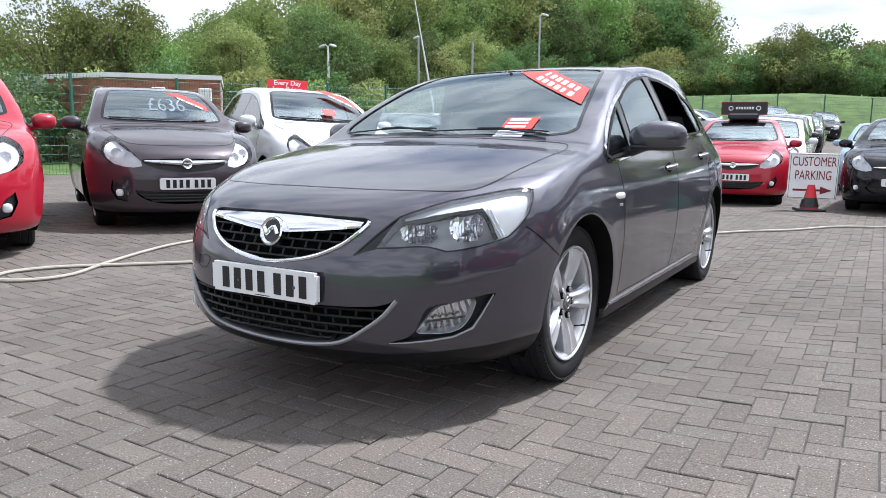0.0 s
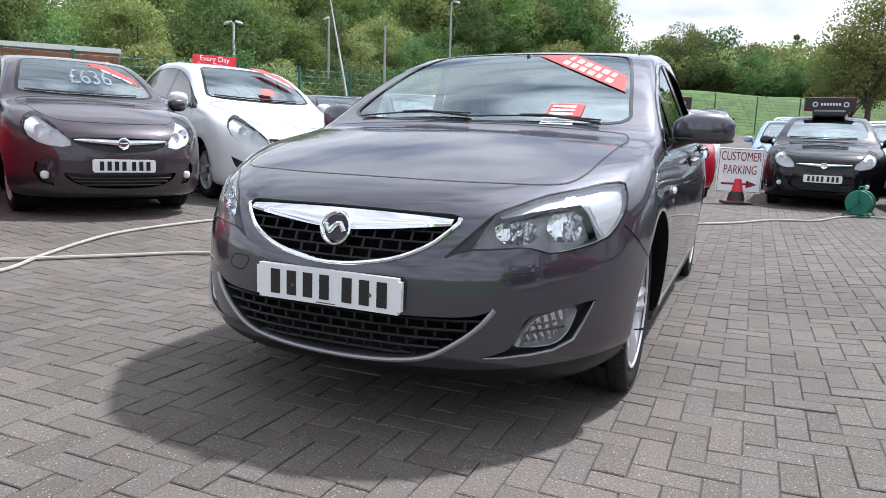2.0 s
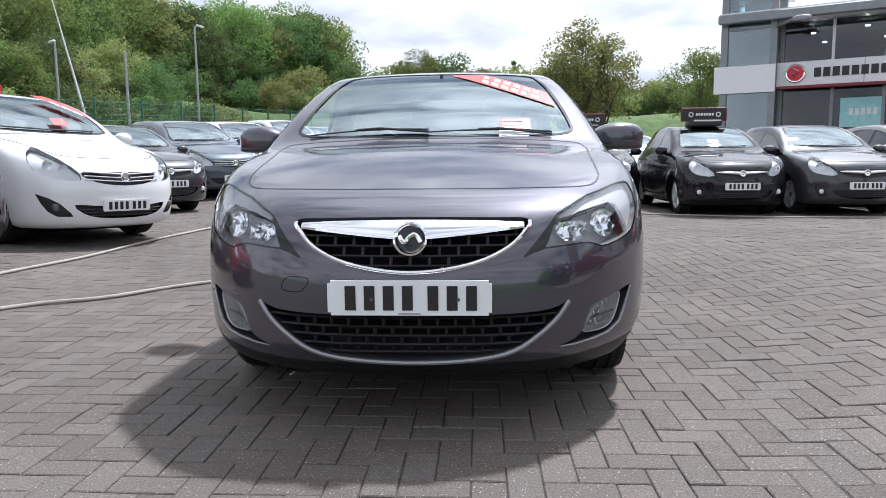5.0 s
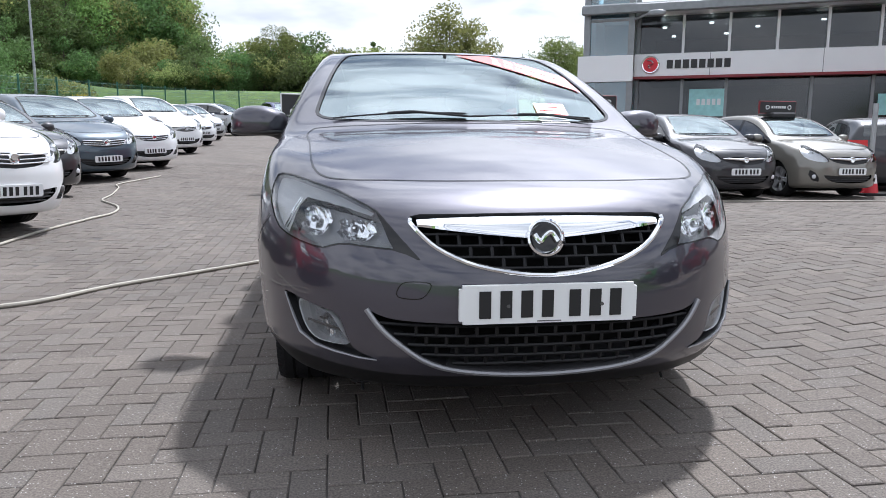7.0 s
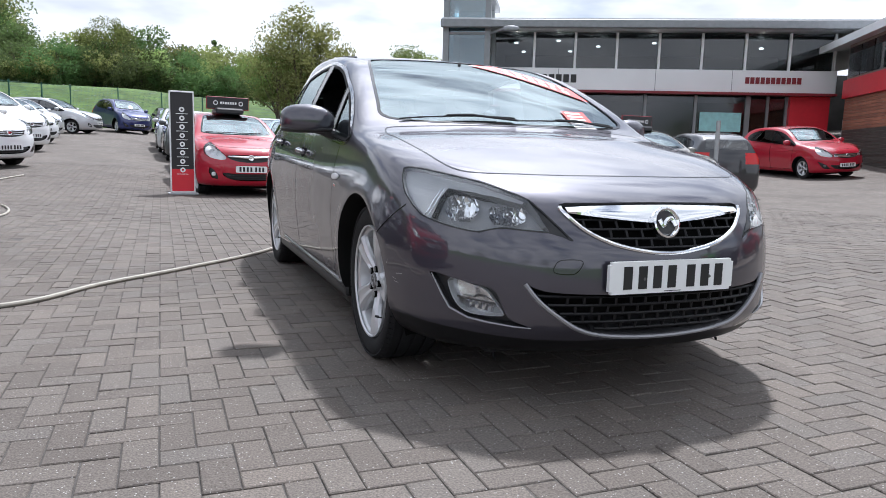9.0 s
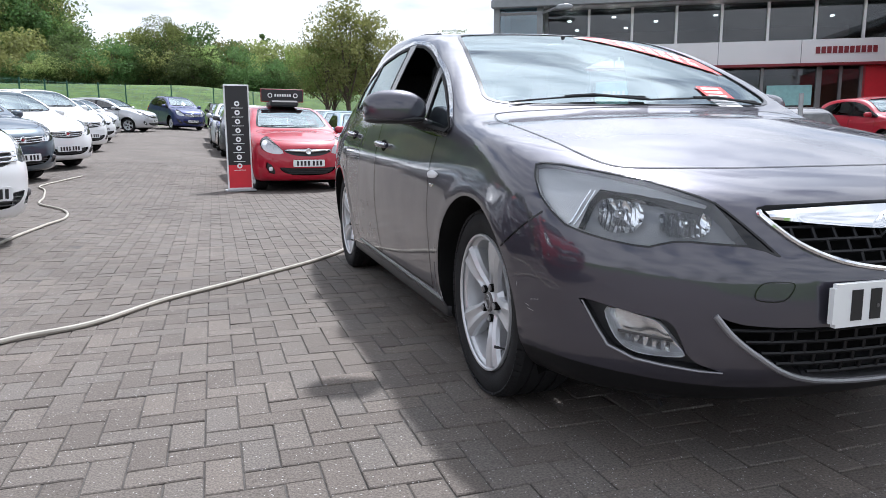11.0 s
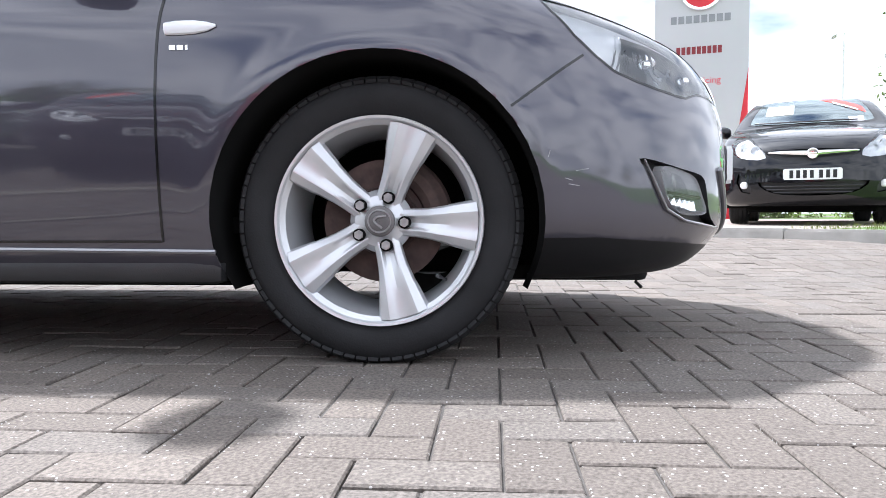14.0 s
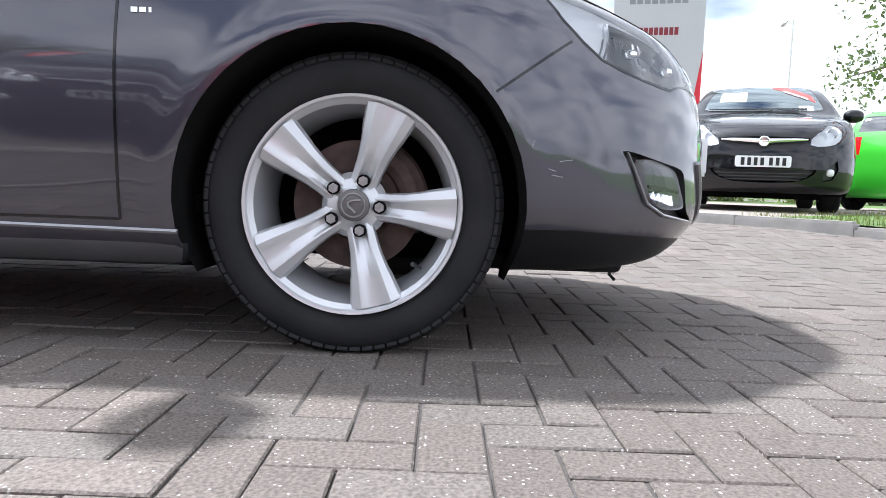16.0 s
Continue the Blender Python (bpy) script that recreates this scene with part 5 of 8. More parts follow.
        return part(name, b, M[mat], car, label, smooth=True)

    card("corner_banner", [(0.06, 1.400), (0.25, 1.405), (0.578, 1.272), (0.606, 1.185)], "sticker_red", "red corner banner inside the windscreen", -0.002)
    for k in range(12):
        t0 = 0.16 + 0.115 * (k % 6) + 0.03 * (k // 6)
        t1 = t0 + (0.075 if k % 5 else 0.05)
        off = 0.040 if k < 6 else 0.012
        a0, a1 = 0.14 + 0.45 * t0 + off, 0.14 + 0.45 * t1 + off
        z0, z1 = 1.385 - 0.178 * t0 + off * 0.8, 1.385 - 0.178 * t1 + off * 0.8
        card("banner_bar", [(a0, z0), (a1, z1), (a1 - 0.006, z1 - 0.020), (a0 - 0.006, z0 - 0.020)], "white_sheet", "", -0.004)
    card("price_card", [(0.315, 1.118), (0.465, 1.118), (0.465, 1.062), (0.315, 1.062)], "sticker_red", "red and white card behind the windscreen", -0.002)
    for k in range(3):
        z = 1.110 - 0.017 * k
        card("card_bar", [(0.33, z), (0.43, z), (0.43, z - 0.010), (0.33, z - 0.010)], "white_sheet", "", -0.004)
    for k in range(4):
        z = 1.058 - 0.009 * k
        card("card_strip", [(0.312, z), (0.450, z), (0.450, z - 0.006), (0.312, z - 0.006)], "white_sheet", "", -0.002)
    return car


M["lamp_inner"] = plain("lamp_inner", (0.26, 0.265, 0.28), rough=0.4, metal=0.0, vary=0.1)
M["lamp_pale"] = plain("lamp_pale", (0.58, 0.59, 0.61), rough=0.3, metal=0.1, vary=0.06)
M["lens_white"] = plain("lens_white", (0.75, 0.76, 0.78), rough=0.12, vary=0.05)
M["fin_paint"] = plain("fin_paint", (0.26, 0.26, 0.275), rough=0.3, metal=0.5, vary=0.05, coat=0.6)
M["scuff"] = plain("scuff", (0.26, 0.26, 0.27), rough=0.7, vary=0.5, scale=120)
SCUFFS = [[(-0.446, 0.441), (-0.462, 0.444), (-0.476, 0.446)], [(-0.421, 0.425), (-0.440, 0.420)], [(-0.430, 0.412), (-0.455, 0.408)], [(-0.388, 0.485), (-0.384, 0.470)]]
grey_hatchback()

# ---------------------------------------------------------------- parked cars
SMALL.update(top_z=1.49, dash=(0.45, 0.92), seat_y=1.10, rim=0.215, tyre_w=0.195, spokes=5)


def parked_car(name, label, scale, colour, style):
    """A parked car of one of a few kinds; scale stretches the small hatchback across, along and up."""
    S = SMALL
    sx, sy, sz = scale
    K = Matrix.Diagonal((sx, sy, sz, 1))
    car = thing(name, label, "car", "parked cars")
    bm = car_body(S, 0.042)
    bm.normal_update()

    def fit(b):
        return place(b, K)

    def add(nm, b, mat, lab="", smooth=True, parent=car):
        return part(nm, fit(b), M[mat], parent, lab, smooth=smooth)

    flank = {s: (lambda m, n, s=s: m.x * s > 0.42 and n.x * s > 0.52) for s in (-1, 1)}
    for s in (-1, 1):
        for yc in (0.0, S["base"]):
            fs = cut(bm, arch_circle(yc, 0.31, 0.345, 24), 1, 2, lambda m, n, s=s: m.x * s > 0.46)
            bmesh.ops.delete(bm, geom=fs, context="FACES")
    dlo = spline([(0.25, 0.970), (0.42, 1.06), (0.70, 1.20), (1.0, 1.31), (1.32, 1.375), (1.75, 1.395), (2.2, 1.36), (2.55, 1.29), (2.68, 1.20), (2.60, 1.10), (2.2, 1.055), (1.3, 1.00), (0.6, 0.955), (0.30, 0.94)], 2, True)
    panes = {"front_window": [(0.50, 0.978), (0.50, 1.075), (0.72, 1.185), (0.98, 1.288), (1.27, 1.350), (1.30, 1.02)],
             "rear_door_window": [(1.38, 1.03), (1.36, 1.375), (1.75, 1.378), (2.10, 1.345), (2.18, 1.08)]}
    for s in (-1, 1):
        sur = lift(bm, cut(bm, dlo, 1, 2, lambda m, n, s=s: m.x * s > 0.42 and n.x * s > 0.2))
        for nm, poly in panes.items():
            p = lift(sur, cut(sur, poly, 1, 2, lambda m, n: True))
            o = add(nm, p, "dark_glass")
            o.visible_shadow = False
        add("window_pillar", sur, "gloss_black")
    ws = mirrored(spline([(0.0, 1.062), (0.35, 1.066), (0.58, 1.085), (0.61, 1.13), (0.56, 1.27), (0.50, 1.38), (0.44, 1.412), (0.25, 1.425), (0.0, 1.428)], 2))
    scr = lift(bm, cut(bm, ws, 0, 2, lambda m, n: -0.1 < m.y < 1.4 and n.z > 0.15 and n.y < -0.12 and abs(n.x) < 0.62))
    loops = rims(scr)
    if loops:
        b = bmesh.new()
        ribbon(b, loops[0], 0.03, 0.002)
        add("windscreen_seal", b, "gloss_black")
    o = add("windscreen", scr, "glass", "windscreen reflecting the sky")
    o.visible_shadow = False
    rw = [(-0.48, 1.10), (0.48, 1.10), (0.44, 1.33), (-0.44, 1.33)]
    add("rear_window", lift(bm, cut(bm, rw, 0, 2, lambda m, n: m.y > 2.4 and n.y > 0.2)), "dark_glass")
    lamp = [(-0.215, 0.640), (-0.20, 0.690), (-0.13, 0.752), (-0.02, 0.818), (0.09, 0.868), (0.19, 0.904), (0.245, 0.915), (0.252, 0.870), (0.228, 0.790), (0.175, 0.718), (0.09, 0.668), (-0.04, 0.636), (-0.15, 0.624)]
    fog = [(0.06, 0.50), (-0.03, 0.45), (-0.09, 0.36), (-0.08, 0.30), (0.02, 0.32), (0.08, 0.42)]
    if style == "bars":
        fog = [(0.155, 0.505), (0.04, 0.465), (-0.05, 0.415), (-0.13, 0.335), (-0.145, 0.300), (-0.02, 0.300), (0.055, 0.345), (0.11, 0.42)]
    for s in (-1, 1):
        pl = lamp if s > 0 else [(-a, z) for a, z in lamp][::-1]
        sh = lift(bm, cut_turned(bm, pl, -42 * s, lambda m, n: n.y < -0.05))
        hl = add("headlamp", offset_copy(sh, -0.002), "lens", "clear headlamp")
        hl.visible_shadow = False
        add("lamp_housing", offset_copy(sh, -0.05), "lamp_bright", parent=hl)
        for x, z in ((0.50, 0.725), (0.60, 0.76)):
            p, n = on_front(S, s * x, z)
            b = bmesh.new()
            lathe(b, [(0.04, 0.008), (0.02, 0.035), (0.0, 0.046)], 16)
            place(b, Matrix.Translation(p + Vector((0, 0.05, 0))) @ Matrix.Rotation(radians(90), 4, "Z"))
            add("reflector", b, "reflector", parent=hl)
        pl = fog if s > 0 else [(-a, z) for a, z in fog][::-1]
        sh = lift(bm, cut_turned(bm, pl, -42 * s, lambda m, n: n.y < -0.05))
        add("fog_recess", offset_copy(sh, -0.02), "black_plastic")
        b = bmesh.new()
        p, n = on_front(S, s * 0.60, 0.385, -0.01)
        rounded(b, Matrix.Translation(p), 0.035, 0.02, 0.035)
        add("fog_lamp", b, "lens_white" if style != "bars" else "dull_metal")
        tl = lift(bm, cut(bm, [(2.78, 0.78), (3.4, 0.78), (3.4, 1.02), (2.84, 1.04)], 1, 2, lambda m, n, s=s: m.x * s > 0.40 and m.y > 2.6))
        add("tail_lamp", tl, "tail_red", "red tail lamp")
    ug = mirrored(spline([(0.0, 0.585), (0.2, 0.60), (0.34, 0.64), (0.40, 0.70), (0.2, 0.712), (0.0, 0.716)], 2))
    sh = lift(bm, cut(bm, ug, 0, 2, lambda m, n: m.y < -0.5 and n.y < -0.1))
    gr = add("upper_grille", offset_copy(sh, -0.03), "black_plastic", "black grille with chrome bar")
    b = bmesh.new()
    for z0, k in ((0.668, 0.020),) if style != "bars" else ((0.690, 0.008), (0.655, 0.008), (0.622, 0.008)):
        tube(b, [on_front(S, -0.38 + 0.76 * t / 16, z0 + 0.02 * abs(t - 8) / 8, 0.003)[0] for t in range(17)], [0.006 + k * (1 - abs(t - 8) / 8) ** 0.5 for t in range(17)] if style != "bars" else 0.008, 8, flat=0.9, up=(0, 1, 0))
    add("grille_bar", b, "chrome", "chrome grille bar", parent=gr)
    b = bmesh.new()
    p, n = on_front(S, 0, 0.668)
    lathe(b, [(0.01, 0.050), (-0.008, 0.050), (-0.014, 0.042), (-0.010, 0.030), (-0.012, 0.0005)], 24)
    place(b, Matrix.Translation(p + Vector((0, -0.012, 0))) @ Matrix.Rotation(radians(90), 4, "Z"))
    add("badge", b, "chrome", "round chrome badge", parent=gr)
    lg = mirrored(spline([(0.0, 0.275), (0.25, 0.285), (0.40, 0.33), (0.47, 0.41), (0.3, 0.40), (0.0, 0.395)], 2))
    sh = lift(bm, cut(bm, lg, 0, 2, lambda m, n: m.y < -0.5 and n.y < -0.1))
    lo = add("lower_grille", offset_copy(sh, -0.04), "black_plastic", "black lower air intake")
    for z in (0.305, 0.335, 0.365):
        b = bmesh.new()
        xs = [k * 0.03 for k in range(-16, 17) if inside(lg, k * 0.03, z)]
        tube(b, [on_front(S, x, z, -0.008)[0] for x in xs], 0.006, 6)
        add("grille_louvre", b, "black_plastic", parent=lo)
    hood = mirrored(spline([(0.0, -0.66), (0.3, -0.63), (0.48, -0.55), (0.56, -0.40), (0.62, -0.1), (0.66, 0.20), (0.58, 0.27), (0.3, 0.23), (0.0, 0.19)], 2))
    bon = lift(bm, cut(bm, hood, 0, 1, lambda m, n: n.z > 0.3 and m.z > 0.7))
    loops = rims(bon)
    if loops:
        b = bmesh.new()
        ribbon(b, loops[0], 0.008, 0.0015)
        add("shut_line", b, "gloss_black")
    add("bonnet", bon, colour)
    for s in (-1, 1):
        for nm, poly in (("front_door", [(0.33, 0.93), (0.36, 0.60), (0.36, 0.27), (1.30, 0.27), (1.34, 0.60), (1.34, 0.985), (0.8, 0.952)]), ("rear_door", [(1.35, 0.985), (1.35, 0.60), (1.31, 0.27), (1.95, 0.28), (2.12, 0.45), (2.22, 0.68), (2.24, 1.03)])):
            d = lift(bm, cut(bm, poly, 1, 2, flank[s]))
            loops = rims(d)
            door = add(nm, d, colour)
            if loops:
                b = bmesh.new()
                ribbon(b, loops[0], 0.007, 0.0015)
                add("shut_line", b, "gloss_black", parent=door)
            yh = 1.20 if nm == "front_door" else 2.10
            b = bmesh.new()
            tube(b, [on_side(S, yh - 0.08 + 0.04 * k, 0.86 + (0.03 if yh > 2 else 0), s, 0.008 + 0.02 * math.sin(math.pi * k / 4))[0] for k in range(5)], 0.012, 6)
            add("door_handle", b, colour, parent=door)
    add("body", bm, colour, "painted body shell")
    for s in (-1, 1):
        b = bmesh.new()
        m = Matrix.Translation((s * 0.905, 0.50, 1.035)) @ Matrix.Rotation(radians(s * 15), 4, "Z")
        rounded(b, m, 0.10, 0.075, 0.070, 2.5)
        tube(b, [(s * 0.78, 0.52, 0.97), (s * 0.86, 0.51, 1.0)], 0.03, 8)
        add("door_mirror", b, colour)
        for yc in (0.0, S["base"]):
            b = bmesh.new()
            rows = []
            for k in range(17):
                a = radians(-25 + 230 * k / 16)
                y, z = yc + 0.345 * math.cos(a), 0.31 + 0.345 * math.sin(a)
                p, n = on_side(S, y, max(z, 0.2), s, 0)
                rows.append([b.verts.new((p.x - s * 0.002, y, z)), b.verts.new((s * 0.48, y, z))])
            cen = b.verts.new((s * 0.48, yc, 0.31))
            for A, B in zip(rows, rows[1:]):
                b.faces.new((A[0], A[1], B[1], B[0]))
                b.faces.new((A[1], cen, B[1]))
            add("arch_liner", b, "underside")
            make_wheel(car, (s * 0.672 * sx, yc * sy, 0.318), s, S, False)
    b = bmesh.new()
    box(b, -0.58, 0.58, -0.4, 2.9, 0.125, 0.25, 0.02)
    add("underbody", b, "underside", smooth=False)
    b = bmesh.new()
    pts = [on_top(S, -0.55 + 0.055 * k, 0.27 + 0.3 * (-0.55 + 0.055 * k) ** 2 + 0.03, 0.012)[0] for k in range(19)]
    tube(b, pts, 0.008, 6)
    add("wiper", b, "black_plastic", "black windscreen wiper")
    plate_bars(car, S, 0.475 if style != "bars" else 0.395)
    for o in car.children:
        if o.name.startswith("number_plate"):
            o.location = (0, on_front(S, 0, 0.475)[0].y * (sy - 1), 0.475 * (sz - 1))
    b = bmesh.new()
    rounded(b, pose(0, 0.45, 0.93, -10), 0.60, 0.22, 0.12, 3)
    add("dashboard", b, "black_plastic")
    for x in (-0.34, 0.34):
        b = bmesh.new()
        rounded(b, pose(x, 1.12, 0.50), 0.24, 0.26, 0.10, 3)
        rounded(b, pose(x, 1.42, 0.82, -14), 0.23, 0.09, 0.34, 3)
        rounded(b, pose(x, 1.50, 1.22, -10), 0.13, 0.05, 0.08, 3)
        add("seat", b, "cloth")
    return car


M["lamp_bright"] = plain("lamp_bright", (0.86, 0.87, 0.89), rough=0.3, metal=0.1, vary=0.1)


def recolour(car, label, old, paint_name):
    """Another paint on a copy."""
    car["label"] = label
    for o in car.children_recursive:
        if o.type == "MESH" and o.data.materials and o.data.materials[0] is M[old]:
            o.material_slots[0].link = "OBJECT"
            o.material_slots[0].material = M[paint_name]
    return car


def stand(x, y, a, dz=0.0):
    """Pose on the sloping yard for a car turned by a."""
    h = 0.6
    gx = (gz(x + h, y) - gz(x - h, y)) / (2 * h)
    gy = (gz(x, y + h) - gz(x, y - h)) / (2 * h)
    n = Vector((-gx, -gy, 1)).normalized()
    q = Vector((0, 0, 1)).rotation_difference(n).to_matrix().to_4x4()
    return Matrix.Translation((x, y, gz(x, y) + dz - 0.004)) @ q @ Matrix.Rotation(radians(a), 4, "Z")


kinds = {
    "hatch": parked_car("small_hatchback", "red five-door small hatchback with chrome grille bar on paving", (1.0, 1.0, 1.0), "red_paint", "bar"),
    "mpv": parked_car("mini_mpv", "white rounded mini MPV with dark windows and chrome grille", (1.06, 1.09, 1.06), "white_paint", "bars"),
    "coupe": parked_car("coupe", "black three-door coupe with chrome grille bar on a grass verge", (1.06, 1.10, 1.06), "black_paint", "bar"),
    "suv": parked_car("suv", "dark blue off-road car with raised body at the far end", (1.04, 1.06, 1.13), "blue_paint", "bars")}
base_paint = {"hatch": "red_paint", "mpv": "white_paint", "coupe": "black_paint", "suv": "blue_paint"}
rows = [
    # kind, x, y, turn, lift, paint, label
    ("hatch", -4.56, -0.16, 62, 0, "red_paint", ""),
    ("hatch", -4.62, 2.25, 62, 0, "purple_paint", "dark purple-grey small hatchback with price figures on its windscreen"),
    ("mpv", -4.20, 4.38, 61, 0, "white_paint", ""),
    ("hatch", -5.20, 8.25, 51, 0, "darkgrey_paint", "dark grey small hatchback in a row of used cars"),
    ("mpv", -5.25, 11.35, 48, 0, "bluegrey_paint", "dark blue-grey compact MPV in a row of used cars"),
    ("mpv", -5.05, 14.00, 47, 0, "white_paint", "white tall compact car in a row of used cars"),
    ("suv", -5.40, 19.40, 46, 0, "white_paint", "white high-roofed car in a row of used cars"),
    ("hatch", -5.70, 24.30, 46, 0, "white_paint", "white small car far along the row"),
    ("hatch", -6.05, 29.00, 46, 0, "silver_paint", "silver small car far along the row"),
    ("coupe", -5.10, 34.60, 70, 0, "silver_paint", "silver saloon parked at the far end of the lane"),
    ("suv", -3.00, 37.80, 25, 0, "blue_paint", ""),
    ("hatch", -1.10, 41.50, 8, 0, "black_paint", "black car at the far end of the lane"),
    ("hatch", -0.30, 10.5, 6, 0, "red_paint", "red five-door small hatchback with a dark roof sign"),
    ("hatch", -0.45, 14.6, 2, 0, "white_paint", "white small hatchback behind the red one"),
    ("hatch", -0.75, 19.0, 2, 0, "darkgrey_paint", "dark grey small hatchback in the middle row"),
    ("hatch", -0.95, 22.8, 2, 0, "silver_paint", "silver small hatchback in the middle row"),
    ("hatch", -0.95, 27.0, 2, 0, "black_paint", "black small hatchback in the middle row"),
    ("hatch", 2.2, 10.15, -4, 0, "black_paint", "black small hatchback with a dark roof sign"),
    ("hatch", 4.18, 8.75, 0, 0, "black_paint", "glossy black small hatchback with roof sign and plain plate"),
    ("hatch", 5.98, 8.75, 2, 0, "darkgrey_paint", "dark grey small hatchback glinting in the sun"),
    ("hatch", 7.95, 8.85, 3, 0, "olive_paint", "olive-grey small hatchback near a striped cone"),
    ("hatch", 1.9, 14.6, 0, 0, "lightblue_paint", "pale blue small hatchback in the second row"),
    ("hatch", 3.9, 14.2, 0, 0, "silver_paint", "silver small hatchback in the second row"),
    ("mpv", 6.2, 14.6, 2, 0, "darkgrey_paint", "dark grey compact MPV in the second row"),
    ("hatch", 2.1, 19.5, -8, 0, "lightblue_paint", "pale blue small car in the third row"),
    ("hatch", 4.4, 19.5, -8, 0, "white_paint", "white small car in the third row"),
    ("hatch", 2.2, 25.0, -5, 0, "white_paint", "white small car in the far row"),
    ("hatch", 11.3, 12.6, 158, 0, "darkgrey_paint", "dark grey hatchback seen from behind at the showroom"),
    ("mpv", 17.4, 13.4, -10, 0, "red_paint", "red compact MPV parked before the showroom door"),
    ("coupe", 5.72, -3.75, -112, 1, "black_paint", ""),
    ("hatch", 9.3, -8.7, 38, 1, "green_paint", "bright green small hatchback seen from behind on grass"),
    ("coupe", 8.2, 0.05, -163, 1, "red_paint", "red three-door coupe with a red roof sign"),
    ("hatch", -9.6, 6.9, 62, 0, "white_paint", "white car behind the front row by the fence"),
    ("hatch", -9.9, 9.8, 50, 0, "silver_paint", "silver car behind the front row by the fence"),
    ("hatch", -9.6, 13.0, 47, 0, "lightblue_paint", "pale blue car behind the front row by the fence"),
    ("hatch", -9.4, 16.4, 46, 0, "white_paint", "white car behind the front row by the fence")]

def verge_z(x, y):
    out = (x - 3.3) * 0.65 - (y + 2.85) * 0.76
    return gz(x, y) + 0.075 + 0.004 * min(max(out, 0), 2.4) ** 2


used = set()
CARS = {}
for i, (k, x, y, a, dz, col, lab) in enumerate(rows):
    m = stand(x, y, a, dz)
    if dz:
        m = pose(x, y, verge_z(x, y) - 0.004, 0, 0, a)
    if k not in used and not lab:
        used.add(k)
        kinds[k].matrix_world = m
        CARS[i] = kinds[k]
    else:
        c = copy_thing(kinds[k], m)
        recolour(c, lab or kinds[k]["label"], base_paint[k], col)
        CARS[i] = c

# ---------------------------------------------------------------- ground and paving
def paving_mat(name, flecks=True, blocks=False):
    m, n, l, b = nodes_of(name)
    b.inputs["Roughness"].default_value = 0.88
    b.inputs["Specular IOR Level"].default_value = 0.3
    geo = n.new("ShaderNodeNewGeometry")
    info = n.new("ShaderNodeObjectInfo")
    add = n.new("ShaderNodeMath")
    add.operation = "ADD"
    l.new(geo.outputs["Random Per Island"], add.inputs[0])
    l.new(info.outputs["Random"], add.inputs[1])
    fr = n.new("ShaderNodeMath")
    fr.operation = "FRACT"
    l.new(add.outputs["Value"], fr.inputs[0])
    tone = n.new("ShaderNodeValToRGB")
    e = tone.color_ramp.elements
    e[0].color, e[0].position = (0.1086, 0.0938, 0.0828, 1), 0.0
    e[1].color, e[1].position = (0.1435, 0.1233, 0.1076, 1), 1.0
    k = e.new(0.35)
    k.color = (0.1242, 0.1067, 0.0938, 1)
    k = e.new(0.62)
    k.color = (0.1260, 0.1122, 0.1012, 1)
    if blocks:
        vo = n.new("ShaderNodeTexVoronoi")
        vo.inputs["Scale"].default_value = 6.5
        l.new(geo.outputs["Position"], vo.inputs["Vector"])
        sep = n.new("ShaderNodeSeparateColor")
        l.new(vo.outputs["Color"], sep.inputs["Color"])
        l.new(sep.outputs["Red"], tone.inputs["Fac"])
    else:
        l.new(fr.outputs["Value"], tone.inputs["Fac"])
    big = n.new("ShaderNodeTexNoise")
    big.inputs["Scale"].default_value = 0.7
    big.inputs["Detail"].default_value = 6
    l.new(geo.outputs["Position"], big.inputs["Vector"])
    mr = n.new("ShaderNodeMapRange")
    mr.inputs["From Min"].default_value = 0.3
    mr.inputs["From Max"].default_value = 0.7
    mr.inputs["To Min"].default_value = 0.84
    mr.inputs["To Max"].default_value = 1.14
    l.new(big.outputs["Fac"], mr.inputs["Value"])
    fine = n.new("ShaderNodeTexNoise")
    fine.inputs["Scale"].default_value = 150
    fine.inputs["Detail"].default_value = 3
    l.new(geo.outputs["Position"], fine.inputs["Vector"])
    mr2 = n.new("ShaderNodeMapRange")
    mr2.inputs["From Min"].default_value = 0.3
    mr2.inputs["From Max"].default_value = 0.7
    mr2.inputs["To Min"].default_value = 0.62
    mr2.inputs["To Max"].default_value = 1.34
    l.new(fine.outputs["Fac"], mr2.inputs["Value"])
    mu = n.new("ShaderNodeMath")
    mu.operation = "MULTIPLY"
    l.new(mr.outputs["Result"], mu.inputs[0])
    l.new(mr2.outputs["Result"], mu.inputs[1])
    sc = n.new("ShaderNodeVectorMath")
    sc.operation = "SCALE"
    l.new(tone.outputs["Color"], sc.inputs[0])
    l.new(mu.outputs["Value"], sc.inputs["Scale"])
    fl = n.new("ShaderNodeTexVoronoi")
    fl.inputs["Scale"].default_value = 130
    l.new(geo.outputs["Position"], fl.inputs["Vector"])
    s2 = n.new("ShaderNodeSeparateColor")
    l.new(fl.outputs["Color"], s2.inputs["Color"])
    g1 = n.new("ShaderNodeMath")
    g1.operation = "GREATER_THAN"
    g1.inputs[1].default_value = 0.90
    l.new(s2.outputs["Green"], g1.inputs[0])
    g2 = n.new("ShaderNodeMath")
    g2.operation = "LESS_THAN"
    g2.inputs[1].default_value = 0.30
    l.new(fl.outputs["Distance"], g2.inputs[0])
    g3 = n.new("ShaderNodeMath")
    g3.operation = "MULTIPLY"
    l.new(g1.outputs["Value"], g3.inputs[0])
    l.new(g2.outputs["Value"], g3.inputs[1])
    g4 = n.new("ShaderNodeMath")
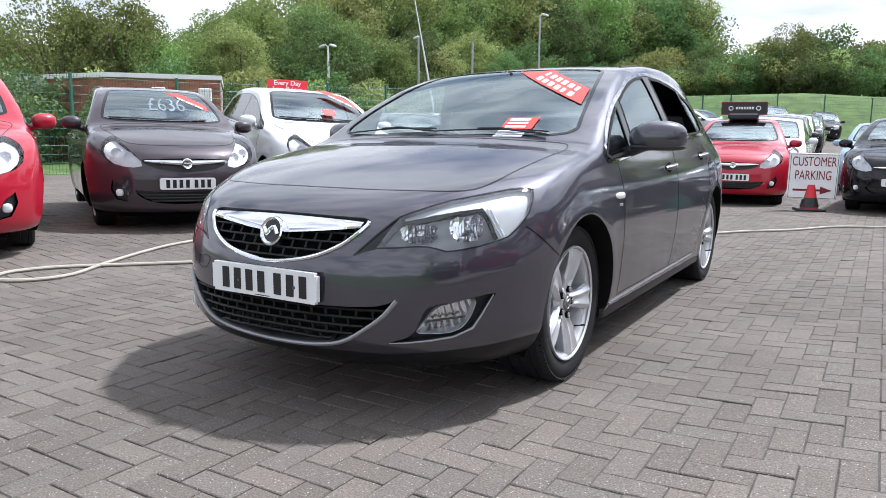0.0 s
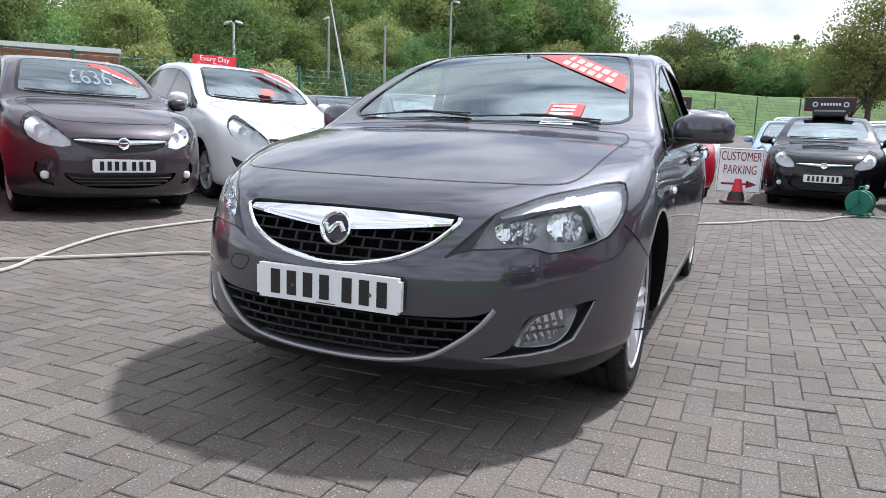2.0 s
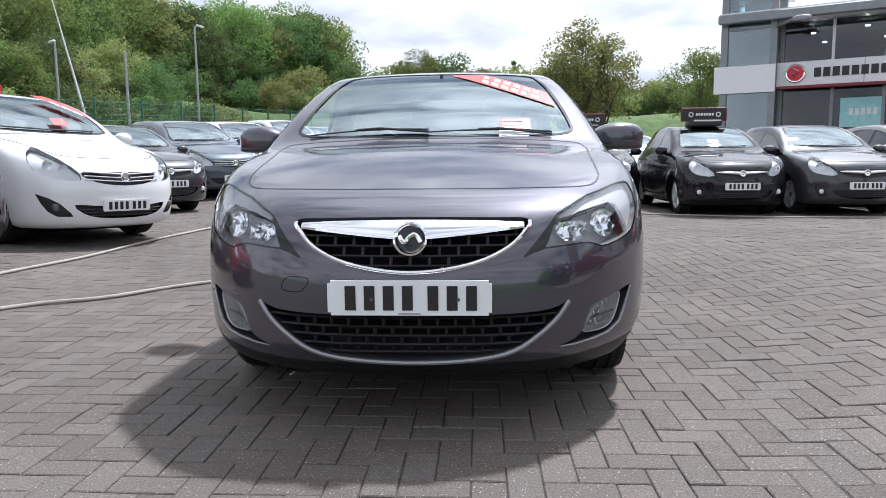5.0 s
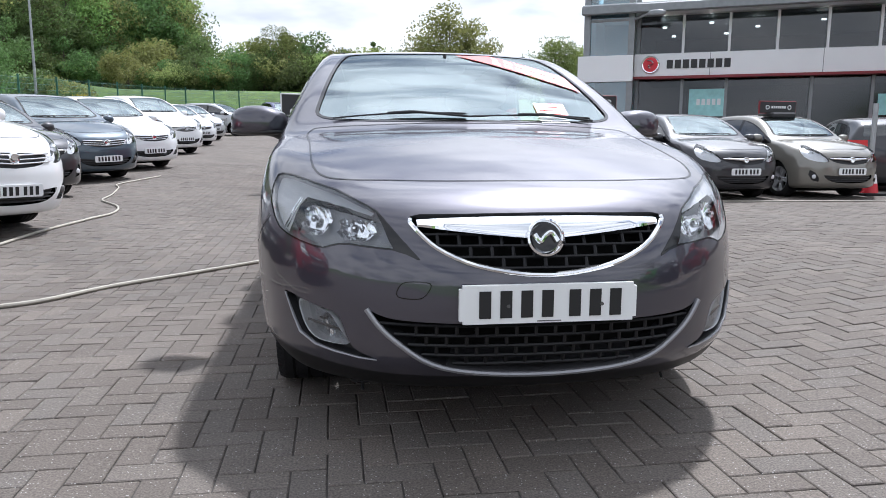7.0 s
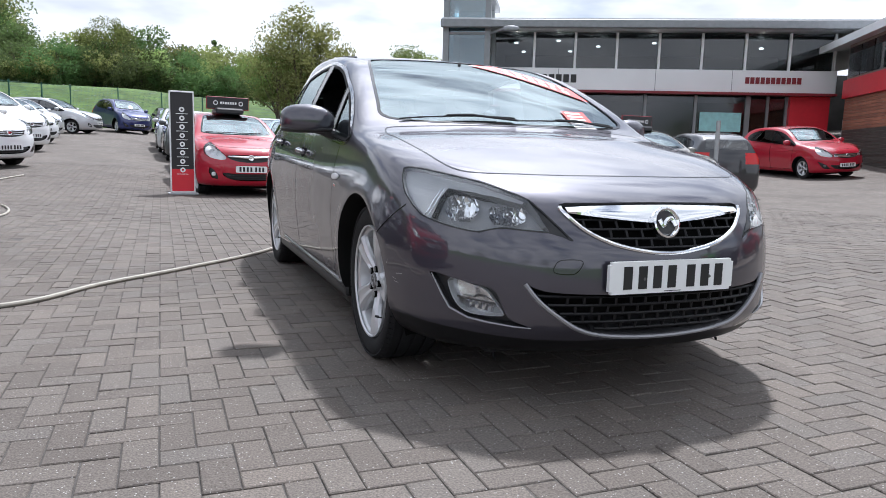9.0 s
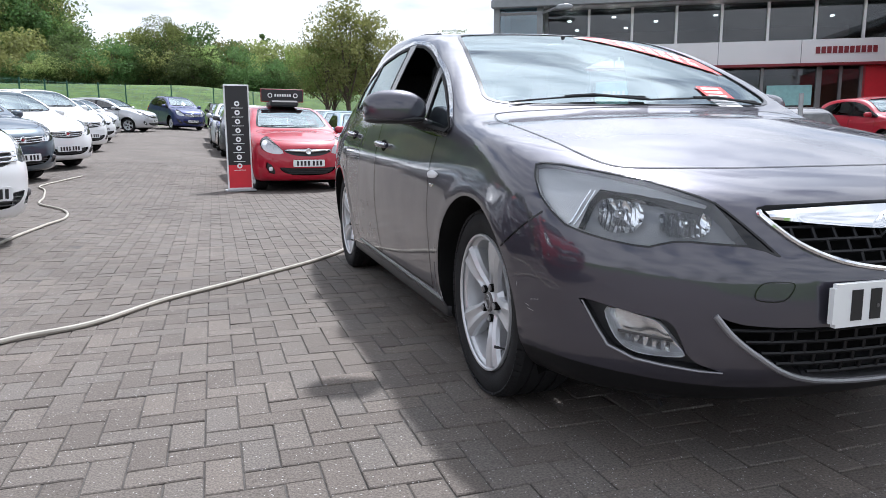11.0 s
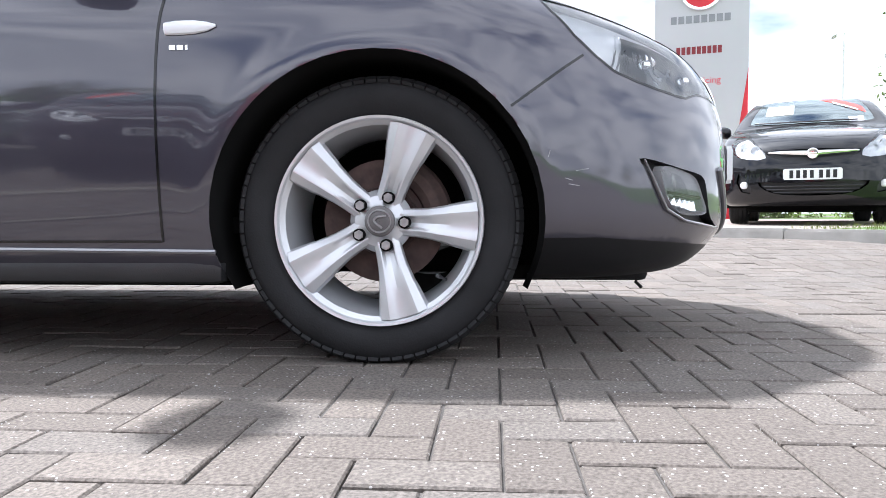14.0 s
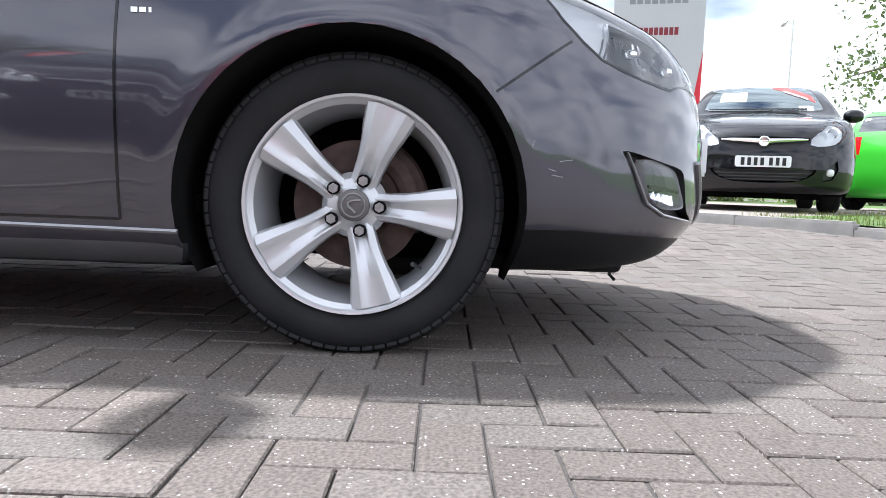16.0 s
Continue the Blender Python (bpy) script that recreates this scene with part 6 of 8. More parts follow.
    g4.operation = "MULTIPLY"
    g4.inputs[1].default_value = 0.75
    l.new(g3.outputs["Value"], g4.inputs[0])
    mx = n.new("ShaderNodeMix")
    mx.data_type = "RGBA"
    mx.inputs["B"].default_value = (0.40, 0.39, 0.38, 1)
    l.new(g4.outputs["Value"], mx.inputs["Factor"])
    l.new(sc.outputs["Vector"], mx.inputs["A"])
    l.new(mx.outputs["Result"], b.inputs["Base Color"])
    bp = n.new("ShaderNodeBump")
    bp.inputs["Strength"].default_value = 0.7
    bp.inputs["Distance"].default_value = 0.004
    l.new(fine.outputs["Fac"], bp.inputs["Height"])
    l.new(bp.outputs["Normal"], b.inputs["Normal"])
    return m


M["paving"] = paving_mat("paving")
M["paving_far"] = paving_mat("paving_far", blocks=True)
M["joint_sand"] = plain("joint_sand", (0.072, 0.066, 0.061), rough=0.95, vary=0.3, scale=20, bump=0.4, bump_scale=300)
M["grass"] = plain("grass", (0.066, 0.122, 0.023), rough=0.9, vary=0.35, scale=1.2, bump=0.5, bump_scale=40, detail=8)
M["kerb"] = plain("kerb", (0.27, 0.26, 0.245), rough=0.9, vary=0.2, scale=5, bump=0.3, bump_scale=120)
M["gravel"] = plain("gravel", (0.24, 0.205, 0.18), rough=0.95, vary=0.35, scale=30, bump=0.7, bump_scale=90)

PX0, PX1, PY0, PY1 = -9.0, 9.0, -6.2, 15.5      # stretch laid with separate blocks


def bank(x, y):
    """Height of the land: the yard, then a grass bank beyond it."""
    x, y = np.asarray(x, float), np.asarray(y, float)
    z = ground_z(x, np.minimum(y, 46))
    u = np.clip((y - 46 - 0.25 * np.maximum(x, 0)) / 9, 0, 1)
    z = z + 3.0 * u * u * (3 - 2 * u)
    v = np.clip((-x - 15.5 - 0.0 * y) / 10, 0, 1)
    return z + 1.2 * v * v * (3 - 2 * v) * np.clip((y - 8) / 12, 0, 1)


def sheet(name, xs, ys, fn, mat, label, category):
    X, Y = np.meshgrid(xs, ys, indexing="ij")
    V = np.stack([X, Y, fn(X, Y)], -1).reshape(-1, 3)
    nx, ny = len(xs), len(ys)
    i, j = np.meshgrid(np.arange(nx - 1), np.arange(ny - 1), indexing="ij")
    a = (i * ny + j).ravel()
    F = np.stack([a, a + ny, a + ny + 1, a + 1], -1)
    me = bpy.data.meshes.new(name)
    me.from_pydata(V.tolist(), [], F.tolist())
    me.polygons.foreach_set("use_smooth", [True] * len(me.polygons))
    me.materials.append(mat)
    return tagged(new(name, me), label, category, kind="structure")


def span(*pieces):
    out = []
    for a, b, s in pieces:
        out += list(np.arange(a, b, s))
    return np.array(out + [pieces[-1][1]])


def land(X, Y):
    z = bank(X, Y)
    hole = (X > PX0) & (X < PX1) & (Y > PY0) & (Y < PY1)
    return np.where(hole, z - 0.0056, z - 0.001)


xs = span((-900, -100, 100), (-100, -40, 10), (-40, PX0, 0.5), (PX0, PX0 + 0.02, 0.01), (PX0 + 0.02, PX1, 0.4), (PX1, 40, 0.5), (40, 100, 10), (100, 900, 100))
ys = span((-900, -100, 100), (-100, -30, 10), (-30, PY0, 0.6), (PY0, PY1, 0.4), (PY1, 60, 0.5), (60, 100, 5), (100, 900, 100))
ground = sheet("ground", xs, ys, land, M["paving_far"], "grey concrete block paving of the yard", "paving")
gm = ground.data
gm.materials.append(M["joint_sand"])
gm.materials.append(M["grass"])
for p in gm.polygons:
    c = p.center
    if PX0 < c.x < PX1 and PY0 < c.y < PY1:
        p.material_index = 1
    elif c.y > 45.2 + 0.25 * max(c.x, 0) or c.x < -15.2 or c.x > 60 or c.y < -40:
        p.material_index = 2

# blocks in right-angled herringbone
P = 0.1035


def off_kerb(x, y):
    return (x - 3.3) * 0.65 - (y + 2.85) * 0.76


def along_kerb(x, y):
    return (x - 3.3) * 0.76 + (y + 2.85) * 0.65



def block_mesh(w, h, t=0.03, bev=0.0032):
    """Top with a small chamfer, no underside."""
    a, c = w / 2 - 0.0021, h / 2 - 0.0021
    V = [(-a, -c, -t), (a, -c, -t), (a, c, -t), (-a, c, -t), (-a, -c, -bev), (a, -c, -bev), (a, c, -bev), (-a, c, -bev), (-a + bev, -c + bev, 0), (a - bev, -c + bev, 0), (a - bev, c - bev, 0), (-a + bev, c - bev, 0)]
    F = [(8, 9, 10, 11)]
    for k in range(4):
        j = (k + 1) % 4
        F.append((4 + k, 4 + j, 8 + j, 8 + k))
        F.append((k, j, 4 + j, 4 + k))
    return V, F


shared = {}
for key, (w, h) in (("along", (2 * P, P)), ("across", (P, 2 * P))):
    V, F = block_mesh(w, h)
    me = bpy.data.meshes.new("paving_block")
    me.from_pydata(V, [], F)
    me.materials.append(M["paving"])
    shared[key] = (np.array(V), np.array(F, dtype=object), me)
rng = np.random.RandomState(4)
allV, allF = [], []
off = 0
singles = []
i0, i1 = int((PX0 + 1.461) / P) - 2, int((PX1 + 1.461) / P) + 2
j0, j1 = int((PY0 + 0.2765) / P) - 2, int((PY1 + 0.2765) / P) + 2
Fq = {k: np.array([list(f) for f in shared[k][1]]) for k in shared}
for i in range(i0, i1):
    for j in range(j0, j1):
        d = (i - j) % 4
        if d == 0:
            key, cx, cy = "along", -1.461 + (i + 1) * P, -0.2765 + (j + 0.5) * P
        elif d == 3:
            key, cx, cy = "across", -1.461 + (i + 0.5) * P, -0.2765 + (j + 1) * P
        else:
            continue
        if not (PX0 < cx < PX1 and PY0 < cy < PY1):
            continue
        if off_kerb(cx, cy) > -0.01 and along_kerb(cx, cy) < 8:
            continue
        dz, tx, ty = rng.normal(0, 0.0011), rng.normal(0, 0.008), rng.normal(0, 0.008)
        if -2.15 < cx < -0.80 and -1.55 < cy < 3.1 and len(singles) < 300:
            singles.append((key, cx, cy, dz, tx, ty))
            continue
        V = shared[key][0].copy()
        V[:, 2] += V[:, 0] * ty + V[:, 1] * tx + dz + ground_z(cx, cy) + V[:, 1] * (ground_z(cx, cy + 0.1) - ground_z(cx, cy - 0.1)) / 0.2 + V[:, 0] * (ground_z(cx + 0.1, cy) - ground_z(cx - 0.1, cy)) / 0.2
        V[:, 0] += cx
        V[:, 1] += cy
        allV.append(V)
        allF.append(Fq[key] + off)
        off += len(V)
me = bpy.data.meshes.new("paving_blocks")
me.from_pydata(np.concatenate(allV).tolist(), [], np.concatenate(allF).tolist())
me.materials.append(M["paving"])
o = new("paving_blocks", me)
o.parent = ground
o["kind"] = "stuff"
o["label"] = "grey concrete paving blocks in herringbone"

# verge with its kerb
def kerb_point(along, out):
    return 3.3 + 0.76 * along + 0.65 * out, -2.85 + 0.65 * along - 0.76 * out


def verge(name, along, out, mat, label, category):
    ob = sheet(name, along, out, lambda A, O: bank(*kerb_point(A, O)) + 0.075 + 0.004 * np.clip(O, 0, 2.4) ** 2 + 0.004 * np.sin(A * 2.3) * np.sin(O * 1.9), mat, label, category)
    for v in ob.data.vertices:
        v.co.x, v.co.y = kerb_point(v.co.x, v.co.y)
    return ob


verge("grass_verge", np.linspace(-40, 0.2, 90), np.linspace(0.10, 36, 80), M["grass"], "short mown grass verge behind the kerb", "grass")
verge("verge_gravel", np.linspace(0.2, 8, 24), np.linspace(0.10, 9, 24), M["gravel"], "pale worn gravel strip behind the kerb", "gravel")
verge("grass_strip", np.linspace(0.2, 8, 12), np.linspace(9, 36, 24), M["grass"], "grass beyond the gravel strip", "grass")
kerb = thing("kerb", "grey concrete kerb stones along the verge", "kerb")
kerb["kind"] = "structure"
b = boxed(-0.062, 0.062, -0.455, 0.455, -0.2, 0.085)
bmesh.ops.bevel(b, geom=[e for e in b.edges if e.verts[0].co.z > 0.08 and e.verts[1].co.z > 0.08], offset=0.018, segments=2, affect="EDGES")
stone = part("kerb_stone", b, M["kerb"], kerb)
kturn = -math.degrees(math.atan2(0.76, 0.65))
for k in range(34):
    o = stone if k == 0 else new("kerb_stone", stone.data)
    o.parent = kerb
    x, y = kerb_point(-23 + 0.915 * k, 0.04)
    o.matrix_basis = pose(x, y, float(bank(x, y)), 0, 0, kturn)
for k in range(9):
    o = new("kerb_stone", stone.data)
    o.parent = kerb
    x, y = kerb_point(8.02, 0.56 + 0.915 * k)
    o.matrix_basis = pose(x, y, float(bank(x, y)), 0, 0, kturn + 90)
# blades along the verge edge
rng = np.random.RandomState(31)
V, F = [], []
for k in range(9000):
    a, q = rng.uniform(-9, 0.4), 0.1 + 6.5 * rng.uniform(0, 1) ** 1.6
    x, y = kerb_point(a, q)
    z = float(bank(x, y)) + 0.068 + 0.004 * min(q, 2.4) ** 2
    h, t = rng.uniform(0.03, 0.07), rng.uniform(0, 6.28)
    dx, dy, lx, ly = 0.004 * math.cos(t), 0.004 * math.sin(t), rng.normal(0, 0.02), rng.normal(0, 0.02)
    n0 = len(V)
    V += [(x - dx, y - dy, z), (x + dx, y + dy, z), (x + lx, y + ly, z + h)]
    F.append((n0, n0 + 1, n0 + 2))
me = bpy.data.meshes.new("grass_blades")
me.from_pydata(V, [], F)
me.materials.append(leafy("blade", (0.12, 0.18, 0.04)))
tagged(new("grass_blades", me), "short green grass blades on the verge", "grass", kind="stuff")

# ---------------------------------------------------------------- trees
M["leaf"] = leafy("leaf", (0.145, 0.205, 0.062))
M["leaf_dark"] = leafy("leaf_dark", (0.085, 0.135, 0.045))
M["leaf_light"] = leafy("leaf_light", (0.21, 0.25, 0.088))
M["leaf_yellow"] = leafy("leaf_yellow", (0.26, 0.20, 0.03))
M["bark"] = plain("bark", (0.11, 0.085, 0.065), rough=0.95, vary=0.3, scale=8, bump=0.6, bump_scale=30)


def leaf_cloud(rng, centres, radii, per, size):
    """Small pointed leaves scattered round clump centres."""
    V, F = [], []
    for c, r in zip(centres, radii):
        k = max(6, int(per * (r / np.mean(radii)) ** 2))
        d = rng.normal(size=(k, 3))
        d /= np.linalg.norm(d, axis=1)[:, None]
        p = np.array(c) + d * (r * rng.uniform(0.55, 1.05, (k, 1))) * np.array([1, 1, 0.8])
        t = rng.normal(size=(k, 3)) + d * 0.6
        t /= np.linalg.norm(t, axis=1)[:, None]
        s = np.cross(t, d + rng.normal(scale=0.5, size=(k, 3)))
        s /= np.linalg.norm(s, axis=1)[:, None] + 1e-9
        L = size * rng.uniform(0.7, 1.4, (k, 1))
        q = np.stack([p - t * L * 0.5, p + s * L * 0.30, p + t * L * 0.6, p - s * L * 0.30], 1)
        base = len(V) * 4
        V.append(q.reshape(-1, 3))
        n0 = sum(len(v) for v in V[:-1])
        F.append((np.arange(k)[:, None] * 4 + np.arange(4)[None]) + n0)
    return np.concatenate(V), np.concatenate(F)


def make_tree(name, label, seed, height, spread, trunk_h, leaf_mat, per=95, clumps=90, size=0.18, low=0.25):
    rng = np.random.RandomState(seed)
    tree = thing(name, label, "tree", "trees")
    cs, rs = [], []
    while len(cs) < clumps:
        u = rng.uniform(-1, 1, 3)
        if np.linalg.norm(u) > 1 or np.linalg.norm(u) < 0.35:
            continue
        w = 1.0 - 0.35 * max(u[2], 0) ** 2
        c = (u[0] * spread * w, u[1] * spread * w, height * (low + (1 - low) * (u[2] * 0.5 + 0.5)) + rng.normal(0, 0.15))
        cs.append(c)
        rs.append(spread * rng.uniform(0.16, 0.34))
    V, F = leaf_cloud(rng, cs, rs, per, size)
    me = bpy.data.meshes.new("crown")
    me.from_pydata(V.tolist(), [], F.tolist())
    me.materials.append(M[leaf_mat])
    o = new("crown", me)
    o.parent = tree
    b = bmesh.new()
    bend = rng.normal(0, 0.12, 2) * spread
    tube(b, [(0, 0, -0.3), (bend[0] * 0.3, bend[1] * 0.3, trunk_h), (bend[0], bend[1], height * 0.75)], [height * 0.020, height * 0.016, height * 0.005], 8, up=(0, 1, 0))
    for k in range(9):
        c = cs[rng.randint(len(cs))]
        z0 = trunk_h * rng.uniform(0.7, 1.5)
        tube(b, [(bend[0] * 0.3, bend[1] * 0.3, z0), (c[0] * 0.5, c[1] * 0.5, (z0 + c[2]) / 2 + 0.2), c], [height * 0.009, height * 0.006, height * 0.002], 6, up=(0, 1, 0))
    part("trunk", b, M["bark"], tree, smooth=True)
    return tree


T = [make_tree("tree", "leafy green broadleaf tree behind the fence", 1, 9.0, 3.4, 2.2, "leaf"),
     make_tree("tree", "dense dark green broadleaf tree behind the fence", 2, 8.5, 3.6, 1.8, "leaf_dark"),
     make_tree("tree", "loose light green tree behind the fence", 3, 9.5, 2.9, 2.4, "leaf_light", per=80, clumps=75)]
BUSH = [make_tree("bush", "rounded green bush on the bank", 7, 3.6, 2.4, 0.5, "leaf_dark", per=100, clumps=60, size=0.15, low=0.05),
        make_tree("bush", "light green bush on the bank", 8, 3.2, 2.2, 0.5, "leaf_light", per=100, clumps=55, size=0.15, low=0.05)]
for o in BUSH:
    o["category"] = "bush"
    o["group"] = "bushes"
rng = np.random.RandomState(21)


def plant(src, x, y, s, first):
    m = Matrix.Translation((x, y, float(bank(x, y)) - 0.1)) @ Matrix.Rotation(rng.uniform(0, 6.28), 4, "Z") @ Matrix.Scale(s, 4)
    if first:
        src.matrix_world = m
        return src
    o = copy_thing(src, m)
    o.matrix_basis = m
    return o


started = set()


def grow(pool, x, y, s):
    src = pool[rng.randint(len(pool))]
    plant(src, x, y, s, src not in started)
    started.add(src)


belt = spline([(-48, 4), (-40, 14), (-35, 28), (-33, 48), (-30, 66), (-25, 80), (-19.5, 86)], 8)
def skyline(x, y):
    """Height of the tree tops above the land, lower over the ends of the belt."""
    az = math.degrees(math.atan2(x - 1.9, y + 2.8))
    rise = float(smooth_keys(az, [(-90, 0.14), (-62, 0.135), (-50, 0.155), (-44, 0.19), (-38, 0.23), (-28, 0.22), (-16, 0.20), (-10, 0.185), (-6, 0.15), (5, 0.13)]))
    return 0.98 + rise * math.hypot(x - 1.9, y + 2.8) - float(bank(x, y))


for k, (x, y) in enumerate(belt):
    for r in range(3):
        px, py = x + rng.normal(0, 0.8) - r * 2.6, y + rng.normal(0, 0.8) + r * 2.4
        grow(T, px, py, max(0.25, skyline(px, py) / 9.7 * rng.uniform(0.68, 1.12)))
    grow(BUSH, x + 2.2 + rng.normal(0, 0.7), y - 1.6 + rng.normal(0, 0.7), rng.uniform(0.9, 1.5))
# shrubs and young trees close behind the fence
for k, (x, y) in enumerate(spline([(-24, 6), (-20, 15), (-17.5, 24), (-15.8, 32), (-14.5, 39)], 7)):
    for q in range(2):
        grow(BUSH, x - 1.6 * q + rng.normal(0, 0.6), y + rng.normal(0, 0.6), rng.uniform(0.5, 0.95))
    grow(T, x - 4.6 + rng.normal(0, 0.8), y + 1.0 + rng.normal(0, 0.8), rng.uniform(0.42, 0.66))
for k in range(24):
    x = -17 + k * 1.7
    grow(BUSH, x + rng.normal(0, 0.4), 60 + 0.25 * max(x, 0) + rng.normal(0, 1.0), rng.uniform(0.75, 1.15))
    grow(BUSH, x + 0.8 + rng.normal(0, 0.4), 66 + 0.25 * max(x, 0) + rng.normal(0, 1.0), rng.uniform(1.1, 1.6) if x < 6 else rng.uniform(0.8, 1.2))
    if k % 2 == 0:
        grow(BUSH, x + rng.normal(0, 0.4), 64 + 0.25 * max(x, 0) + rng.normal(0, 1.2), rng.uniform(0.8, 1.1))
grow(T[:1], -5.3, 62, 0.66)
grow(T[2:], 7.0, 45.0, 0.94)
grow(T[:1], 6.0, 46.4, 0.72)
grow(T[2:], 8.6, 45.6, 0.80)
grow(T[2:], 5.6, 45.2, 0.70)
grow(T[:1], 16.6, 52, 0.78)
grow(T[2:], 18.4, 52, 0.72)
for x, y, s in ((36, -1.0, 0.8), (38, 2.0, 0.85), (40, -4.5, 0.7), (35, 4.5, 0.75)):
    grow(T, x, y, s)
for x, y in ((15.5, -9.0), (19, -13), (15.2, -6.6), (14.6, -4.6), (16.8, -8.2), (17.6, -10.4), (14.4, -2.6)):
    grow(BUSH, x, y, 0.42)
near = make_tree("tree", "small ornamental tree with loose twigs and pale leaves", 12, 4.6, 1.9, 1.6, "leaf_dark", per=34, clumps=46, size=0.085, low=0.30)
near.matrix_world = pose(9.3, -8.1, 0.3)
conifer = make_tree("conifer", "slim dark conifer beyond the bank", 14, 7.5, 1.0, 0.6, "leaf_dark", per=50, clumps=60, size=0.2, low=0.08)
conifer.matrix_world = pose(4.0, 78, 4.4)

# ---------------------------------------------------------------- showroom and workshop
UV = Matrix(((0.8712, 0.4909, 0, 2.147), (-0.4909, 0.8712, 0, -0.201), (0, 0, 1, 0.097), (0, 0, 0, 1)))
M["cladding"] = plain("cladding", (0.50, 0.51, 0.53), rough=0.45, metal=0.2, vary=0.05, scale=1.0)
M["fascia"] = plain("fascia", (0.74, 0.74, 0.75), rough=0.4, metal=0.1, vary=0.04, scale=0.6)
M["totem_grey"] = plain("totem_grey", (0.46, 0.465, 0.48), rough=0.4, metal=0.1, vary=0.05, scale=0.6)
M["frame_grey"] = plain("frame_grey", (0.23, 0.24, 0.25), rough=0.4, metal=0.4, vary=0.08)
M["roof_white"] = plain("roof_white", (0.72, 0.74, 0.76), rough=0.5, vary=0.06, scale=0.5)
M["brick"] = plain("brick", (0.34, 0.135, 0.085), rough=0.9, vary=0.18, scale=1.5, bump=0.3, bump_scale=60, rand=0.25)
M["shutter_grey"] = plain("shutter_grey", (0.085, 0.074, 0.066), rough=0.6, metal=0.2, vary=0.2, scale=2)
M["mortar"] = plain("mortar", (0.33, 0.30, 0.27), rough=0.95, vary=0.15)
M["shop_glass"] = glass("shop_glass", (0.34, 0.38, 0.40), ior=1.65)
M["tower_glass"] = glass("tower_glass", (0.55, 0.72, 0.78))
# near-black colour carries the shade of unlit interiors
M["interior_shade"] = plain("interior_shade", (0.06, 0.058, 0.055), rough=0.8, vary=0.4, scale=0.8)
M["shop_floor"] = plain("shop_floor", (0.35, 0.34, 0.33), rough=0.3, vary=0.1)
m, n, l, b = nodes_of("lamp_glow")
b.inputs["Emission Color"].default_value = (1, 0.95, 0.85, 1)
b.inputs["Emission Strength"].default_value = 14
M["lamp_glow"] = m
M["turquoise"] = plain("turquoise", (0.35, 0.66, 0.66), rough=0.6, vary=0.1)


def ubox(u0, u1, v0, v1, z0, z1, bevel=0.0):
    return place(boxed(u0, u1, v0, v1, z0, z1, bevel), UV)


shop = thing("showroom", "two-storey grey glass car showroom with pale fascia band", "building")
z1 = gz(*(UV @ Vector((0, 28, 0))).xy)
part("floor_slab", ubox(-6.3, 9.8, 27.9, 46, -0.5, 0.35), M["shop_floor"], shop)
# inner walls and floor are painted dark for the dim rooms behind the glass
part("back_wall", ubox(-6.3, 26, 45.6, 46, 0, 6.2), M["interior_shade"], shop)
part("side_wall", ubox(-6.4, -6.2, 28.1, 46, 0, 6.4), M["cladding"], shop)
part("inner_wall", ubox(-4.4, 9.8, 36.0, 36.2, 0.35, 6.0), M["interior_shade"], shop)
part("upper_floor", ubox(-4.4, 9.8, 28.3, 36, 3.65, 3.95), M["interior_shade"], shop)
fas = part("fascia", ubox(-4.6, 9.7, 27.62, 28.15, 3.50, 4.42, 0.02), M["fascia"], shop, "pale grey fascia band")
for u in (-1.55, 2.5, 5.6):
    part("fascia_joint", ubox(u - 0.012, u + 0.012, 27.61, 27.64, 3.52, 4.40), M["frame_grey"], fas)
part("soffit", ubox(-4.6, 9.7, 27.4, 28.0, 3.40, 3.50), M["sign_maroon"], shop)
roof = part("roof", ubox(-6.6, 12, 26.9, 46.2, 6.05, 6.28), M["roof_white"], shop, "pale metal roof with deep eaves")
part("gutter", ubox(-6.6, 12, 26.75, 26.95, 5.95, 6.30, 0.04), M["frame_grey"], roof)
part("roof_sheet", place(place(boxed(-6.6, 12, 0, 12, 0, 0.1), Matrix.Translation((0, 27.0, 6.28)) @ Matrix.Rotation(radians(7), 4, "X")), UV), M["roof_white"], roof)
us = np.linspace(-4.4, 9.7, 9)
for a, c in zip(us, us[1:]):
    w = part("upper_window", ubox(a + 0.04, c - 0.04, 28.16, 28.18, 4.42, 5.98), M["shop_glass"], shop, "dark upper window pane")
    part("window_frame", ubox(c - 0.05, c + 0.05, 28.06, 28.22, 4.42, 5.98), M["fascia"], w)
us = [-4.4, -2.6, -0.9, 2.2, 4.3, 6.4]
for a, c in zip(us, us[1:]):
    w = part("shop_window", ubox(a + 0.04, c - 0.04, 28.16, 28.18, 0.4, 3.42), M["shop_glass"], shop, "ground floor display window")
    part("window_frame", ubox(c - 0.06, c + 0.06, 28.06, 28.24, 0.35, 3.44), M["frame_grey"], w)
part("window_frame", ubox(-4.5, -4.34, 28.0, 28.3, 0.2, 6.0), M["frame_grey"], shop)
door = part("entrance_door", ubox(6.5, 8.0, 28.20, 28.24, 0.4, 3.3), M["shop_glass"], shop, "glazed entrance door")
for u in (6.5, 7.25, 8.0):
    part("door_frame", ubox(u - 0.05, u + 0.05, 28.12, 28.28, 0.35, 3.4), M["frame_grey"], door)
part("red_panel", ubox(8.05, 9.6, 27.85, 28.2, 0.3, 3.45), M["sign_red"], shop, "red entrance wall panel")
part("poster", ubox(-2.3, -0.95, 28.05, 28.07, 1.9, 3.0), M["turquoise"], shop, "turquoise window poster")
